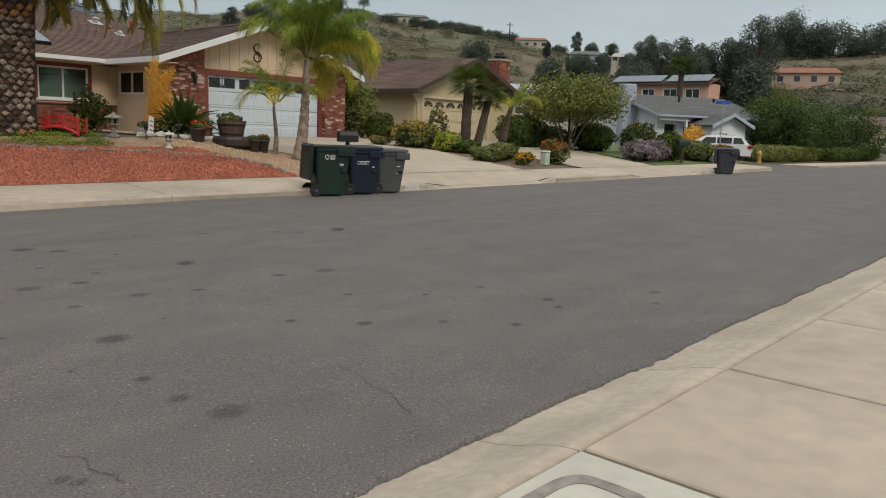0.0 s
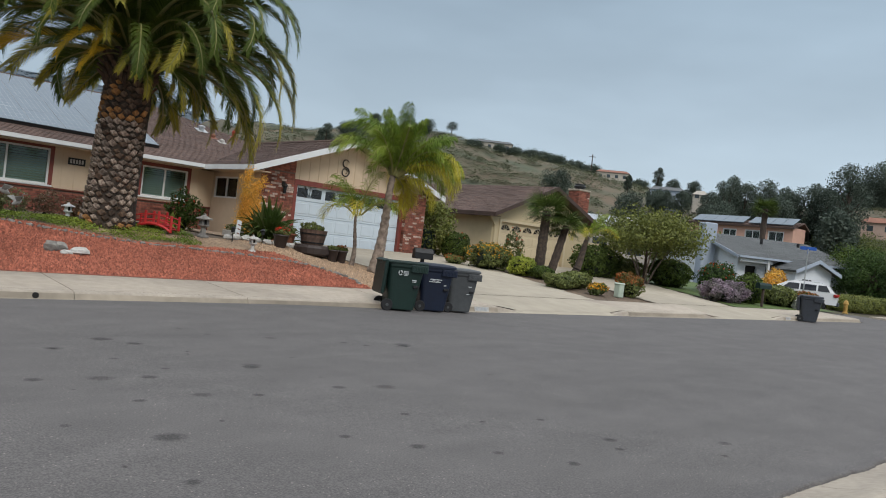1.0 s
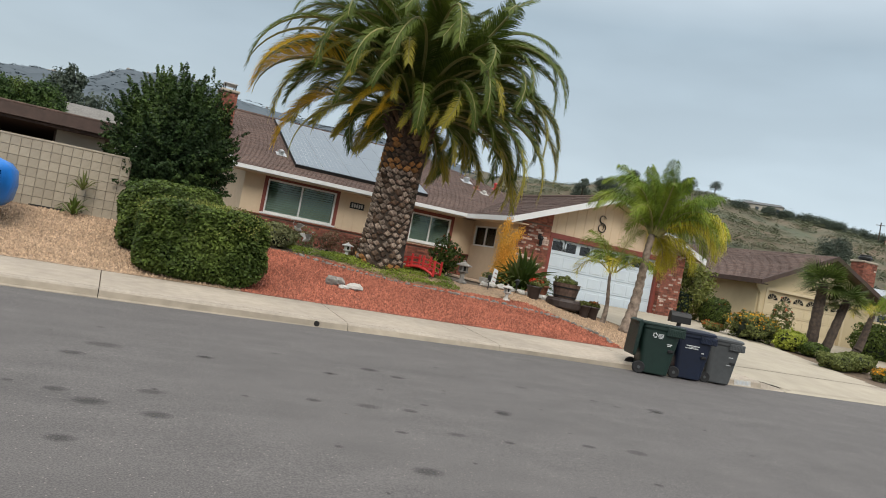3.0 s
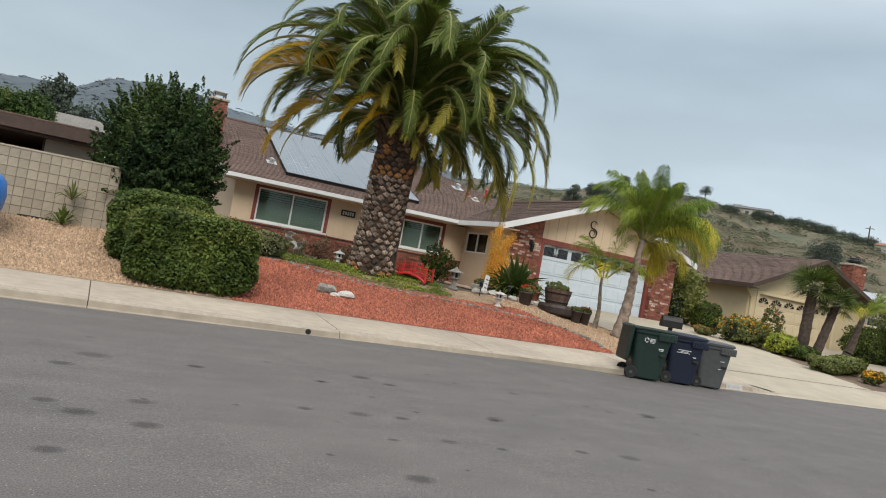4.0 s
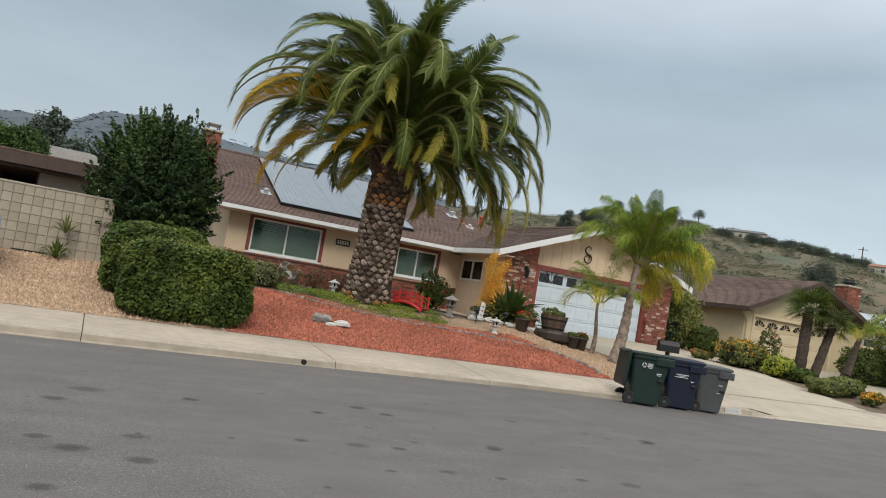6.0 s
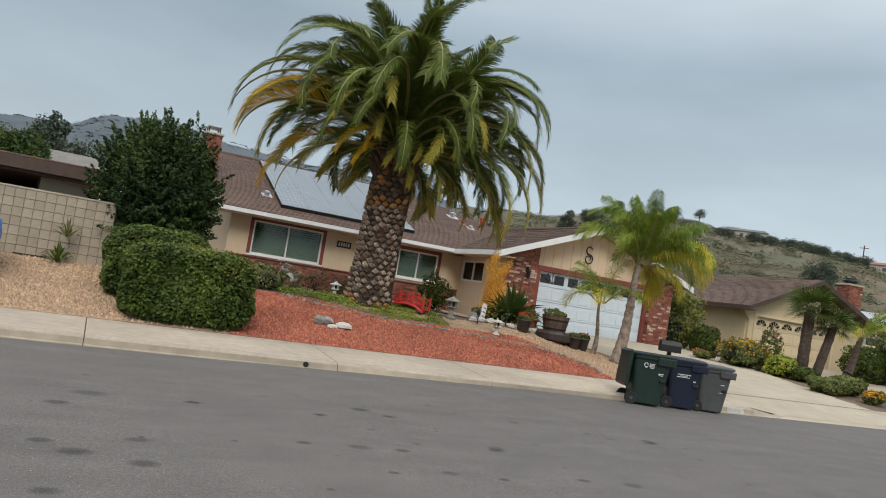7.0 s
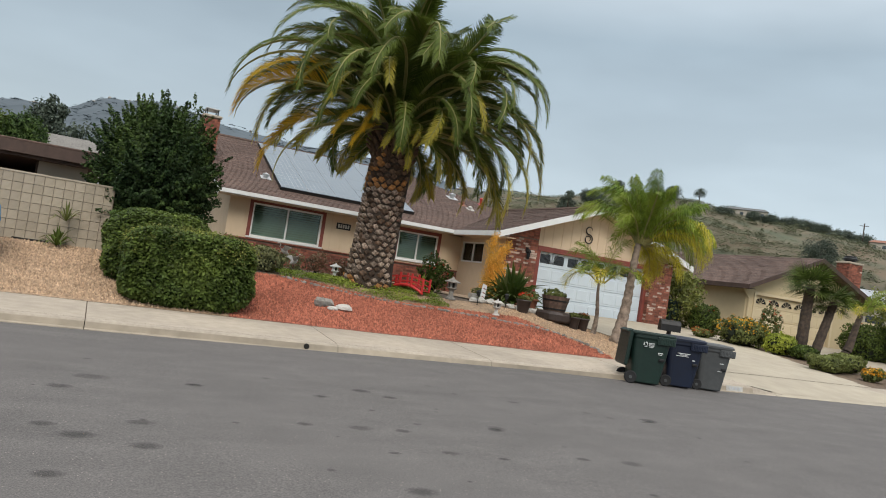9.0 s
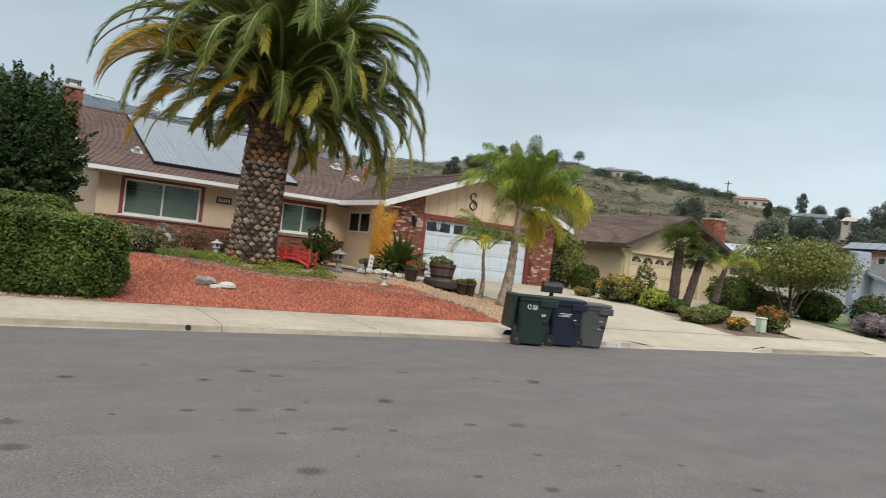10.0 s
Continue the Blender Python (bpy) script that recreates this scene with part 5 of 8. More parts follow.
def fan_palm(x, y, dx, height, spread, label, radius=0.2):
    """A fan palm: rough trunk and stiff round leaves on short stalks."""
    z = near_ground(x, y) - 0.03
    palm = thing("fan_palm", (x, y, z), label, "palm tree", "fan palms in the planting strip")
    top = Vector((x + dx, y, z + height))
    n = 12
    part("trunk", Shape().tube([Vector((x, y, z)).lerp(top, i / n) for i in range(n + 1)], [radius * (1.05 - 0.2 * i / n + 0.09 * (i % 2)) for i in range(n + 1)], 10), BROWN_BARK, palm, "shaggy brown trunk")
    s = Shape()
    for k in range(19):
        a = math.pi * (k / 18 - 0.5) * 1.25
        d, e = Vector((math.cos(a), math.sin(a), 0.10 * math.cos(a))), Vector((-math.sin(a), math.cos(a), 0)) * 0.022
        s.add([Vector((0.38, 0, 0)), Vector((0.38, 0, 0)) + d * 0.3 - e, Vector((0.38, 0, 0)) + d * 0.3 + e, Vector((0.38, 0, 0)) + d * 0.66 + Vector((0, 0, -0.05))], [(0, 1, 2), (1, 3, 2)])
    s.tube([(0, 0, 0), (0.4, 0, 0)], 0.012, 4, False)
    leaf = s.mesh("leaf", HEDGE)
    for i in range(24):
        e = -34 + 96 * (i / 24)
        m = Matrix.Translation(top) @ pose(0, 0, 0, 0, 0, 137.5 * i) @ pose(0, 0, 0, random.uniform(-30, 30), -e, 0) @ Matrix.Diagonal((spread, spread, spread, 1))
        piece("leaf", leaf, palm, m)
    return palm


def tree(name, at, height, width, material, label, n=2600, size=0.22, trunk=0.16, bare=0.3, clumps=13, bark=None, group="", squash=0.75, category="tree"):
    """A tapered trunk, limbs to each clump, and a ragged crown of leaf clumps with gaps between them."""
    x, y, z = at
    t = thing(name, at, label, category, group)
    s = Shape()
    mid = Vector((x, y, z + height * bare))
    s.tube([(x, y, z - 0.1), (x + 0.1 * trunk, y, z + height * bare * 0.5), mid, (x + trunk, y, z + height * 0.72)], [trunk * 1.25, trunk, trunk * 0.8, trunk * 0.25], 8)
    cs, ns, ss = [], [], []
    for i in range(clumps):
        a, f = 2.4 * i + random.random(), (i + 0.5) / clumps
        hh = bare + (0.9 - bare) * f
        rr = width / 2 * (0.35 + 0.65 * math.sin(math.pi * min(1, 0.18 + 0.75 * f))) * random.uniform(0.55, 0.85)
        c = Vector((x + rr * math.cos(a), y + rr * math.sin(a), z + height * hh))
        s.tube([mid.lerp(Vector((x, y, z + height * 0.7)), f * 0.7), c.lerp(mid, 0.4) + Vector((0, 0, 0.05 * height)), c], [trunk * 0.4, trunk * 0.25, trunk * 0.08], 5, False)
        m = n // clumps
        u = directions(m)
        cr = width * random.uniform(0.2, 0.31)
        r = (0.25 + 0.75 * rng.random(m) ** 0.5) * (1 + 0.5 * smooth_noise(u * 2.2, 1.0, i * 3.1))
        cs.append(np.array(c) + u * r[:, None] * cr * np.array([1, 1, squash]))
        ns.append(u * 0.6 + rng.normal(size=(m, 3)) * 0.6 + np.array([0, 0, 0.25]))
        ss.append(size * (0.6 + 0.8 * rng.random(m)))
    part("trunk", s, bark or BROWN_BARK, t)
    nn = np.concatenate(ns)
    nn /= np.linalg.norm(nn, axis=1)[:, None]
    part("crown", quads_mesh("crown", np.concatenate(cs), nn, np.concatenate(ss), material), material, t)
    return t


date_palm(6.70, 18.95)
queen_palm(13.38, 17.0, 0.48, 0.15, 2.85, 2.15, "queen palm with a grey trunk and feathery yellow-green crown")
queen_palm(13.1, 17.7, 0.1, 0.1, 1.5, 1.5, "young queen palm with thin trunk beside the garage drive", True)

# clipped hedge at the pavement, and the big dark shrub behind it
hz = near_ground(1.9, 15.4)
hedge = thing("hedge", (1.9, 15.5, hz), "large clipped rounded green hedge beside the pavement", "hedge")
# two near-black bodies paint the shade deep in the hedge
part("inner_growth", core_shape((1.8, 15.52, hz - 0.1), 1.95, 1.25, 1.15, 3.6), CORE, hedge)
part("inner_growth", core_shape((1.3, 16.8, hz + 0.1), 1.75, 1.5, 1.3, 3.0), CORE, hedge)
part("foliage", leaves_on((1.8, 15.52, hz - 0.1), 2.42, 1.62, 1.46, 44000, 0.038, HEDGE, 5.0, 0.045, 0.3, lump=1.3, lift=1.1), HEDGE, hedge)
part("foliage", leaves_on((1.3, 16.8, hz + 0.1), 2.1, 1.9, 1.6, 28000, 0.038, HEDGE, 3.6, 0.055, 0.3, lump=1.3, lift=1.1), HEDGE, hedge)
cs = []
for k in range(260):
    # paler leaf clumps paint the light on the clipped top and shoulders
    a, q = random.uniform(0, 6.28), random.uniform(0.0, 1.0) ** 0.5
    u = Vector((math.cos(a) * q, math.sin(a) * q, (1 - q * q) ** 0.5 + 0.2)).normalized()
    h = (abs(u.x) ** 5 + abs(u.y) ** 5 + abs(u.z) ** 5) ** -0.2
    c = np.array([1.8 + u.x * h * 1.2, 15.52 + u.y * h * 0.8, hz + 0.62 + u.z * h * 0.72])
    cs.append(c + rng.normal(size=(12, 3)) * 0.05)
c = np.concatenate(cs)
tagged(part("young_growth", quads_mesh("young_growth", c, directions(len(c)), 0.026, YELLOW_GREEN), YELLOW_GREEN, hedge, "paler leaves painting the light on the hedge top"), kind="stuff")

dz = near_ground(1.4, 19.2)
big = thing("shrub_tree", (1.3, 19.2, dz), "large dark green shrub tree with a ragged feathery top", "tree")
part("trunk", Shape().tube([(1.35, 19.2, dz - 0.1), (1.3, 19.2, dz + 1.0), (1.35, 19.3, dz + 2.6)], [0.16, 0.13, 0.05], 8), BROWN_BARK, big)
# near-black body painted as the shade within the crown
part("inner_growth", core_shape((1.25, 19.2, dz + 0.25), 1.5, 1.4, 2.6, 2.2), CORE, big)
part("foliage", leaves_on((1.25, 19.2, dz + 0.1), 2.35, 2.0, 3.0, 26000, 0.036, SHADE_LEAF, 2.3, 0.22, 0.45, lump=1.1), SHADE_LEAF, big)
sprays = {0: ([], []), 1: ([], [])}
for k in range(420):
    # leafy sprays that grow outwards and up, some well past the rest
    a = 2.39996 * k
    el = 1 - 1.7 * (k + 0.5) / 420
    q = max(0.0, 1 - el * el) ** 0.5
    u = Vector((math.cos(a) * q, math.sin(a) * q, el))
    if u.y > 0.5:
        continue
    root = Vector((1.16 + u.x * 1.05 * (1.0 + 0.12 * el), 19.2 + u.y * 0.85, dz + 1.75 + u.z * 1.4))
    way = (u * 0.75 + Vector((random.gauss(0, 0.3), random.gauss(0, 0.25), 0.6 + random.gauss(0, 0.2)))).normalized()
    reach = random.uniform(0.35, 0.8) * (1.5 if k in (3, 8, 13, 21, 34, 60, 97) else 1.0)
    wide = random.uniform(0.09, 0.15)
    m = 110
    t = rng.random((m, 1))
    side = directions(m) * wide * (1.0 - 0.85 * t)
    c = np.array(root) + np.array(way) * reach * (t * 1.2 - 0.2) + side
    nn = side / (np.linalg.norm(side, axis=1)[:, None] + 1e-6) + np.array(way) * 0.4 + np.array([0, 0, 0.5]) + 0.4 * rng.normal(size=(m, 3))
    # upper sprays more often get the paler leaf, so they look lit
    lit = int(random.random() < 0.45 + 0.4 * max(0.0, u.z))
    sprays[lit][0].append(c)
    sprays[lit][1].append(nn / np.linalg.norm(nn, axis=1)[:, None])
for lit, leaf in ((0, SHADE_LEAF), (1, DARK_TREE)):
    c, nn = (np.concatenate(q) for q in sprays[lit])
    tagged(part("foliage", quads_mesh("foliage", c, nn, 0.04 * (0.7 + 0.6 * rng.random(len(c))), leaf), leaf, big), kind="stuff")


# ---- wheeled carts at the kerb ----
def wheeled_cart(x, y, turn, material, label, group, z=None, s=1.0, lid_open=0, marks=(), logo=False):
    """A two-wheeled rubbish cart: tapered tub, ribbed collar, domed lid, axle, wheels and a bar to pull it by. Its wheels lie to -x."""
    z = near_ground(x, y) if z is None else z
    c = thing("rubbish_cart", (0, 0, 0), label, "rubbish cart", group)
    b = bmesh.new()
    rings = [(0.0, 0.55, 0.46), (0.02, 0.59, 0.50), (0.30, 0.66, 0.535), (0.62, 0.735, 0.58), (0.86, 0.785, 0.615), (0.90, 0.83, 0.66), (0.97, 0.835, 0.665)]
    loops = []
    for h, dx, dy in rings:
        pts = []
        for k in range(28):
            a = 2 * math.pi * k / 28
            ux, uy = math.copysign(abs(math.cos(a)) ** 0.34, math.cos(a)), math.copysign(abs(math.sin(a)) ** 0.34, math.sin(a))
            pts.append(b.verts.new((ux * dx / 2 + 0.03 * h, uy * dy / 2, h + 0.03)))
        loops.append(pts)
    for p, q in zip(loops, loops[1:]):
        for k in range(28):
            b.faces.new((p[k], p[(k + 1) % 28], q[(k + 1) % 28], q[k]))
    b.faces.new(list(reversed(loops[0])))
    b.faces.new(loops[-1])
    sh = Shape()
    b.verts.index_update()
    sh.add([v.co[:] for v in b.verts], [[v.index for v in f.verts] for f in b.faces])
    b.free()
    tub = part("tub", sh, material, c)
    for k in range(9):
        part("rib", Shape().block(0.13 + 0.035 * k, 0.148 + 0.035 * k, -0.359, -0.34, 0.83, 0.95, 0.005), material, tub)
    # a black block paints the shade of a grip recess
    part("grip_recess", Shape().block(0.18, 0.30, -0.325, -0.295, 0.50, 0.56, 0.012), RUBBER, tub)
    # lid: a shallow dome with a rolled rim, hinged on the wheel side
    lid = Shape()
    rows = [(1.0, 0.87, 0.71), (1.045, 0.87, 0.71), (1.075, 0.79, 0.63), (1.09, 0.5, 0.4)]
    for h, dx, dy in rows:
        for k in range(28):
            a = 2 * math.pi * k / 28
            ux, uy = math.copysign(abs(math.cos(a)) ** 0.34, math.cos(a)), math.copysign(abs(math.sin(a)) ** 0.34, math.sin(a))
            lid.v.append((ux * dx / 2 + 0.04, uy * dy / 2, h))
    for i in range(3):
        lid.f += [(i * 28 + k, i * 28 + (k + 1) % 28, (i + 1) * 28 + (k + 1) % 28, (i + 1) * 28 + k) for k in range(28)]
    lid.f += [tuple(range(84, 112)), tuple(range(27, -1, -1))]
    if lid_open:
        # thrown right back, the lid hangs down behind the tub; a dark sheet under a thick rim paints the shade in its
        # mouth
        part("lid", Shape().block(-0.53, -0.455, -0.36, 0.36, 0.30, 1.03, 0.035, pose(0, 0, 0, 0, 4, 0)), material, c, "lid thrown back and hanging open")
        part("mouth", Shape().block(-0.33, 0.39, -0.27, 0.27, 1.0, 1.004, 0.002), DARK, c)
        rim = Shape()
        rim.block(-0.41, 0.47, -0.345, -0.29, 0.985, 1.035, 0.012).block(-0.41, 0.47, 0.29, 0.345, 0.985, 1.035, 0.012).block(0.41, 0.47, -0.29, 0.29, 0.985, 1.035, 0.012).block(-0.41, -0.35, -0.29, 0.29, 0.985, 1.035, 0.012)
        part("rim", rim, material, c)
    else:
        part("lid", lid, material, c)
    part("back_panel", Shape().block(-0.47, -0.36, -0.2, 0.2, 0.42, 0.99, 0.04), material, c)
    part("collar", Shape().block(0.10, 0.47, -0.352, -0.32, 0.82, 0.985, 0.03), material, c)
    part("pull_bar", Shape().tube([(-0.40, -0.25, 1.0), (-0.49, -0.25, 1.02), (-0.49, 0.25, 1.02), (-0.40, 0.25, 1.0)], 0.017, 8), material, c)
    part("axle", Shape().tube([(-0.33, -0.27, 0.125), (-0.33, 0.27, 0.125)], 0.012, 8), BLACK_METAL, c)
    for sy in (-1, 1):
        w = part("wheel", Shape().lathe([(0.07, -0.025), (0.108, -0.03), (0.124, -0.02), (0.124, 0.02), (0.108, 0.03), (0.07, 0.025)], 20, pose(-0.33, sy * 0.28, 0.125, 90)), RUBBER, c)
        hub = Shape().lathe([(0.03, -0.035), (0.032, 0.035)], 10, pose(-0.33, sy * 0.28, 0.125, 90))
        for k in range(6):
            hub.box(0.02, 0.085, -0.008, 0.008, -0.02, 0.02, pose(-0.33, sy * 0.28, 0.125, 90) @ pose(0, 0, 0, 0, 0, 60 * k))
        part("hub", hub, BIN_GREY, w)
    for u, v, w, h in marks:
        # worn white print on the street side, as plain bars
        yy = -(0.50 + 0.133 * v) / 2 - 0.006
        part("print", Shape().box(u - w / 2, u + w / 2, yy - 0.004, yy, v - h / 2, v + h / 2), MARK, c)
    if logo:
        q = Shape()
        for k in range(3):
            q.tube([(-0.12 + 0.036 * math.cos(radians(120 * k + 9 * j)), -0.314, 0.8 + 0.042 * math.sin(radians(120 * k + 9 * j))) for j in range(11)], 0.013, 5)
        part("print", q, MARK, c)
    c.matrix_basis = pose(x, y, z, 0, 0, turn) @ Matrix.Diagonal((s, s, s, 1))
    return c


carts = "rubbish carts at the kerb"
wheeled_cart(10.8, 12.68, -22, BIN_GREEN, "dark green plastic wheeled rubbish cart with its lid hanging open", carts, s=1.04, lid_open=1, marks=[(0.0, 0.83, 0.11, 0.016), (0.0, 0.805, 0.11, 0.016), (0.0, 0.78, 0.11, 0.016), (0.0, 0.755, 0.08, 0.016), (0.2, 0.66, 0.10, 0.018), (0.2, 0.63, 0.08, 0.014)], logo=True)
wheeled_cart(11.78, 12.74, -23, BIN_BLUE, "navy blue plastic wheeled recycling cart at the kerb", carts, s=1.0, marks=[(-0.02, 0.74, 0.28, 0.018), (-0.02, 0.71, 0.16, 0.014), (-0.04, 0.685, 0.28, 0.014), (0.21, 0.62, 0.06, 0.02)])
wheeled_cart(12.66, 12.78, -22, BIN_GREY, "grey plastic wheeled rubbish cart at the kerb", carts, s=0.95, marks=[(0.19, 0.66, 0.09, 0.018), (0.17, 0.48, 0.1, 0.014)])
wheeled_cart(32.6, 12.55, -60, BIN_DARK, "charcoal plastic wheeled rubbish cart alone at the kerb", "", s=1.02)
wheeled_cart(22.2, 25.0, 90, BIN_GREEN, "dark green wheeled cart stored beside the garage", "", s=1.02)


# ---- block wall and the low house behind it ----
bw = tagged(new("wall_blocks"), "tan scored concrete block garden wall", "wall", kind="structure")
WY, WZ = 18.55, 0.91
structure("wall_block_core", Shape().box(-9.0, 0.35, WY, WY + 0.15, 0.6, 2.46), BLOCK_JOINT, "grey mortar core of the block wall", "wall")
blk = Shape().block(0.004, 0.196, -0.012, 0.03, 0.004, 0.196, 0.006).mesh("block", BLOCK)
for r in range(8):
    for c in range(34):
        x = 0.34 - 0.2 * (c + 1)
        piece("block", blk, bw, pose(x, WY, WZ + 0.2 * r - 0.05 + random.uniform(-0.001, 0.001)))
structure("wall_block_cap", Shape().block(-9.0, 0.37, WY - 0.02, WY + 0.17, 2.46, 2.505, 0.008), BLOCK, "tan block wall coping", "wall")
v = thing("vent_grille", (-1.05, WY, 1.0), "dark metal vent at the foot of the block wall", "vent")
part("frame", Shape().block(-1.5, -0.8, WY - 0.03, WY - 0.013, 0.98, 1.1, 0.005), DARK, v)

low = thing("house", (-5.0, 25.0, 1.0), "low flat-roofed neighbouring house with a brown fascia", "house")
part("roof", Shape().block(-16, 0.0, 22.6, 31.0, 3.46, 3.53, 0.02), SHINGLE, low)
part("fascia", Shape().box(-16, -0.02, 22.58, 22.64, 3.16, 3.47).box(-0.07, -0.01, 22.64, 31, 3.16, 3.47), FASCIA_BROWN, low)
part("ceiling", Shape().box(-16, -0.1, 22.7, 31, 3.08, 3.16), FASCIA_BROWN, low)
part("wall", Shape().box(-1.55, -0.35, 23.2, 23.4, 0.8, 3.08), HOUSE_PALE, low)
part("wall", Shape().box(-16, -0.5, 29.5, 29.7, 0.8, 3.08), FASCIA_BROWN, low)
part("wall", Shape().box(-1.62, -1.5, 23.4, 29.5, 0.8, 3.08), FASCIA_BROWN, low)

# spiky young plant at the wall, blue cover at the left
def rosette(name, at, n, length, width, material, label, category, droop=0.3, e0=85, e1=15, group=""):
    t = thing(name, at, label, category, group)
    for i in range(n):
        f = i / n
        e = radians(e0 + (e1 - e0) * f + random.uniform(-8, 8))
        a = 2.4 * i
        d = Vector((math.cos(a) * math.cos(e), math.sin(a) * math.cos(e), math.sin(e)))
        w = Vector((-math.sin(a), math.cos(a), 0)) * width / 2
        l = length * random.uniform(0.75, 1.1)
        o = Vector(at) + Vector((0, 0, 0.05))
        m = o + d * l * 0.6
        tip = o + d * l + Vector((0, 0, -droop * l * math.cos(e)))
        up = Vector((0, 0, width * 0.25))
        part("blade", Shape().add([o - w * 0.5, o + w * 0.5, m + w, m - up, m - w, tip], [(0, 1, 3), (1, 2, 3), (0, 3, 4), (3, 2, 5), (4, 3, 5)]), material, t)
    return t


rosette("yucca", (-0.62, 18.25, near_ground(-0.62, 18.25)), 26, 0.55, 0.05, HEDGE, "small spiky green plant against the block wall", "plant", 0.5)
rosette("yucca", (-0.52, 18.28, near_ground(-0.52, 18.25) + 0.55), 22, 0.5, 0.04, OLIVE, "thin spiky plant growing above the other", "plant", 0.4)
tarp = thing("covered_trailer", (-2.5, 16.6, near_ground(-2.5, 16.6)), "small trailer under a bright blue tarpaulin", "trailer")
tz = near_ground(-2.2, 16.6)
s = Shape()
for i, (yy, k) in enumerate(((16.0, 0.82), (16.12, 0.97), (16.9, 1.0), (17.5, 0.98), (17.62, 0.85))):
    for j in range(16):
        a = 2 * math.pi * j / 16
        u, w = math.copysign(abs(math.cos(a)) ** 0.6, math.cos(a)), math.copysign(abs(math.sin(a)) ** 0.6, math.sin(a))
        s.v.append((-2.55 + 0.92 * k * u, yy, tz + 0.80 + 0.52 * k * w + 0.03 * noise.noise(Vector((j, i, 0)))))
for i in range(4):
    s.f += [(i * 16 + j, i * 16 + (j + 1) % 16, (i + 1) * 16 + (j + 1) % 16, (i + 1) * 16 + j) for j in range(16)]
s.f += [tuple(range(16)), tuple(range(79, 63, -1))]
part("tarpaulin", s, TARP, tarp, "", True)
for sx in (-3.1, -2.0):
    part("wheel", Shape().lathe([(0.1, -0.07), (0.2, -0.08), (0.23, -0.05), (0.23, 0.05), (0.2, 0.08), (0.1, 0.07)], 18, pose(sx, 16.8, tz + 0.23, 0, 90, 0)), RUBBER, tarp)
part("chassis", Shape().block(-3.2, -1.95, 16.2, 17.4, tz + 0.2, tz + 0.3, 0.01), BLACK_METAL, tarp)

# ---- garden of the tan house ----
def stone(at, w, d, h, seed, material=STONE):
    s = Shape()
    n, k = 9, 5
    for i in range(k + 1):
        ph = math.pi * i / k
        for j in range(n):
            th = 2 * math.pi * j / n
            u = Vector((math.sin(ph) * math.cos(th), math.sin(ph) * math.sin(th), math.cos(ph)))
            q = 1 + 0.35 * noise.noise(u * 1.6 + Vector((seed * 3.7, 0, 0)))
            s.v.append((at[0] + u.x * q * w / 2, at[1] + u.y * q * d / 2, at[2] + h * 0.4 + u.z * q * h / 2))
    for i in range(k):
        s.f += [(i * n + j, (i + 1) * n + j, (i + 1) * n + (j + 1) % n, i * n + (j + 1) % n) for j in range(n)]
    return s


border = thing("stone_border", (7.0, 17.2, 0.8), "edging of small grey rocks round the gravel bed", "stone edging")
kinds = [stone((0, 0, 0), 0.14, 0.1, 0.1, k).mesh("stone", STONE) for k in range(6)]
line = [(4.3, 18.3), (5.0, 17.95), (5.8, 17.6), (6.85, 17.3), (8.3, 17.12), (9.2, 16.95), (10.3, 16.75), (11.0, 16.45), (11.45, 15.95), (11.62, 15.4), (11.5, 14.95)]
for (ax, ay), (bx, by) in zip(line, line[1:]):
    k = max(1, round(math.hypot(bx - ax, by - ay) / 0.115))
    for i in range(k):
        f = (i + random.random() * 0.4) / k
        x, y = ax + (bx - ax) * f + random.uniform(-0.04, 0.04), ay + (by - ay) * f + random.uniform(-0.04, 0.04)
        piece("stone", random.choice(kinds), border, pose(x, y, near_ground(x, y) + 0.005, 0, 0, random.random() * 360) @ Matrix.Diagonal((random.uniform(0.75, 1.3), random.uniform(0.7, 1.2), random.uniform(0.5, 0.85), 1)))

for i, (x, y, w, h) in enumerate(((4.72, 16.2, 0.3, 0.26), (5.22, 16.08, 0.4, 0.2), (4.92, 16.35, 0.34, 0.2), (4.97, 16.05, 0.26, 0.12))):
    r = thing("rock", (x, y, near_ground(x, y)), "grey-green weathered garden rock lying on the red gravel", "rock", "rocks on the red gravel")
    part("boulder", stone((x, y, near_ground(x, y)), w, w * 0.7, h, i + 20), (STONE, PALE_STONE)[i % 2], r)

# loose gravel over the beds, too fine to count
def scatter(name, keep, x0, x1, y0, y1, n, size, material, label):
    pts = []
    for p in rng.random((n, 2)):
        x, y = x0 + (x1 - x0) * p[0], y0 + (y1 - y0) * p[1]
        if keep(x, y):
            pts.append((x, y, near_ground(x, y) + 0.012))
    p = np.array(pts)
    m = len(p)
    sz = size * (0.6 + 0.9 * rng.random((m, 1)))
    t = np.array([[0, 0, 1.1], [0.9, 0.2, -0.2], [-0.5, 0.8, -0.2], [-0.4, -0.9, -0.2]])
    off = t[None] * (0.7 + 0.6 * rng.random((m, 4, 1))) * sz[:, None]
    a = rng.random(m) * 6.28
    c, s = np.cos(a)[:, None], np.sin(a)[:, None]
    ox, oy = off[:, :, 0] * c - off[:, :, 1] * s, off[:, :, 0] * s + off[:, :, 1] * c
    v = p[:, None, :] + np.stack([ox, oy, off[:, :, 2]], 2)
    base = (np.arange(m) * 4)[:, None, None]
    f = (base + np.array([[0, 1, 2], [0, 2, 3], [0, 3, 1]])[None]).reshape(-1, 3)
    me = bpy.data.meshes.new(name)
    me.from_pydata(v.reshape(-1, 3).tolist(), [], f.tolist())
    me.materials.append(material)
    tagged(new(name, me), label, "gravel", kind="stuff")


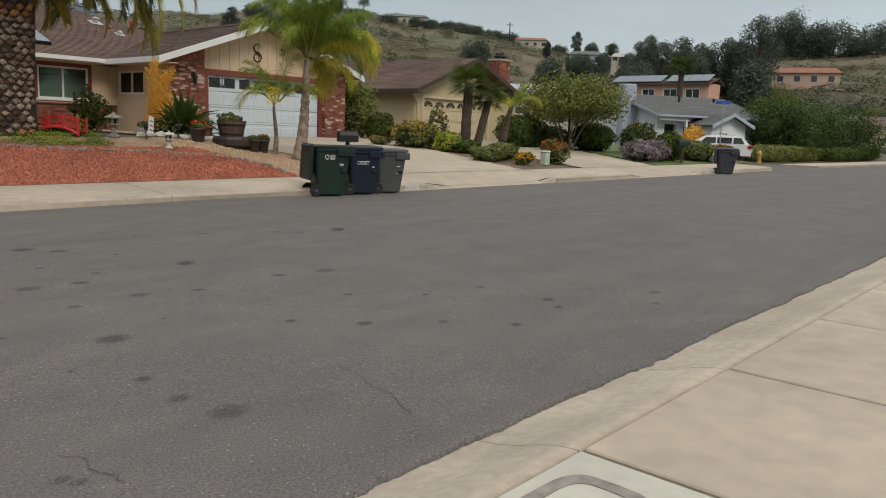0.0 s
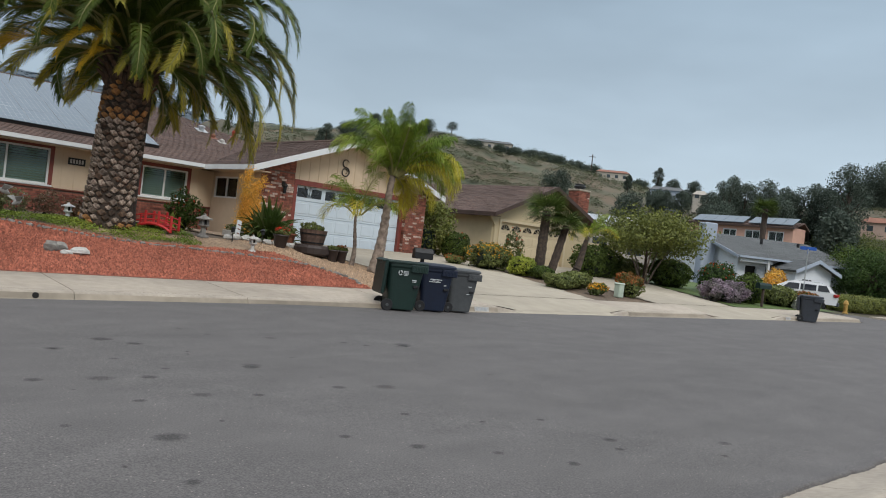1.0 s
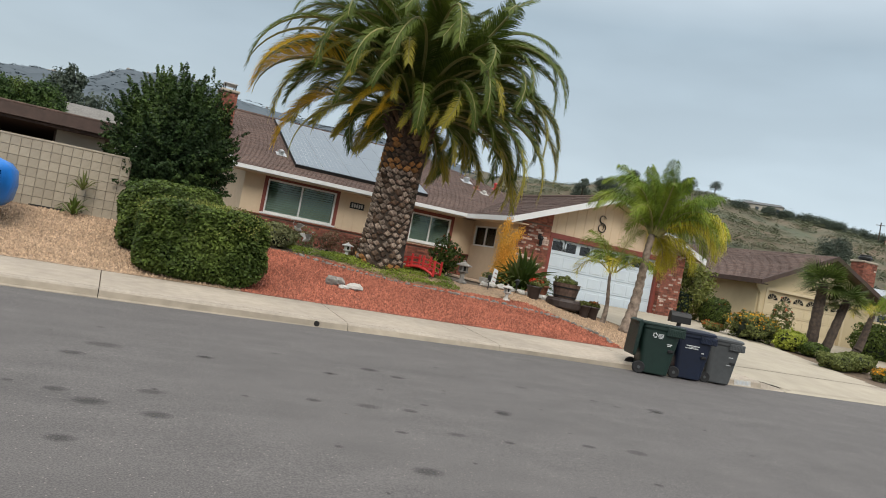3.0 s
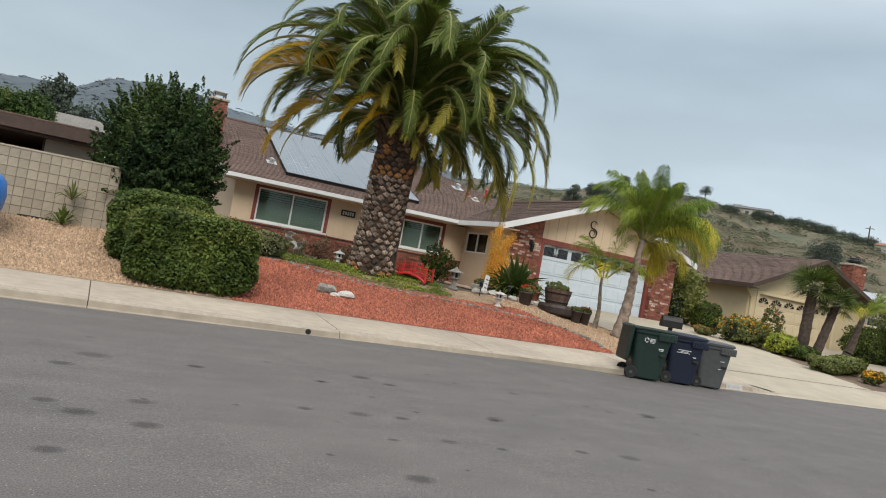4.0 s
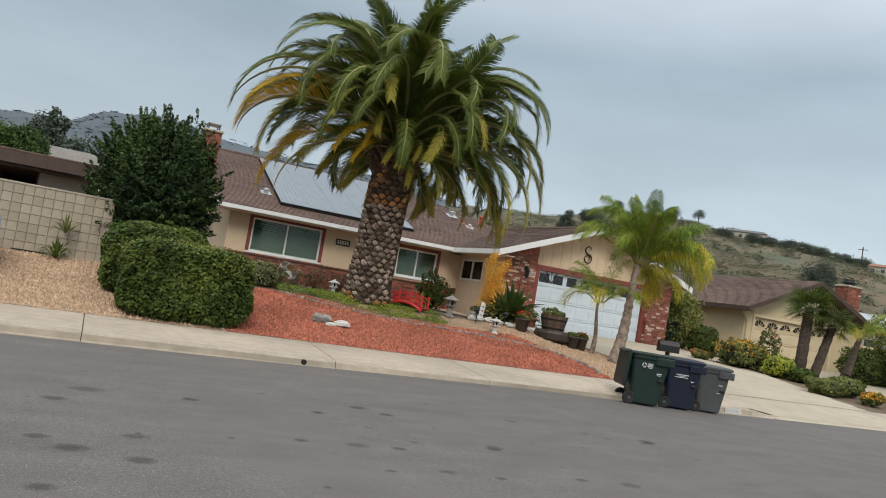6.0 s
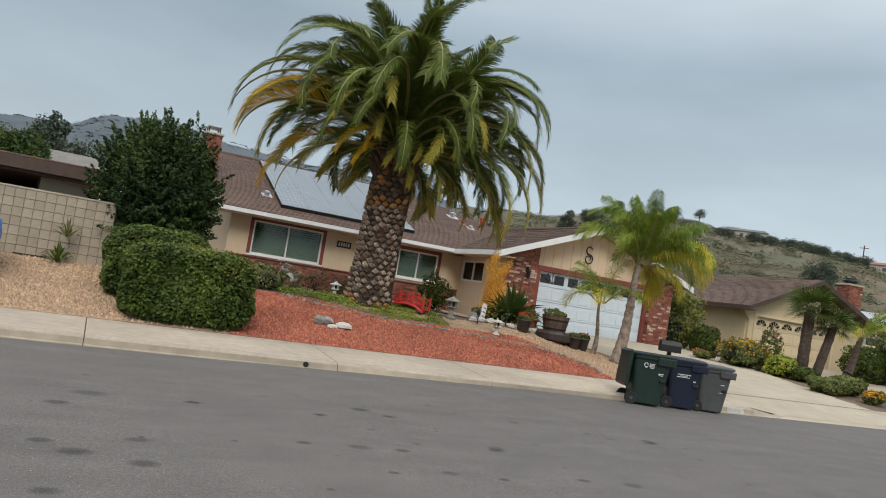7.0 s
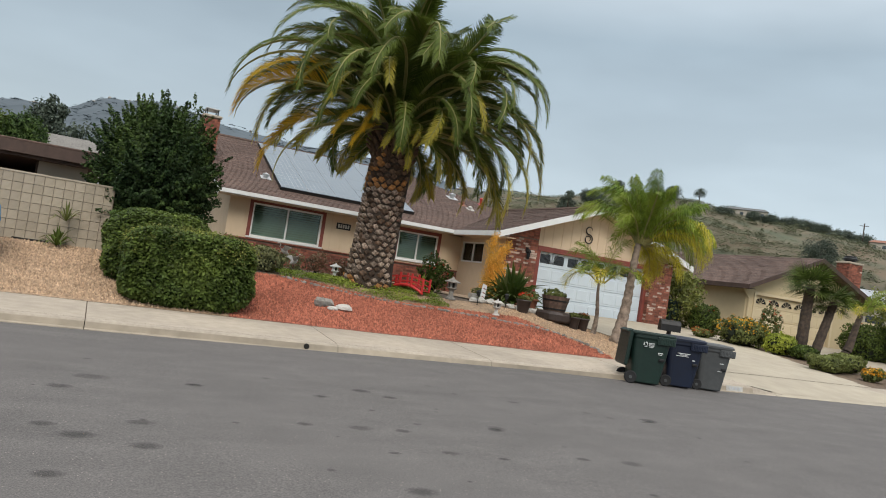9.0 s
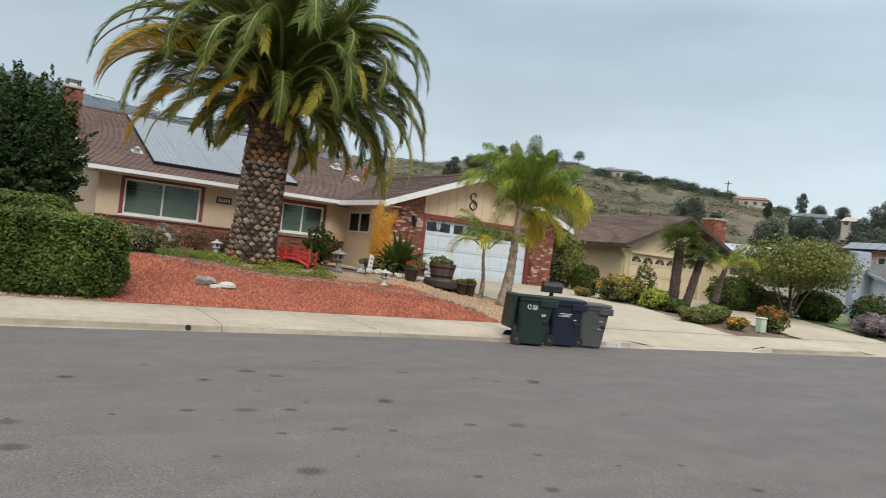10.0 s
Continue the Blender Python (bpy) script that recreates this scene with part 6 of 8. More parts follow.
scatter("red_gravel", red_area, 2.5, 11.8, 14.85, 18.5, 40000, 0.028, RED_GRAVEL, "crushed red lava gravel over the yard")
scatter("tan_gravel", lambda x, y: x < 2.75 - 0.2 * math.sin(y), -6, 3.0, 14.85, 18.5, 28000, 0.026, TAN_GRAVEL, "loose tan gravel over the sloping yard")
scatter("gold_gravel", lambda x, y: not red_area(x, y) and x < 14.3, 10, 14.4, 14.9, 19, 9000, 0.02, TAN_GRAVEL, "loose golden gravel beside the driveway")

# low ground cover round the palm
g = []
for p in rng.random((30000, 2)):
    x, y = 4.3 + 5.8 * p[0], 17.1 + 3.2 * p[1]
    if not red_area(x, y - 0.06) and y > 17.25 and y < 20.2 - 0.35 * max(0, x - 7.2) and noise.noise(Vector((x * 1.3, y * 1.3, 2))) > -0.42 and x < 8.5:
        g.append((x, y, near_ground(x, y) + 0.03 + 0.08 * random.random() + 0.07 * noise.noise(Vector((x * 2.5, y * 2.5, 0)))))
gn = directions(len(g))
gn[:, 2] = np.abs(gn[:, 2]) + 0.4
gn /= np.linalg.norm(gn, axis=1)[:, None]
tagged(new("ground_cover", quads_mesh("ground_cover", np.array(g), gn, 0.024, GRASS)), "low green ground cover round the palm's foot", "ground cover", kind="stuff")


def arched_bridge(x, y, z, turn):
    b = thing("garden_bridge", (0, 0, 0), "small red lacquered arched garden bridge", "garden bridge")
    L, W = 1.15, 0.5
    arc = lambda u: 0.16 * (1 - (2 * u / L) ** 2)
    for k in range(12):
        u = -L / 2 + L * (k + 0.5) / 12
        part("plank", Shape().block(u - 0.044, u + 0.044, -W / 2, W / 2, arc(u) + 0.05, arc(u) + 0.075, 0.006), RED_PAINT, b)
    for sy in (-1, 1):
        part("side_beam", Shape().tube([(-L / 2 + L * k / 10, sy * W / 2, arc(-L / 2 + L * k / 10) + 0.03) for k in range(11)], 0.035, 6), RED_PAINT, b)
        for h in (0.2, 0.33):
            part("rail", Shape().tube([(-L / 2 + L * k / 10, sy * W / 2, arc(-L / 2 + L * k / 10) * 0.6 + h) for k in range(11)], 0.016, 6), RED_PAINT, b)
        for k in range(4):
            u = -L / 2 + L * k / 3
            part("post", Shape().block(u - 0.03, u + 0.03, sy * W / 2 - 0.03, sy * W / 2 + 0.03, max(0, arc(u)), arc(u) * 0.6 + 0.42, 0.01), RED_PAINT, b)
    b.matrix_basis = pose(x, y, z, 0, 0, turn) @ Matrix.Diagonal((0.88, 0.88, 1.0, 1))


arched_bridge(7.78, 18.75, near_ground(7.78, 18.75) - 0.02, -48)


def stone_lantern(x, y, h, material, label, z=None):
    z = near_ground(x, y) if z is None else z
    t = thing("stone_lantern", (x, y, z), label, "garden lantern", "stone lanterns in the garden")
    m = Matrix.Translation((x, y, z)) @ Matrix.Diagonal((h, h, h, 1))
    part("foot", Shape().lathe([(0.26, 0), (0.26, 0.06), (0.15, 0.12), (0.11, 0.2), (0.11, 0.38), (0.16, 0.44), (0.25, 0.48), (0.25, 0.53)], 8, m), material, t)
    for k in range(4):
        a = math.pi / 4 + math.pi / 2 * k
        part("post", Shape().box(-0.045, 0.045, -0.045, 0.045, 0.53, 0.74, m @ Matrix.Translation((0.15 * math.cos(a), 0.15 * math.sin(a), 0))), material, t)
    # a dark box between the posts paints the shade in the lantern head
    part("light_box", Shape().box(-0.1, 0.1, -0.1, 0.1, 0.53, 0.74, m), DARK, t)
    part("roof", Shape().lathe([(0.36, 0.74), (0.37, 0.78), (0.2, 0.85), (0.08, 0.91), (0.05, 0.93), (0.07, 0.96), (0.01, 1.0)], 8, m), material, t)


stone_lantern(9.76, 17.4, 0.44, PALE_STONE, "small pale stone lantern on the red gravel")
stone_lantern(8.9, 18.45, 0.62, STONE, "grey-blue stone lantern beside the red bridge")
stone_lantern(6.15, 20.2, 0.46, WHITE, "white stone lantern behind the palm")


def pot_plant(x, y, w, h, material, leaf, label, flowers=None, z=None):
    z = near_ground(x, y) if z is None else z
    t = thing("potted_plant", (x, y, z), label, "potted plant", "pots beside the drive")
    part("pot", Shape().lathe([(w * 0.34, 0), (w * 0.36, 0.02), (w * 0.48, h * 0.85), (w * 0.53, h * 0.88), (w * 0.53, h), (w * 0.45, h), (w * 0.43, h * 0.9), (0.01, h * 0.9)], 16, Matrix.Translation((x, y, z))), material, t, "", True)
    part("plant", leaves_on((x, y, z + h * 0.85), w * 0.95, w * 0.95, w * 0.5, 380, 0.035, leaf, 2.0, 0.3), leaf, t)
    if flowers:
        tagged(part("bloom", leaves_on((x, y, z + h * 0.9), w * 1.0, w * 1.0, w * 0.6, 60, 0.035, flowers, 2.0, 0.3, upper=0.4), flowers, t), kind="stuff")


pot_plant(11.0, 18.15, 0.42, 0.36, DARK_POT, OLIVE, "dark pot of red flowers on the gravel", RED_FLOWER)
pot_plant(11.45, 18.6, 0.5, 0.36, TERRACOTTA, OLIVE, "brown clay pot beside the barrel planter")
pot_plant(12.35, 17.6, 0.34, 0.34, DARK_POT, OLIVE, "dark square pot with small plants")
pot_plant(12.75, 17.75, 0.36, 0.36, DARK_POT, OLIVE, "dark tapered pot with red-leaved succulents", RUST)


def barrel_planter(x, y):
    z = near_ground(x, y)
    t = thing("barrel_planter", (x, y, z), "weathered half-barrel planter standing on a dark tub", "planter")
    part("tub", Shape().lathe([(0.50, 0), (0.54, 0.05), (0.55, 0.2), (0.5, 0.27), (0.3, 0.28)], 18, Matrix.Translation((x + 0.05, y, z))), DARK_POT, t)
    stave = Shape()
    stave.add([(0.30, -0.055, 0), (0.30, 0.055, 0), (0.385, 0.068, 0.42), (0.385, -0.068, 0.42), (0.27, -0.05, 0), (0.27, 0.05, 0), (0.355, 0.062, 0.42), (0.355, -0.062, 0.42)], [(0, 1, 2, 3), (7, 6, 5, 4), (3, 2, 6, 7), (0, 3, 7, 4), (1, 5, 6, 2)])
    me = stave.mesh("stave", BARREL)
    for k in range(18):
        piece("stave", me, t, pose(x, y, z + 0.28, 0, 0, 20 * k))
    for h, r in ((0.06, 0.317), (0.3, 0.366)):
        part("hoop", Shape().lathe([(r, h - 0.02), (r + 0.006, h - 0.02), (r + 0.012, h + 0.02), (r, h + 0.02)], 24, Matrix.Translation((x, y, z + 0.28))), BLACK_METAL, t)
    part("soil", Shape().lathe([(0.35, 0.36), (0.01, 0.38)], 16, Matrix.Translation((x, y, z + 0.28))), SOIL, t)
    part("succulent", leaves_on((x, y, z + 0.62), 0.6, 0.6, 0.24, 420, 0.045, OLIVE, 2.0, 0.5), HEDGE, t)


barrel_planter(11.95, 18.05)
rosette("agave", (11.35, 19.4, near_ground(11.35, 19.4)), 110, 1.4, 0.11, HEDGE, "large clump of strap-leaved green plant by the brick wall", "plant", 0.35, 82, 8)
rosette("agave", (11.15, 19.6, near_ground(11.15, 19.6)), 45, 1.1, 0.1, OLIVE, "strap-leaved plant with yellowing tips", "plant", 0.35, 80, 10)
rosette("bromeliad", (9.35, 21.6, 1.15), 18, 0.6, 0.09, LIME, "yellow-green strap-leaved plant under the window", "plant", 0.5, 70, 10)

# the orange upright pencil shrub
ox, oy = 12.55, 23.0
op = thing("pencil_shrub", (ox, oy, 1.05), "bright orange upright pencil shrub beside the window", "shrub")
cs = []
for k in range(120):
    f = random.random() ** 0.8
    lobe = (-0.2, 0.19, 0.02)[k % 3]
    bx, by, bz = ox + 0.05 + lobe + random.gauss(0, 0.085) * (1.3 - f), oy + random.gauss(0, 0.15), 1.3 + (1.95, 1.8, 1.25)[k % 3] * f
    m = 80
    q = rng.random(m)
    cs.append(np.stack([bx + 0.07 * rng.normal(size=m), by + 0.07 * rng.normal(size=m), bz - 0.25 + 0.45 * q], 1))
for k in range(46):
    # lower stems sprawl forward, sparser and paler
    f, m = random.random(), 45
    bx, by, bz = ox - 0.12 - 0.45 * f + random.gauss(0, 0.1), oy - 0.3 + random.gauss(0, 0.15), 2.15 - 1.05 * f + random.gauss(0, 0.1)
    cs.append(np.stack([bx + 0.06 * rng.normal(size=m), by + 0.06 * rng.normal(size=m), bz - 0.2 + 0.4 * rng.random(m)], 1))
c = np.concatenate(cs)
nn = directions(len(c)) * np.array([1, 1, 0.25])
nn /= np.linalg.norm(nn, axis=1)[:, None]
tagged(part("stem_mass", quads_mesh("stem_mass", c, nn, 0.034, ORANGE_PLANT, 0.3), ORANGE_PLANT, op), kind="stuff")
part("stem_base", Shape().tube([(ox, oy, 1.0), (ox + 0.05, oy, 2.0)], [0.06, 0.03], 6), BROWN_BARK, op)
shrub("rose_bush", (9.9, 22.0, 1.1), 0.9, 0.85, 1.15, HEDGE, 1500, 0.055, "rose bush with a few red blooms under the window", flowers=(RED_FLOWER, 22, 0.06), ragged=0.6, core=0.3)
shrub("shrub", (4.0, 19.3), 1.0, 0.85, 0.6, SAGE, 2200, 0.04, "low grey-green shrub at the edge of the gravel", ragged=0.3, core=0.6)
shrub("shrub", (4.35, 21.5, 1.1), 0.8, 0.7, 0.62, HEDGE, 2600, 0.04, "dark green rounded shrub before the brick base")
for x, y, w, h in ((5.9, 24.5, 0.8, 0.65), (7.0, 25.3, 0.9, 0.7), (7.6, 24.2, 0.6, 0.55)):
    shrub("shrub", (x, y, 1.08), w, w * 0.8, h, DRY if x > 6.5 else SAGE, 620, 0.045, "sparse dry straggly shrub against the brick base", ragged=0.5, core=0.12, group="shrubs under the windows")
trough = thing("planter_trough", (10.7, 20.3, 1.08), "pale rectangular planter trough by the wall", "planter")
part("trough", Shape().block(10.45, 11.0, 20.2, 20.5, 1.02, 1.3, 0.02), PALE_STONE, trough)
part("plant", leaves_on((10.72, 20.35, 1.26), 0.5, 0.3, 0.22, 200, 0.04, OLIVE), OLIVE, trough)
plaque = thing("garden_sign", (11.0, 19.0, near_ground(11.0, 19.0)), "leaning faded white garden plaque", "garden sign")
pz = near_ground(10.0, 18.75)
part("board", Shape().block(-0.09, 0.09, -0.015, 0.015, 0, 0.5, 0.008, pose(10.0, 18.75, pz, -8, 16, 20)), WHITE, plaque)
for k in range(3):
    part("print", Shape().box(-0.05, 0.05, -0.019, -0.0155, 0.12 + 0.12 * k, 0.15 + 0.12 * k, pose(10.0, 18.75, pz, -8, 16, 20)), TERRACOTTA, plaque)
for x, y in ((9.6, 18.2), (10.5, 18.25)):
    l = thing("path_light", (x, y, near_ground(x, y)), "small black path light on a stake", "garden light", "path lights")
    part("stake", Shape().tube([(x, y, near_ground(x, y) - 0.02), (x, y, near_ground(x, y) + 0.3)], 0.012, 6), BLACK_METAL, l)
    part("cap", Shape().lathe([(0.05, 0.26), (0.05, 0.36), (0.08, 0.37), (0.02, 0.42)], 10, Matrix.Translation((x, y, near_ground(x, y)))), BLACK_METAL, l)
for k in range(14):
    x = 9.6 + 0.27 * k
    y = 18.45 + 0.1 * math.sin(k) - 0.02 * k
    r = thing("flagstone", (x, y, near_ground(x, y)), "pale flagstone edging a planting bed", "edging stone", "flagstone edging")
    part("block", stone((x, y, near_ground(x, y)), 0.3, 0.18, 0.17, k + 50), PALE_STONE, r)

def heron(x, y, z, turn, label, up):
    """A small cast heron on a stake, its neck curved and its wings half open."""
    t = thing("garden_heron", (x, y, z), label, "garden ornament", "herons before the brick base")
    m = pose(x, y, z, 0, 0, turn) @ Matrix.Diagonal((0.75, 0.75, 1.0, 1))
    part("stake", Shape().tube([(0, 0, -0.02), (0, 0, up)], 0.008, 5, True, m), BLACK_METAL, t)
    part("body", Shape().tube([(-0.2, 0, up - 0.02), (-0.1, 0, up + 0.03), (0.05, 0, up + 0.06), (0.14, 0, up + 0.1)], [0.015, 0.07, 0.075, 0.03], 8, True, m), PALE_STONE, t, "", True)
    part("neck", Shape().tube([(0.13, 0, up + 0.1), (0.2, 0, up + 0.18), (0.17, 0, up + 0.26), (0.22, 0, up + 0.3), (0.34, 0, up + 0.27)], [0.03, 0.02, 0.017, 0.022, 0.004], 6, True, m), PALE_STONE, t, "", True)
    for sy in (-1, 1):
        part("wing", Shape().add([(0.08, sy * 0.05, up + 0.1), (-0.06, sy * 0.06, up + 0.08), (-0.26, sy * 0.22, up + 0.2), (-0.02, sy * 0.24, up + 0.24), (0.08, sy * 0.05, up + 0.08), (-0.06, sy * 0.06, up + 0.06), (-0.26, sy * 0.22, up + 0.185), (-0.02, sy * 0.24, up + 0.225)], [(0, 1, 2, 3), (7, 6, 5, 4), (0, 4, 5, 1), (1, 5, 6, 2), (2, 6, 7, 3), (3, 7, 4, 0)], m), PALE_STONE, t)


heron(5.42, 23.4, 1.08, 160, "pale cast heron with half-open wings before the brick", 0.55)
heron(5.68, 23.0, 1.08, 20, "smaller pale heron standing among dry stems", 0.28)

# wall lamp, gable ornament, plate by the window, things on the roof
wl_ = thing("wall_lamp", (14.55, 24.3, 2.95), "black carriage lantern on the brick wall", "wall lamp")
part("bracket", Shape().tube([(14.55, 24.36, 3.12), (14.55, 24.25, 3.2), (14.55, 24.2, 3.12)], 0.015, 6).block(14.5, 14.6, 24.33, 24.37, 3.0, 3.2, 0.01), BLACK_METAL, wl_)
part("lantern", Shape().lathe([(0.03, 0), (0.06, 0.03), (0.085, 0.24), (0.1, 0.25), (0.04, 0.34), (0.01, 0.36)], 6, Matrix.Translation((14.55, 24.2, 2.78))), CAR_GLASS, wl_)
part("cage", Shape().lathe([(0.11, 0.24), (0.115, 0.26), (0.05, 0.35), (0.0, 0.37)], 6, Matrix.Translation((14.55, 24.2, 2.785))).lathe([(0.02, -0.02), (0.065, 0.0), (0.07, 0.03)], 6, Matrix.Translation((14.55, 24.2, 2.78))), BLACK_METAL, wl_)
orn = thing("wall_ornament", (17.3, 24.37, 4.1), "black wrought iron scroll ornament on the gable", "wall ornament")
scroll = []
for k in range(60):
    f = k / 59
    if f < 0.45:
        a = radians(15 + 255 * f / 0.45)
        scroll.append((17.2 + 0.14 * math.cos(a), 24.36, 4.26 + 0.145 * math.sin(a)))
    else:
        u = (f - 0.45) / 0.55
        a = radians(90 - 520 * u)
        k2 = 1 - 0.62 * max(0.0, u - 0.3) / 0.7
        scroll.append((17.2 + 0.18 * k2 * math.cos(a), 24.36, 3.94 + 0.175 * k2 * math.sin(a)))
part("scroll", Shape().tube(scroll, [0.012 + 0.014 * math.sin(math.pi * k / 59) for k in range(60)], 6), BLACK_METAL, orn)
plate = thing("address_plate", (8.6, 28.17, 2.98), "dark plate with pale digits beside the window", "address plate")
part("plate", Shape().block(8.35, 8.92, MW - 0.035, MW - 0.015, 2.86, 3.1, 0.01), BLACK_METAL, plate)
for k in range(5):
    part("digit_bar", Shape().box(8.41 + 0.095 * k, 8.475 + 0.095 * k, MW - 0.04, MW - 0.036, 2.91, 3.05), PALE_STONE, plate)
def roof_vent(x, y, material, h, r, label):
    z = EAVE + PITCH * (y - 27.5)
    t = thing("roof_vent", (x, y, z), label, "roof vent", "vents on the roof")
    part("pipe", Shape().lathe([(r, -0.05), (r, h), (r * 1.5, h), (r * 1.5, h + 0.06), (0.01, h + 0.12)], 10, Matrix.Translation((x, y, z))), material, t)
    part("flashing", Shape().add([on_roof(x - r * 2.2, y - r * 2.4, 0.03), on_roof(x + r * 2.2, y - r * 2.4, 0.03), on_roof(x + r * 2.2, y + r * 2.4, 0.03), on_roof(x - r * 2.2, y + r * 2.4, 0.03)], [(0, 1, 2, 3)]), material, t)
roof_vent(14.9, 32.38, GALV, 0.14, 0.11, "shiny metal turbine vent on the shingles")
roof_vent(15.08, 31.54, TERRACOTTA, 0.08, 0.07, "small red-brown pipe vent on the shingles")
roof_vent(15.26, 31.03, PALE_STONE, 0.06, 0.08, "low pale roof vent on the shingles")
roof_vent(16.35, 32.2, RED_PAINT, 0.24, 0.055, "red painted pipe vent on the roof")
roof_vent(5.72, 29.78, GALV, 0.1, 0.09, "pale junction box on the shingles")

# mailbox by the drive
mb = thing("mailbox", (12.83, 14.35, 0.25), "black mailbox with a rounded top on a post", "mailbox")
mz = near_ground(12.83, 14.35)
part("post", Shape().block(12.79, 12.87, 14.31, 14.39, mz - 0.05, 1.19, 0.008), BLACK_METAL, mb)
part("box", Shape().prism([(-0.13, 0), (0.13, 0), (0.13, 0.16), (0.09, 0.24), (0, 0.27), (-0.09, 0.24), (-0.13, 0.16)], -0.24, 0.24, pose(12.83, 14.35, 1.17, 0, 0, 66)), BLACK_METAL, mb)
part("flag", Shape().box(0.132, 0.14, -0.1, -0.06, 0.1, 0.28, pose(12.83, 14.35, 1.17, 0, 0, 66)), RED_TRIM, mb)

# kerb outlet and painted plates on the kerb
hole = thing("kerb_drain", (3.63, 12.85, 0.1), "round drain outlet in the kerb face", "drain")
# no hole is cut: a dark plug paints the shade in the outlet
part("bore", Shape().lathe([(0.048, -0.03), (0.048, 0.02), (0.01, 0.02)], 16, pose(3.63, 12.86, 0.09, 90, 0, 0)), DARK, hole)
for x0 in (13.35, 31.15):
    pl = thing("kerb_number", (x0, 12.86, 0.1), "white painted patch with dark digits on the kerb", "kerb number", "painted kerb numbers")
    m = pose(x0, FAR_KERB + 0.008, lean(x0) + 0.078, -15, 0, 0)
    part("patch", Shape().box(0, 0.5, -0.012, -0.008, -0.06, 0.06, m), PALE_STONE, pl)
    for k in range(4):
        part("digit_bar", Shape().box(0.07 + 0.1 * k, 0.13 + 0.1 * k, -0.014, -0.0125, -0.032, 0.032, m), GALV, pl)

# oil spots and cracks in the road
spots = [(2.67, 7.06, .2), (3.11, 7.03, .14), (4.34, 7.32, .16), (3.27, 6.24, .14), (3.76, 6.11, .1), (4.73, 6.22, .13), (5.26, 6.12, .2), (7.49, 8.52, .22), (0.63, 6.08, .2), (0.63, 6.82, .18), (0.15, 6.33, .22), (-0.1, 6.63, .16), (0.24, 8.79, .3), (-0.04, 8.17, .2), (1.29, 8.73, .16), (2.7, 8.59, .16), (2.12, 7.1, .13), (3.38, 9.15, .2), (3.41, 7.38, .08), (3.65, 8.83, .16), (0.0, 5.33, .16), (5.64, 9.16, .14),
         (5.02, 3.46, .1), (4.11, 4.27, .12), (2.23, 3.75, .12), (3.72, 4.69, .09), (5.99, 3.8, .12), (7.12, 3.28, .12), (6.65, 3.05, .07), (2.49, 5.1, .2), (2.32, 3.4, .2), (7.43, 8.41, .15), (5.91, 4.54, .08), (4.4, 7.41, .18), (4.69, 5.12, .08)]
for i, (x, y, r) in enumerate(spots):
    tagged(stain(x, y, r * 0.8, r * 0.62, OIL if i % 3 else OIL2), "dark round oil spot dried into the asphalt", "oil spot", "oil spots on the road", "structure")
for k in range(46):
    # small drips and flecks between the larger spots
    x, y, q = random.uniform(-2.5, 8.0), random.uniform(3.0, 10.0), random.uniform(0.025, 0.06)
    tagged(stain(x, y, q * random.uniform(0.8, 1.6), q, OIL if k % 2 else OIL2), "small dark drip dried into the asphalt", "oil spot", "oil drips on the road", "structure")
for path in ([(3.26, 3.59), (3.27, 3.4), (3.18, 3.25), (3.16, 3.0), (3.08, 2.86), (3.01, 2.67)], [(1.47, 3.46), (1.53, 3.36), (1.5, 3.24), (1.56, 3.1), (1.54, 3.0)]):
    s = Shape()
    path = [(p[0] + (q[0] - p[0]) * u / 5 + random.uniform(-0.014, 0.014), p[1] + (q[1] - p[1]) * u / 5) for p, q in zip(path, path[1:]) for u in range(5)]
    for i, (x, y) in enumerate(path):
        w = 0.0012 + 0.003 * random.random()
        z = lean(x) + 0.02 * math.sin(math.pi * (y - NEAR_KERB) / (FAR_KERB - NEAR_KERB)) + 0.005
        s.v += [(x - w, y, z), (x + w, y, z)]
    s.f = [(2 * i, 2 * i + 1, 2 * i + 3, 2 * i + 2) for i in range(len(path) - 1)]
    tagged(new("road_crack", s.mesh("road_crack", CRACK)), "thin crack running through the asphalt", "crack", "", "structure")

# ---- planting strips and gardens further along ----
P = "shrubs along the driveways"
tree("shrub_tree", (22.6, 25.0, 0.95), 2.6, 2.0, YELLOW_GREEN, "bright green shrub between the two garages", 4200, 0.07, 0.06, 0.15, 14, squash=1.0)
shrub("hedge", (23.1, 23.9), 1.2, 1.0, 1.1, HEDGE, 4500, 0.045, "small clipped dark green hedge with red blooms", "hedge", 3.2, (RED_FLOWER, 14, 0.06))
shrub("flower_bush", (22.3, 21.1), 1.9, 1.3, 0.95, OLIVE, 5200, 0.05, "bush covered in yellow-orange flowers", flowers=(YELLOW_FLOWER, 420, 0.045), group=P, ragged=0.35)
shrub("rose_bush", (24.0, 21.4), 0.9, 0.8, 1.5, OLIVE, 1600, 0.05, "thin rose bush with red flowers", flowers=(RED_FLOWER, 24, 0.06), group=P, ragged=0.4, core=0.4)
shrub("flower_bush", (21.2, 21.9), 0.9, 0.6, 0.35, OLIVE, 900, 0.045, "low plant with rust-red flowers", flowers=(RUST, 160, 0.04), group=P, ragged=0.4, core=0.4)
shrub("shrub", (22.95, 19.9), 1.2, 0.9, 0.75, LIME, 2200, 0.05, "lime-yellow leafy shrub at the drive edge", group=P, ragged=0.3)
shrub("shrub", (23.5, 19.3), 1.2, 0.8, 0.5, HEDGE, 2200, 0.045, "low green shrub at the drive edge", group=P)
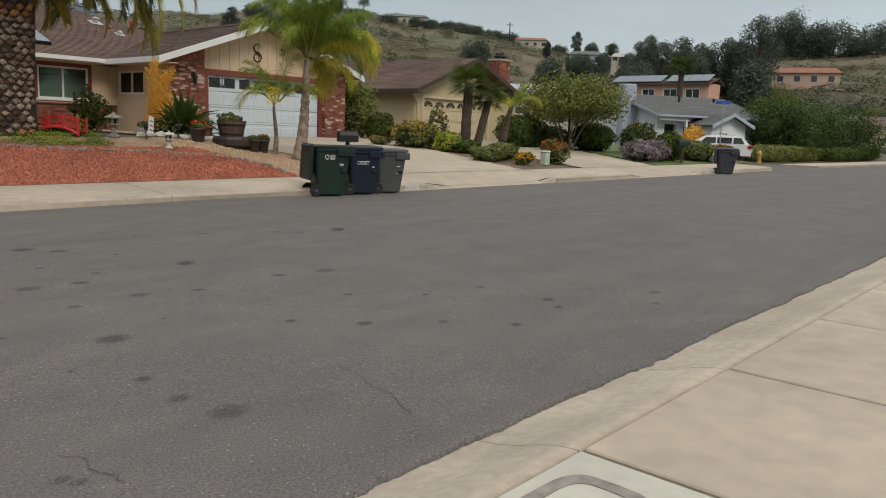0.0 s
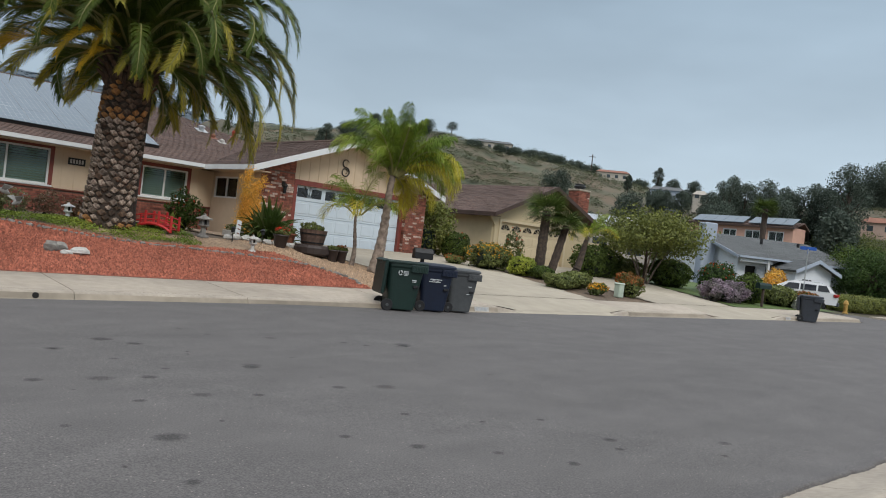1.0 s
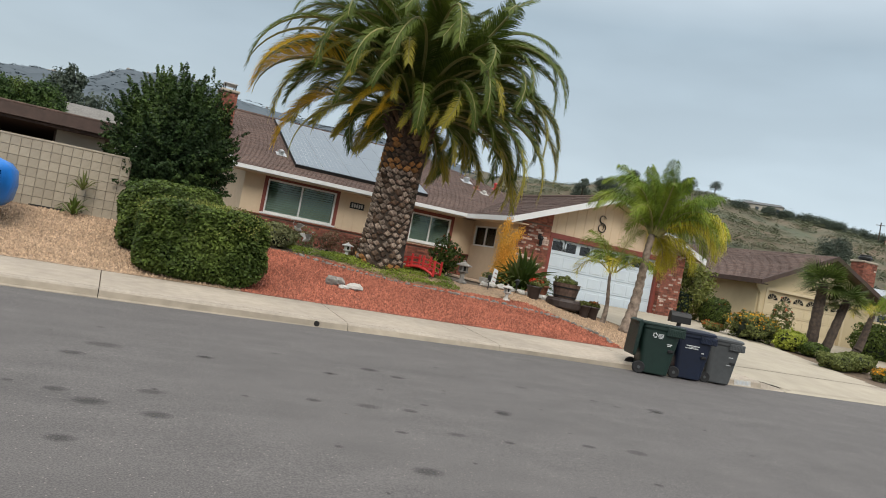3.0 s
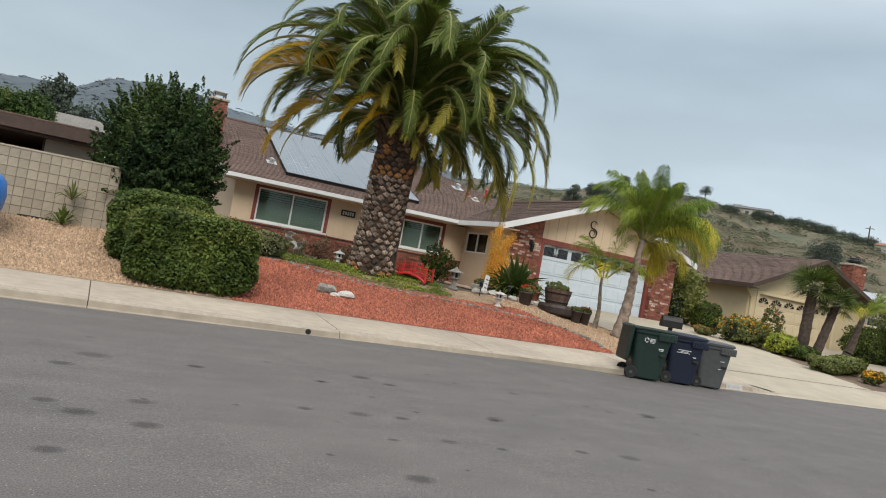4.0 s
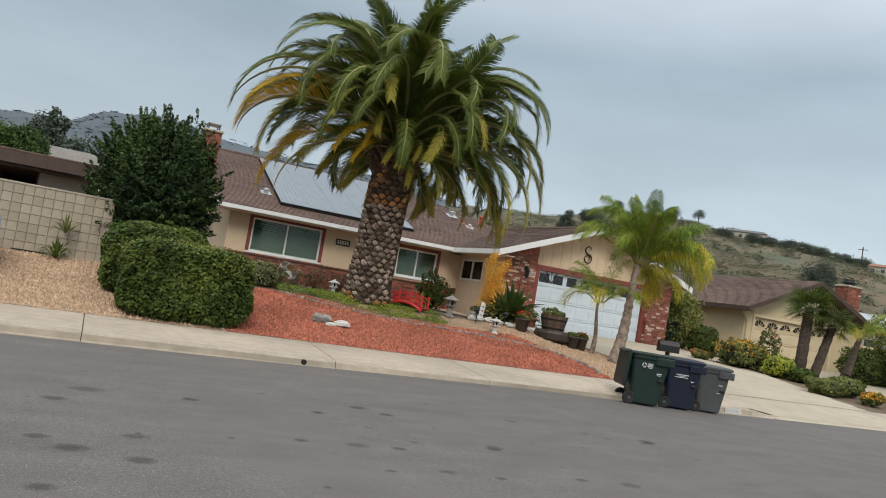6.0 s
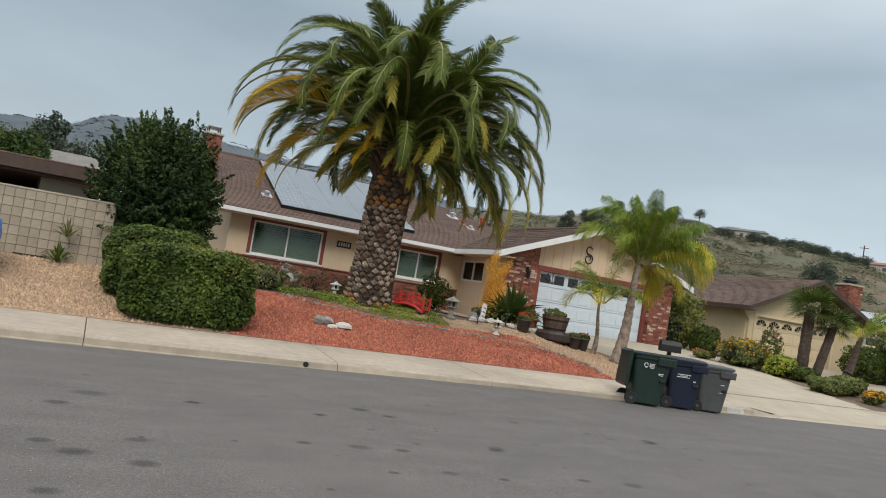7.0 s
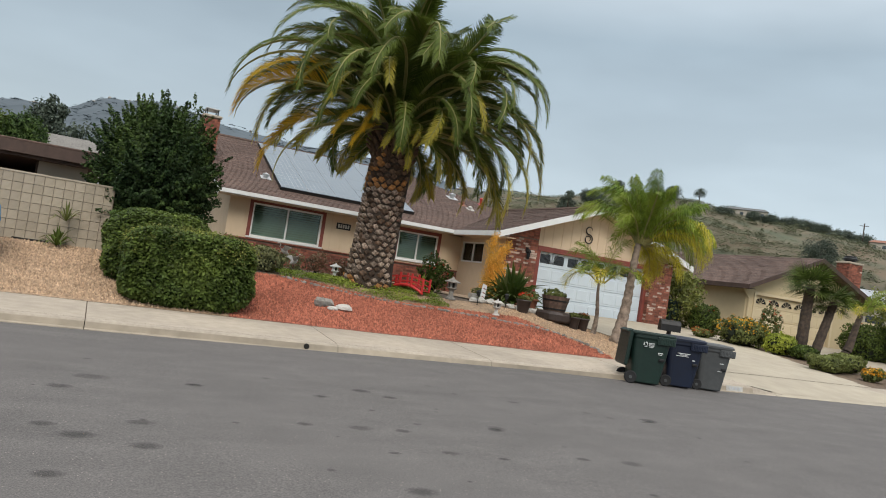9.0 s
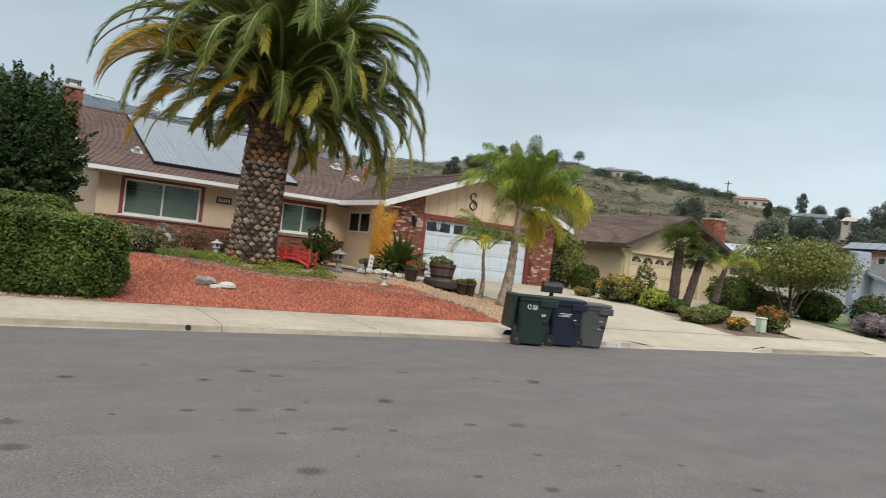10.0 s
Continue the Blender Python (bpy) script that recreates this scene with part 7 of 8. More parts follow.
fan_palm(24.38, 20.2, 0.1, 2.7, 1.15, "fan palm with a thick shaggy brown trunk", 0.2)
fan_palm(24.6, 19.8, 0.75, 2.2, 1.0, "leaning fan palm with a shaggy trunk", 0.165)
tagged(queen_palm(26.7, 20.2, 0.8, 0, 1.9, 1.3, "short feather palm with a stout brown trunk", True, 2.6, BROWN_BARK), group="fan palms in the planting strip")
shrub("shrub", (21.9, 17.0), 1.7, 0.8, 0.55, OLIVE, 3000, 0.045, "low spreading olive shrub along the drive", group=P, ragged=0.25)
shrub("shrub", (23.2, 17.4), 1.5, 0.9, 0.6, OLIVE, 3000, 0.045, "low spreading shrub with brown tips", group=P, ragged=0.25)
shrub("flower_bush", (22.75, 16.0), 0.8, 0.6, 0.4, OLIVE, 1200, 0.045, "small orange and yellow flowering plant", flowers=(YELLOW_FLOWER, 260, 0.045), group=P, ragged=0.4, core=0.4)
shrub("flower_bush", (24.75, 16.05), 1.0, 0.9, 0.85, OLIVE, 2600, 0.045, "rust-orange flowering bush beside the utility box", flowers=(RUST, 900, 0.045), group=P, ragged=0.3, core=0.6)
ub = thing("utility_box", (23.7, 15.75, near_ground(23.7, 15.75)), "pale green utility pedestal at the pavement", "utility box")
uz = near_ground(23.7, 15.75)
part("body", Shape().block(23.55, 23.85, 15.65, 15.9, uz - 0.02, uz + 0.46, 0.03), UTIL, ub)
part("lid", Shape().block(23.53, 23.87, 15.63, 15.92, uz + 0.44, uz + 0.52, 0.03), UTIL, ub)
shrub("hedge", (30.3, 21.6), 3.2, 1.2, 1.45, HEDGE, 7000, 0.055, "green clipped hedge with a few red flowers", "hedge", 2.8, (RED_FLOWER, 12, 0.07))
olive = tree("tree", (32.4, 20.3, 0.8), 3.45, 4.9, YELLOW_GREEN, "spreading olive-green garden tree with several stems", 14000, 0.07, 0.07, 0.48, 24, squash=0.5)
for k in range(5):
    a = 1.3 * k
    part("stem", Shape().tube([(32.4 + 0.12 * math.cos(a), 20.3 + 0.12 * math.sin(a), 0.7), (32.4 + 0.5 * math.cos(a), 20.3 + 0.5 * math.sin(a), 1.6), (32.4 + 1.3 * math.cos(a), 20.3 + 1.3 * math.sin(a), 3.0)], [0.06, 0.045, 0.02], 6), GREY_BARK, olive)
shrub("shrub", (34.2, 20.0), 2.4, 1.9, 1.3, HEDGE, 6500, 0.06, "large rounded green shrub on the lawn edge", group=P)
shrub("shrub", (33.0, 21.8), 2.2, 1.6, 1.0, OLIVE, 3500, 0.06, "pale green shrub behind the lawn", group=P)
shrub("shrub", (36.4, 18.6), 2.3, 1.6, 1.5, DARK_TREE, 4800, 0.06, "dark shrub with scattered red flowers", flowers=(RED_FLOWER, 60, 0.06), group=P, ragged=0.25)
shrub("flower_bush", (32.6, 16.2), 3.0, 1.4, 0.88, PURPLE, 7500, 0.05, "broad bush covered in pale purple flowers", group=P, ragged=0.3)
shrub("shrub", (34.6, 16.1), 1.3, 1.2, 1.35, HEDGE, 3200, 0.055, "upright green shrub by the lawn", group=P)
shrub("shrub", (37.4, 15.9), 2.4, 1.6, 0.95, OLIVE, 4200, 0.06, "spreading juniper near the street corner", group=P, ragged=0.25)
shrub("shrub", (38.6, 15.1), 1.5, 1.1, 0.85, OLIVE, 3000, 0.05, "orange-brown flowering shrub at the street corner", flowers=(RUST, 900, 0.05), group=P, ragged=0.3)
shrub("shrub", (36.2, 16.6), 1.6, 1.0, 0.7, LIME, 2200, 0.06, "yellow-green low spreading shrub", group=P)
mb2 = thing("mailbox", (34.1, 15.2, near_ground(34.1, 15.2)), "dark green mailbox on a post by the lawn", "mailbox")
part("post", Shape().block(34.05, 34.15, 15.15, 15.25, 0.3, 1.25, 0.01), BROWN_BARK, mb2)
part("box", Shape().prism([(-0.14, 0), (0.14, 0), (0.14, 0.16), (0.09, 0.26), (-0.09, 0.26), (-0.14, 0.16)], -0.35, 0.35, pose(34.1, 15.2, 1.25, 0, 0, 70)), BIN_GREEN, mb2)
rk = thing("rock", (38.2, 14.95, near_ground(38.2, 14.95)), "pale boulder at the street corner", "rock")
part("boulder", stone((37.6, 14.95, near_ground(37.6, 14.95)), 0.9, 0.6, 0.75, 77), PALE_STONE, rk)

# ---- the blue-grey house at the corner ----
def corner_house():
    h = thing("house", (0, 0, 0), "pale blue-grey house with grey shingle roof and stucco chimney", "house")
    part("wall", Shape().box(0.7, 0.9, 0.8, 9.2, -0.4, 2.4), PALE_BLUE, h)
    wall(h, 0.9, 8.2, 0.8, 1.0, -0.4, 2.25, [(1.25, 2.05, -0.4, 1.75), (2.6, 3.3, 0.7, 1.7)], PALE_BLUE)
    part("wall", Shape().box(0.9, 8.2, 9.0, 9.2, -0.4, 2.25), PALE_BLUE, h)
    part("wall", Shape().box(8.0, 8.2, 1.0, 9.0, -0.4, 2.25), PALE_BLUE, h)
    part("gable", Shape().add([(0.72, 0.8, 2.2), (0.72, 9.2, 2.2), (0.72, 5.0, 3.55), (0.88, 0.8, 2.2), (0.88, 9.2, 2.2), (0.88, 5.0, 3.55)], [(0, 2, 1), (3, 4, 5), (0, 3, 5, 2), (1, 2, 5, 4)]), PALE_BLUE, h)
    # the door is near-black, with the porch recess's shade put into its colour
    part("door", Shape().block(1.25, 2.05, 1.0, 1.06, -0.4, 1.75, 0.01), DARK, h)
    part("window", Shape().block(2.6, 3.3, 0.95, 0.99, 0.7, 1.7, 0.01), DARK_WIN, h)
    part("porch_post", Shape().block(2.25, 2.4, 0.1, 0.25, -0.4, 2.2, 0.01), WHITE, h)
    roof_plane(h, (0.2, 0.0, 2.28), (8.6, 0.0, 2.28), (8.6, 5.0, 3.68), (0.2, 5.0, 3.68), SHINGLE_GREY, 26)
    roof_plane(h, (0.2, 10.0, 2.28), (8.6, 10.0, 2.28), (8.6, 5.0, 3.68), (0.2, 5.0, 3.68), SHINGLE_GREY, 10)
    board((0.18, 5.0, 3.7), (0.18, 0.0, 2.3), 0.16, 0.05, BLUE_GREY, "barge_board", h)
    board((0.2, -0.02, 2.3), (8.6, -0.02, 2.3), 0.12, 0.05, BLUE_GREY, "gutter", h)
    part("porch_beam", Shape().block(0.5, 2.6, 0.15, 0.3, 1.95, 2.15, 0.01), PALE_BLUE, h)
    # the garage wing with its own small gable
    wall(h, 2.9, 5.3, -1.5, -1.3, -0.4, 1.8, [], PALE_BLUE)
    part("wall", Shape().box(2.9, 3.1, -1.3, 0.8, -0.4, 1.9), PALE_BLUE, h)
    part("gable", Shape().prism([(2.9, 1.8), (5.3, 1.8), (4.1, 2.35)], -1.5, -1.3), PALE_BLUE, h)
    roof_plane(h, (2.6, -1.9, 1.75), (2.6, 2.0, 1.75), (4.1, 2.0, 2.45), (4.1, -1.9, 2.45), SHINGLE_GREY, 12)
    roof_plane(h, (5.6, -1.9, 1.75), (5.6, 2.0, 1.75), (4.1, 2.0, 2.45), (4.1, -1.9, 2.45), SHINGLE_GREY, 12)
    board((2.6, -1.92, 1.77), (4.1, -1.92, 2.47), 0.2, 0.05, BLUE_GREY, "barge_board", h)
    board((4.1, -1.92, 2.47), (5.6, -1.92, 1.77), 0.2, 0.05, BLUE_GREY, "barge_board", h)
    for k in range(3):
        part("digit_bar", Shape().box(3.4 + 0.22 * k, 3.55 + 0.22 * k, -1.52, -1.502, 1.0, 1.3), BLACK_METAL, h)
    part("chimney", Shape().block(-0.4, 0.5, 2.9, 3.6, -0.4, 4.15, 0.05), BLUE_GREY, h, "broad blue-grey stucco chimney")
    for u, v in ((4.0, 3.4), (7.0, 3.8)):
        part("vent_pipe", Shape().tube([(u, v, 3.1), (u, v, 3.6)], 0.09, 8), BLACK_METAL, h)
    h.matrix_basis = pose(51.05, 25.0, 0.46, 0, 0, -29.7) @ Matrix.Diagonal((1.2, 1.2, 1.2, 1))


corner_house()


# ---- the pink two-storey house behind ----
pink = thing("house", (84.0, 38.0, 1.0), "two-storey pink stucco house with roof solar panels", "house")
pm = pose(79.0, 44.5, 0, 0, 0, -90)
ops = [(44.5 - 40.6, 44.5 - 39.0, 5.55, 6.85), (44.5 - 38.1, 44.5 - 36.4, 5.5, 6.85), (44.5 - 35.6, 44.5 - 33.9, 5.45, 6.85)]
wall(pink, 0, 11.5, 0, 0.25, 0.5, 7.35, ops, PINK, m=pm)
for a, b, c, d in ops:
    window(pink, a, b, c, d, 0.05, None, False, pm, 0.12)
part("wall", Shape().box(79.25, 82, 33.0, 33.25, 0.5, 7.35), PINK, pink)
part("wall", Shape().box(79.25, 82, 44.25, 44.5, 0.5, 7.35), PINK, pink)
# an added near-black backing paints the dim rooms behind the panes
part("inside", Shape().box(80.2, 80.3, 33.3, 44.2, 0.5, 7.3), DARK, pink)
roof_plane(pink, (78.7, 44.9, 7.3), (78.7, 32.8, 7.3), (81.2, 32.8, 8.0), (81.2, 44.9, 8.0), SHINGLE, 14)
roof_plane(pink, (82.6, 44.9, 7.3), (82.6, 32.8, 7.3), (81.2, 32.8, 8.0), (81.2, 44.9, 8.0), SHINGLE, 8)
board((78.68, 44.9, 7.35), (78.68, 32.8, 7.35), 0.2, 0.06, FASCIA_BROWN, "fascia", pink)
pv2 = thing("solar_array", (80, 39, 8.3), "row of tilted solar panels on the tiled roof", "solar panels")
for k in range(9):
    y0 = 44.3 - 1.2 * k - (0.5 if k > 4 else 0)
    part("solar_panel", Shape().add([(79.0, y0, 7.62), (79.0, y0 - 1.14, 7.62), (80.6, y0 - 1.14, 8.38), (80.6, y0, 8.38), (79.0, y0, 7.57), (79.0, y0 - 1.14, 7.57), (80.6, y0 - 1.14, 8.33), (80.6, y0, 8.33)], [(0, 1, 2, 3), (4, 7, 6, 5), (0, 4, 5, 1), (1, 5, 6, 2), (2, 6, 7, 3), (3, 7, 4, 0)]), PV, pv2)

# ---- parked white car on the side street ----
def parked_car(x, y, z, turn):
    """A family off-roader, nose to +y."""
    c = thing("car", (0, 0, 0), "white family off-roader parked at the street corner", "car")
    side = [(-2.4, 0.45), (-2.42, 0.95), (-2.35, 1.08), (-2.2, 1.15), (1.0, 1.12), (2.05, 1.0), (2.35, 0.8), (2.4, 0.45)]
    cab = [(-2.3, 1.1), (-1.95, 1.5), (-1.6, 1.62), (-0.8, 1.68), (-0.1, 1.68), (0.35, 1.6), (1.3, 1.08)]
    b = Shape()
    for outline, w0, w1 in ((side, 0.95, 0.95), (cab, 0.92, 0.72)):
        lo = min(p[1] for p in outline)
        hi = max(p[1] for p in outline)
        n = len(outline)
        v = []
        for s in (-1, 1):
            for u, h in outline:
                v.append((s * (w0 + (w1 - w0) * (h - lo) / (hi - lo)), u, h))
        b.add(v, [tuple(range(n)), tuple(range(2 * n - 1, n - 1, -1))] + [(i, i + n, (i + 1) % n + n, (i + 1) % n) for i in range(n)])
    part("body", b, CAR_WHITE, c)
    for s in (-1, 1):
        for a, bb in ((-2.0, -1.35), (-1.25, -0.4), (-0.32, 0.62)):
            part("side_window", Shape().add([(s * 0.93, a, 1.18), (s * 0.93, bb, 1.18), (s * 0.80, bb - (0.36 if bb > 0 else 0), 1.53), (s * 0.80, a + (0.22 if a < -1.9 else 0), 1.53)], [(0, 1, 2, 3)]), CAR_GLASS, c)
        part("tail_lamp", Shape().block(s * 0.9 - 0.12, s * 0.9 + 0.06, -2.46, -2.2, 0.92, 1.1, 0.03), TAIL, c)
        part("mirror", Shape().block(s * 1.0 - 0.1, s * 1.0 + 0.1, 0.72, 0.9, 1.12, 1.28, 0.04), CAR_WHITE, c)
        part("roof_rail", Shape().tube([(s * 0.66, -1.5, 1.68), (s * 0.66, 0.0, 1.71)], 0.02, 6), GALV, c)
        for u in (-1.45, 1.45):
            w = part("wheel", Shape().lathe([(0.22, -0.11), (0.34, -0.12), (0.37, -0.08), (0.37, 0.08), (0.34, 0.12), (0.22, 0.11)], 20, pose(s * 0.87, u, 0.37, 0, 90, 0)), RUBBER, c)
            part("rim", Shape().lathe([(0.04, -0.12), (0.22, -0.1), (0.22, 0.1), (0.04, 0.12)], 12, pose(s * 0.87, u, 0.37, 0, 90, 0)), GALV, w)
    part("rear_window", Shape().add([(-0.8, -2.27, 1.18), (0.8, -2.27, 1.18), (0.68, -2.0, 1.5), (-0.68, -2.0, 1.5)], [(0, 1, 2, 3)]), CAR_GLASS, c)
    part("bumper", Shape().block(-0.93, 0.93, -2.5, -2.3, 0.38, 0.62, 0.05), BIN_DARK, c)
    part("plate_bar", Shape().block(-0.26, 0.26, -2.45, -2.425, 0.74, 0.86, 0.004), PALE_STONE, c)
    c.matrix_basis = pose(x, y, z, 0, 0, turn) @ Matrix.Diagonal((0.94, 0.94, 0.94, 1))
    return c


parked_car(44.7, 18.2, 0.27, 18)
hy = thing("fire_hydrant", (46.6, 16.0, 0.3), "weathered yellow fire hydrant at the corner", "fire hydrant")
part("barrel", Shape().lathe([(0.16, 0), (0.16, 0.06), (0.11, 0.08), (0.11, 0.5), (0.15, 0.52), (0.15, 0.58), (0.1, 0.7), (0.03, 0.78)], 12, Matrix.Translation((46.6, 16.0, 0.28))), HYDRANT, hy)
part("outlet", Shape().tube([(46.4, 15.9, 0.68), (46.8, 16.1, 0.68)], 0.07, 8), HYDRANT, hy)
ss = thing("street_sign", (42.0, 16.6, 0.4), "blue street name signs on a metal pole", "street sign")
part("pole", Shape().tube([(42.0, 16.6, 0.2), (42.0, 16.6, 3.55)], 0.03, 8), GALV, ss)
part("blade", Shape().block(-0.4, 0.4, -0.01, 0.01, 3.5, 3.68, 0.004, pose(42.0, 16.6, 0, 0, 0, -60)), SIGN_BLUE, ss)
part("blade", Shape().block(-0.38, 0.38, -0.01, 0.01, 3.3, 3.47, 0.004, pose(42.0, 16.6, 0, 0, 0, 20)), SIGN_BLUE, ss)
shrub("pencil_shrub", (46.0, 19.9, 0.9), 1.7, 1.0, 1.5, ORANGE_PLANT, 2200, 0.07, "orange-tipped shrub before the blue-grey house", group="", ragged=0.35, core=0.4)

# far-side corner: low hedge, spiky trees, kerb
structure("pavement_corner", Shape().box(47.5, 90, 12.9, 15.0, 0.0, 0.28), KERB, "pale kerb and pavement beyond the side street", "pavement")
shrub("hedge", (55.0, 17.4, 0.3), 13.0, 2.0, 1.0, YELLOW_GREEN, 26000, 0.055, "long low green hedge along the far corner", "hedge", 4.0)
shrub("hedge", (70.0, 17.0, 0.3), 16.0, 2.0, 1.0, HEDGE, 16000, 0.07, "long dark hedge further along the street", "hedge", 4.0)
for x, y, z, hh, w, lab in ((58.6, 18.6, 0.5, 3.9, 4.4, "spiky-leaved dark green tree at the corner"), (61.3, 20.3, 0.5, 4.3, 5.0, "dense dark green garden tree"), (64.5, 19.0, 0.5, 3.8, 5.4, "broad dark green tree over the hedge"), (74.0, 18.6, 0.5, 3.7, 6.4, "low spreading dark tree beside the street")):
    tree("tree", (x, y, z), hh, w, (DARK_TREE, HEDGE, DARK_TREE, HEDGE)[int(x) % 4], lab, 15000, 0.075, 0.2, 0.22, 20, group="corner trees", squash=0.8)
tree("conifer", (84.6, 31.0, 1.2), 8.9, 3.8, FAR_LEAF, "tall narrow dark conifer behind the houses", 4200, 0.2, 0.2, 0.1, 22, squash=1.5)
tp = fan_palm(68.4, 31.3, 0.1, 7.0, 1.5, "tall fan palm in front of the pink house", 0.28)
tagged(tp, group="far palms")


# ---- woods, brush and houses on the slopes ----
def far_tree(x, y, hh, w, i, bare=0.25, mat_=None, leaves=8000):
    z = land(x, y) - 0.5
    tree("far_tree", (x, y, z), hh, w, mat_ or FAR_LEAF, "dark grey-green tree on the hillside" if i % 2 else "tall dark eucalyptus on the slope", leaves, 0.014 * w + 0.07, 0.03 * hh, bare, 14, group="trees on the slope", squash=0.95)


groves = [(220.5, 137.8, 35.4, 4.0), (215.4, 145.7, 31.7, 3.2), (223.2, 133.6, 31.2, 6.0), (226.3, 128.2, 31.6, 5.5), (160.4, 81.9, 24.9, 7), (166.3, 81.2, 23.9, 7), (159.1, 73.2, 23.6, 9), (165.4, 71.3, 21.8, 8), (167.2, 67.0, 23.9, 8), (177.7, 67.4, 24.2, 8), (160.2, 57.2, 27.6, 11), (166.5, 54.3, 27.4, 10), (167.4, 90.0, 21.6, 6), (169.0, 45.7, 24.0, 12.5), (175.8, 39.1, 24.5, 11), (143.5, 44.0, 15.5, 8), (131.8, 47.6, 13.7, 6.5), (120.5, 89.4, 11.0, 4), (155.0, 126.5, 24.2, 8), (141.2, 94.8, 17.4, 8), (182, 62, 25.5, 10), (172, 75, 23.5, 9), (150, 66, 18, 8), (138, 72, 16, 7), (128, 66, 13, 7), (118, 52, 10.5, 7), (120, 42, 11, 8), (150, 36, 17, 8), (112, 62, 9, 6), (172, 50, 25, 10), (176, 56, 26, 9), (165, 63, 22.5, 8), (205, 105, 27.5, 7), (190, 96, 25, 7), (187, 117, 23.2, 6), (189, 110, 23.8, 5), (183, 112, 22.6, 7), (192, 121.5, 24.2, 3.5)]
for i, (x, y, top, w) in enumerate(groves):
    if math.degrees(math.atan2(x, y)) > 70.6:
        # these stand far up the slope
        k = 300 / math.hypot(x, y)
        x, y, top, w = x * k, y * k, top * k, w * k
    far_tree(x, y, max(4.0, top - land(x, y) + 0.5), w * (0.72 if w > 8 else 0.9), i)
for i, (x, y, top, w) in enumerate([(209.0, 242.3, 52.6, 6.0), (216.4, 235.8, 53.0, 4.5), (93.2, 142.2, 24.7, 6.0), (235.5, 216.7, 43.5, 7.5), (240.3, 211.4, 42.7, 9), (244, 207, 41.7, 9), (248.1, 203.5, 40.8, 9), (255.8, 192.4, 38.3, 8), (97, 150, 24.5, 5), (252, 198, 40, 8), (262, 184, 37.5, 8), (268, 176, 36.5, 7), (232, 220, 45, 6), (203, 208, 38.5, 6), (208, 199, 38.5, 7), (213, 196, 39, 6), (222, 190, 38.5, 7), (150, 214, 41.5, 6), (166, 222, 45, 6), (178, 214, 45, 5), (190, 222, 48, 6), (225, 226, 47.5, 5)]):
    high = max(3.0, top - land(x, y) + 0.5)
    if i < 2:
        far_tree(x, y, high, w, i, 0.5, leaves=2200)
    else:
        far_tree(x, y, high * (1.0, 0.6, 1.12, 0.8)[i % 4], w * (0.8, 1.25, 0.7, 1.0)[i % 4], i, 0.3)
# rounder, greener trees and tall bushes part way up the slope
for i in range(54):
    az, rr = radians(62 + 18.5 * ((i * 0.618) % 1.0)), 112 + 110 * ((i * 0.3819) % 1.0)
    if abs(math.degrees(az) - 74.0) < 1.9 and rr < 185:
        continue
    x, y = rr * math.sin(az), rr * math.cos(az)
    tree("far_tree", (x, y, land(x, y) - 0.4), random.uniform(2.6, 5.2), random.uniform(4.0, 7.5), (OLIVE, HEDGE, FAR_LEAF)[i % 3], "rounded green bush tree on the slope", 2600, 0.16, 0.12, 0.12, 11, group="bush trees on the slope", squash=0.8)
for x, y, top, w in ((-7.1, 119.8, 19.5, 3.6), (-9.3, 124.7, 18.6, 4.6)):
    zz = land(x, y)
    tree("cypress", (x, y, zz - 0.3), top - zz + 0.3, w, FAR_LEAF, "tall dark cypress beyond the block wall", 6000, 0.26, 0.25, 0.06, 20, squash=1.7, group="cypresses")
tree("far_tree", (-3.6, 109.9, land(-3.6, 110)), max(5.0, 15.2 - land(-3.6, 110)), 7.0, FAR_LEAF, "round dark tree beyond the block wall", 2200, 0.28, 0.3, 0.2, 14)
lp = thing("palm_grove", (-5.1, 49.7, 1.0), "bushy green palms behind the low house", "palm trees")
for k in range(3):
    x, y = -6.9 + 1.3 * k, 50 + random.uniform(-1.5, 1.5)
    part("trunk", Shape().tube([(x, y, 1.0), (x, y, 5.4)], [0.2, 0.14], 7), BROWN_BARK, lp)
    part("crown", leaves_on((x, y, 4.9), 2.3, 2.3, 2.2, 5000, 0.09, HEDGE if k % 2 else DARK_TREE, 2.0, 0.35), HEDGE, lp)


def far_house(x, y, w, d, h, turn, wall_mat, roof_mat, label, storeys=1, base=None, deep=2.2):
    """A small house on the slope: body, pitched roof, and a row of windows on each storey."""
    z = (land(x, y) if base is None else base) - 1.0
    t = thing("house", (0, 0, 0), label, "house", "houses on the slope")
    part("wall", Shape().box(-w / 2, w / 2, -d / 2, d / 2, -deep, h + 1.0), wall_mat, t)
    part("roof", Shape().add([(-w / 2 - 0.4, -d / 2 - 0.4, h + 0.95), (w / 2 + 0.4, -d / 2 - 0.4, h + 0.95), (w / 2 + 0.4, d / 2 + 0.4, h + 0.95), (-w / 2 - 0.4, d / 2 + 0.4, h + 0.95), (-w / 2 + 1, 0, h + 2.3), (w / 2 - 1, 0, h + 2.3)], [(0, 1, 5, 4), (2, 3, 4, 5), (0, 4, 3), (1, 2, 5), (3, 2, 1, 0)]), roof_mat, t)
    n = max(2, int(w / 3))
    for s in range(storeys):
        for k in range(n):
            u = -w / 2 + w * (k + 0.5) / n
            part("window", Shape().block(u - 0.6, u + 0.6, -d / 2 - 0.05, -d / 2 + 0.05, 1.9 + 2.8 * s, 3.1 + 2.8 * s, 0.02), DARK_WIN, t)
    t.matrix_basis = pose(x, y, z, 0, 0, turn)


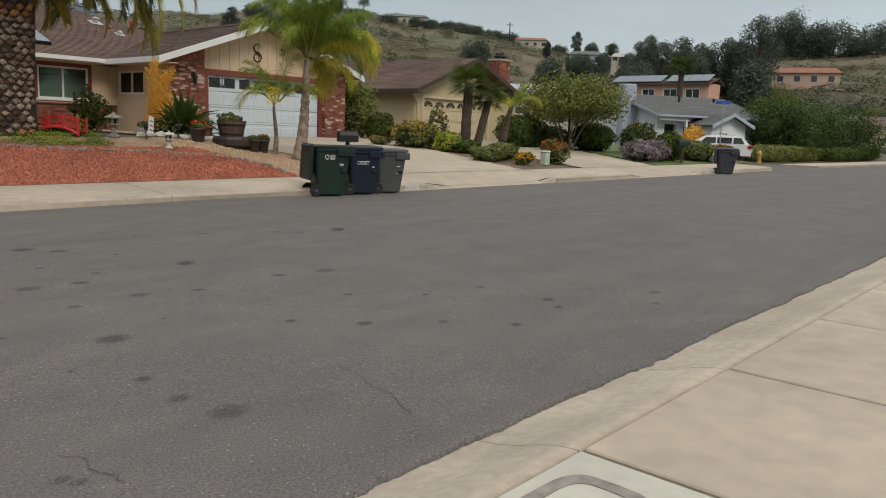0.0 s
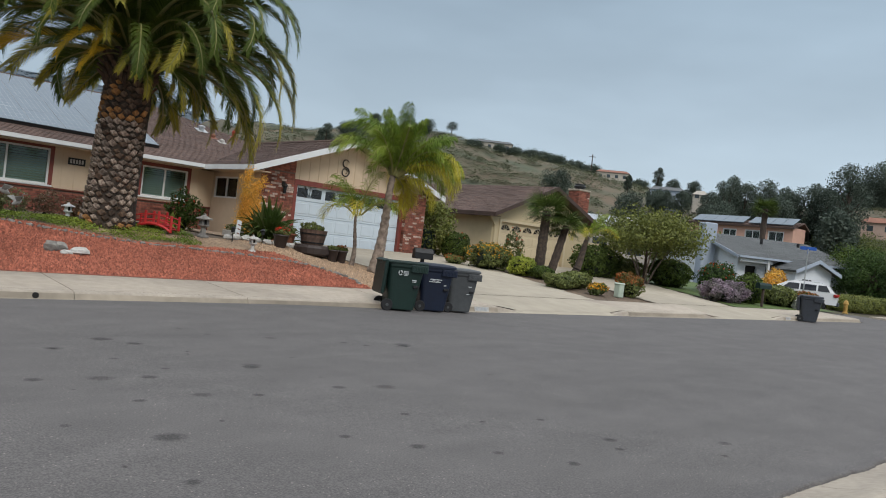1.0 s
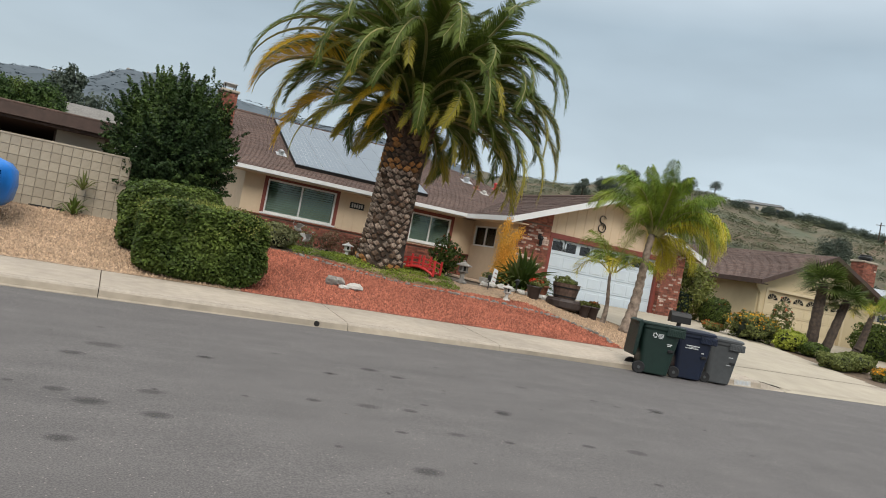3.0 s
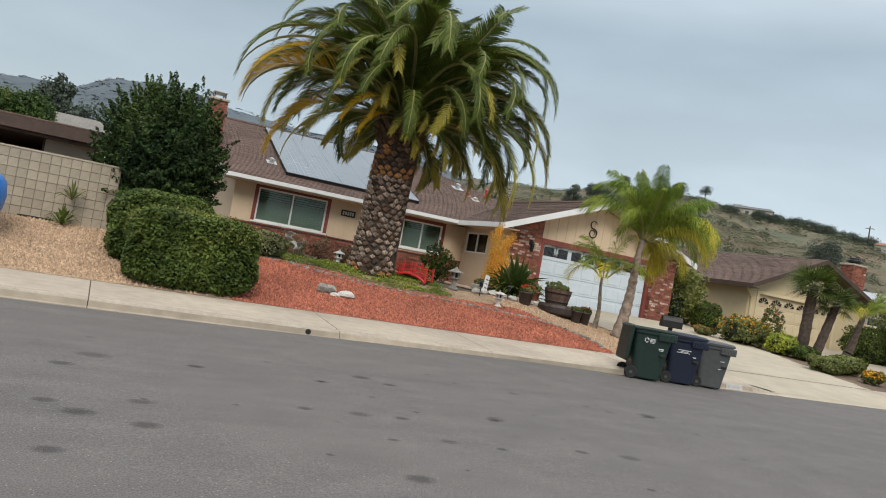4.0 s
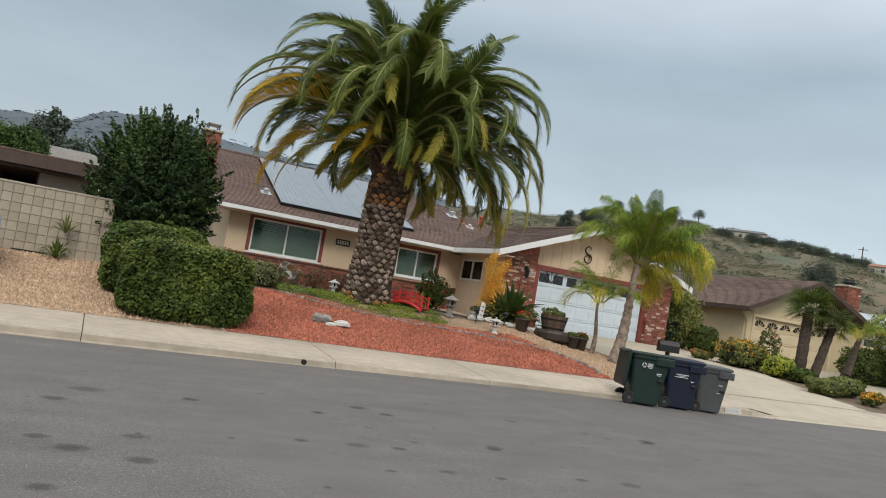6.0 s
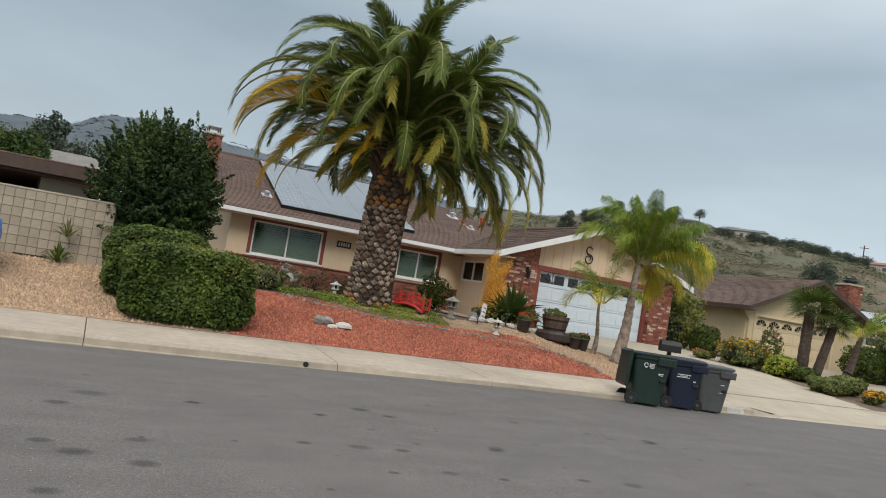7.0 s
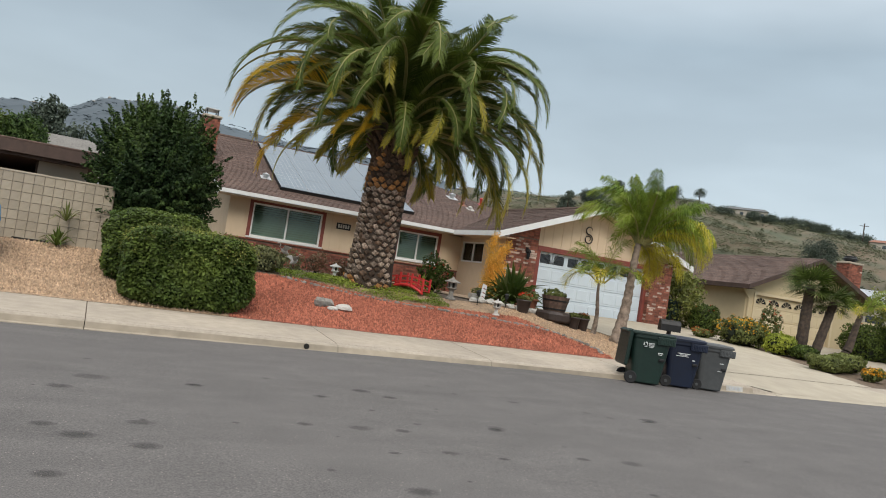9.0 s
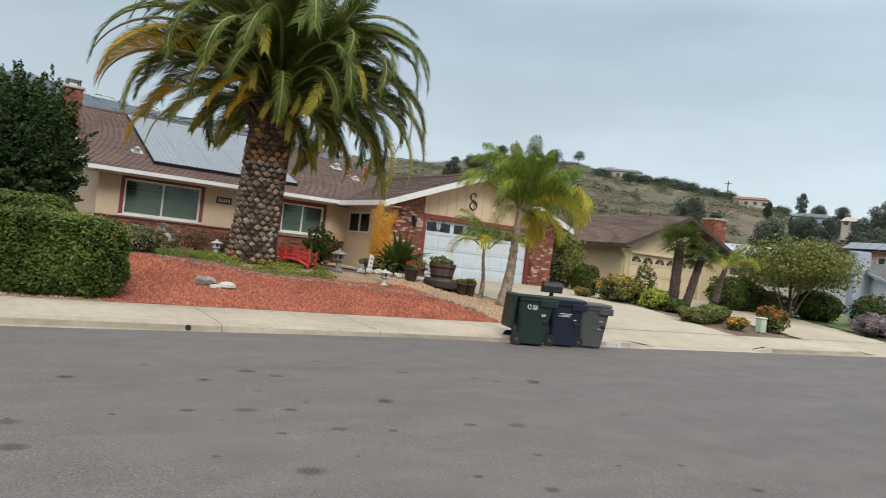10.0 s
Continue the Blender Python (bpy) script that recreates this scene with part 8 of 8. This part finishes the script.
far_house(215.0, 209.0, 14, 8, 3.0, -45, HOUSE_PALE, SHINGLE_GREY, "pale house with a long veranda on the hill", 1)
far_house(246.0, 174.0, 12, 9, 3.0, -54, HOUSE_PALE, ROOF_TILE, "pale house with red tile roof on the ridge", 1, base=33.0)
far_house(196.5, 119.5, 9.5, 8, 2.9, -58, BLUE_GREY, SHINGLE_GREY, "blue-grey house on the slope among trees", 1, base=21.2)
far_house(203.0, 112.5, 4, 5, 2.0, -58, HOUSE_PALE, HOUSE_PALE, "pale cream house among the trees", 1, base=22.0)
HR = next(q for q in range(130, 320, 2) if land(q * 0.9583, q * 0.2857) > 1.6 + 0.064 * q)
far_house(HR * 0.9583, HR * 0.2857, 0.071 * HR, 6, 0.012 * HR + 0.5, -75, SALMON, ROOF_TILE, "salmon pink hillside house with a flat front", 1, deep=1.5)
far_house(292.0, 56.0, 12, 8, 3.0, -78, HOUSE_PALE, SHINGLE_GREY, "pale house near the tree line", 1, deep=2.0)
far_house(112.0, 25.5, 9, 9, 3.0, -78, STUCCO, SHINGLE, "tan house further down the street", 1, base=1.0)
far_house(128.0, 24.5, 9, 9, 3.2, -78, PINK, ROOF_TILE, "salmon house down the street", 1, base=1.5)
far_house(57.5, 41.5, 9, 8, 3.0, -50, HOUSE_PALE, PV_FRAME, "house with a pale flat roof behind the cream house", 1, base=1.6)
far_house(-2.6, 62.0, 5.6, 6, 4.95, 0, HOUSE_PALE, STONE, "house with a pale grey roof beyond the block wall", 1, base=1.4)
far_house(1.2, 47.0, 5.0, 5, 2.6, 0, HOUSE_PALE, WHITE, "pale shed behind the dark shrub", 1, base=1.2)
# pole on the ridge
pole = thing("utility_pole", (236, 176, 34), "thin utility pole on the ridge", "utility pole")
part("mast", Shape().tube([(276.9 * 0.86, 207.5 * 0.86, 36), (276.9 * 0.86, 207.5 * 0.86, 42.2)], 0.2, 6), BROWN_BARK, pole)
part("crossarm", Shape().box(-1.4, 1.4, -0.1, 0.1, 0, 0.2, pose(276.9 * 0.86, 207.5 * 0.86, 41.2, 0, 0, -53)), BROWN_BARK, pole)

# chaparral over the slopes: too many to count
cs, ns, sz = [], [], []
for k in range(11500):
    az = random.uniform(26, 84)
    r = random.uniform(95, 345) ** 1.0
    x, y = r * math.sin(radians(az)), r * math.cos(radians(az))
    dens = noise.noise(Vector((x * 0.022, y * 0.022, 1))) + 0.5 * noise.noise(Vector((x * 0.07, y * 0.07, 4)))
    if dens < -0.1 and random.random() < 0.85:
        continue
    z = land(x, y)
    w = random.uniform(0.8, 2.2) * (1.8 if random.random() < 0.1 else 1)
    m = 36
    u = directions(m)
    u[:, 2] = np.abs(u[:, 2])
    cs.append(np.array([x, y, z]) + u * (0.6 + 0.5 * rng.random((m, 1))) * np.array([w, w, w * 0.6]))
    ns.append(u * 0.4 + rng.normal(size=(m, 3)) * 0.3 + np.array([0, 0, 1.3]))
    sz.append(w * 0.15 * (0.6 + 0.8 * rng.random(m)))
nn = np.concatenate(ns)
nn /= np.linalg.norm(nn, axis=1)[:, None]
tagged(new("hillside_brush", quads_mesh("hillside_brush", np.concatenate(cs), nn, np.concatenate(sz), BRUSH)), "grey-green chaparral brush scattered over the hillside", "brush", kind="stuff")
cs, ns, sz = [], [], []
for k in range(1900):
    az = random.uniform(-12, 30)
    crest = hill_far(az)
    r = crest * random.uniform(0.36, 1.0)
    x, y = r * math.sin(radians(az)), r * math.cos(radians(az))
    z = land(x, y)
    w = random.uniform(1.5, 5) * (crest / 1430)
    m = 24
    u = directions(m)
    u[:, 2] = np.abs(u[:, 2]) * 0.3
    cs.append(np.array([x, y, z]) + u * (0.6 + 0.5 * rng.random((m, 1))) * np.array([w, w, w * 0.6]))
    ns.append(u * 0.4 + rng.normal(size=(m, 3)) * 0.3 + np.array([0, 0, 1.3]))
    sz.append(w * 0.3 * (0.6 + 0.8 * rng.random(m)))
nn = np.concatenate(ns)
nn /= np.linalg.norm(nn, axis=1)[:, None]
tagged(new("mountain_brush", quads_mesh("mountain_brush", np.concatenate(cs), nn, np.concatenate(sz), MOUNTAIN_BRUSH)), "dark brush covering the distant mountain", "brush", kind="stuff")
rocks = Shape()
for k in range(22):
    az = random.uniform(-9, 14)
    r = hill_far(az) * random.uniform(0.75, 1.0)
    x, y = r * math.sin(radians(az)), r * math.cos(radians(az))
    q = stone((x, y, land(x, y)), random.uniform(3, 9), random.uniform(3, 8), random.uniform(2, 5), k)
    rocks.add(q.v, q.f)
tagged(new("mountain_rocks", rocks.mesh("mountain_rocks", STONE)), "pale granite outcrops on the distant mountain", "rock outcrop", kind="stuff")
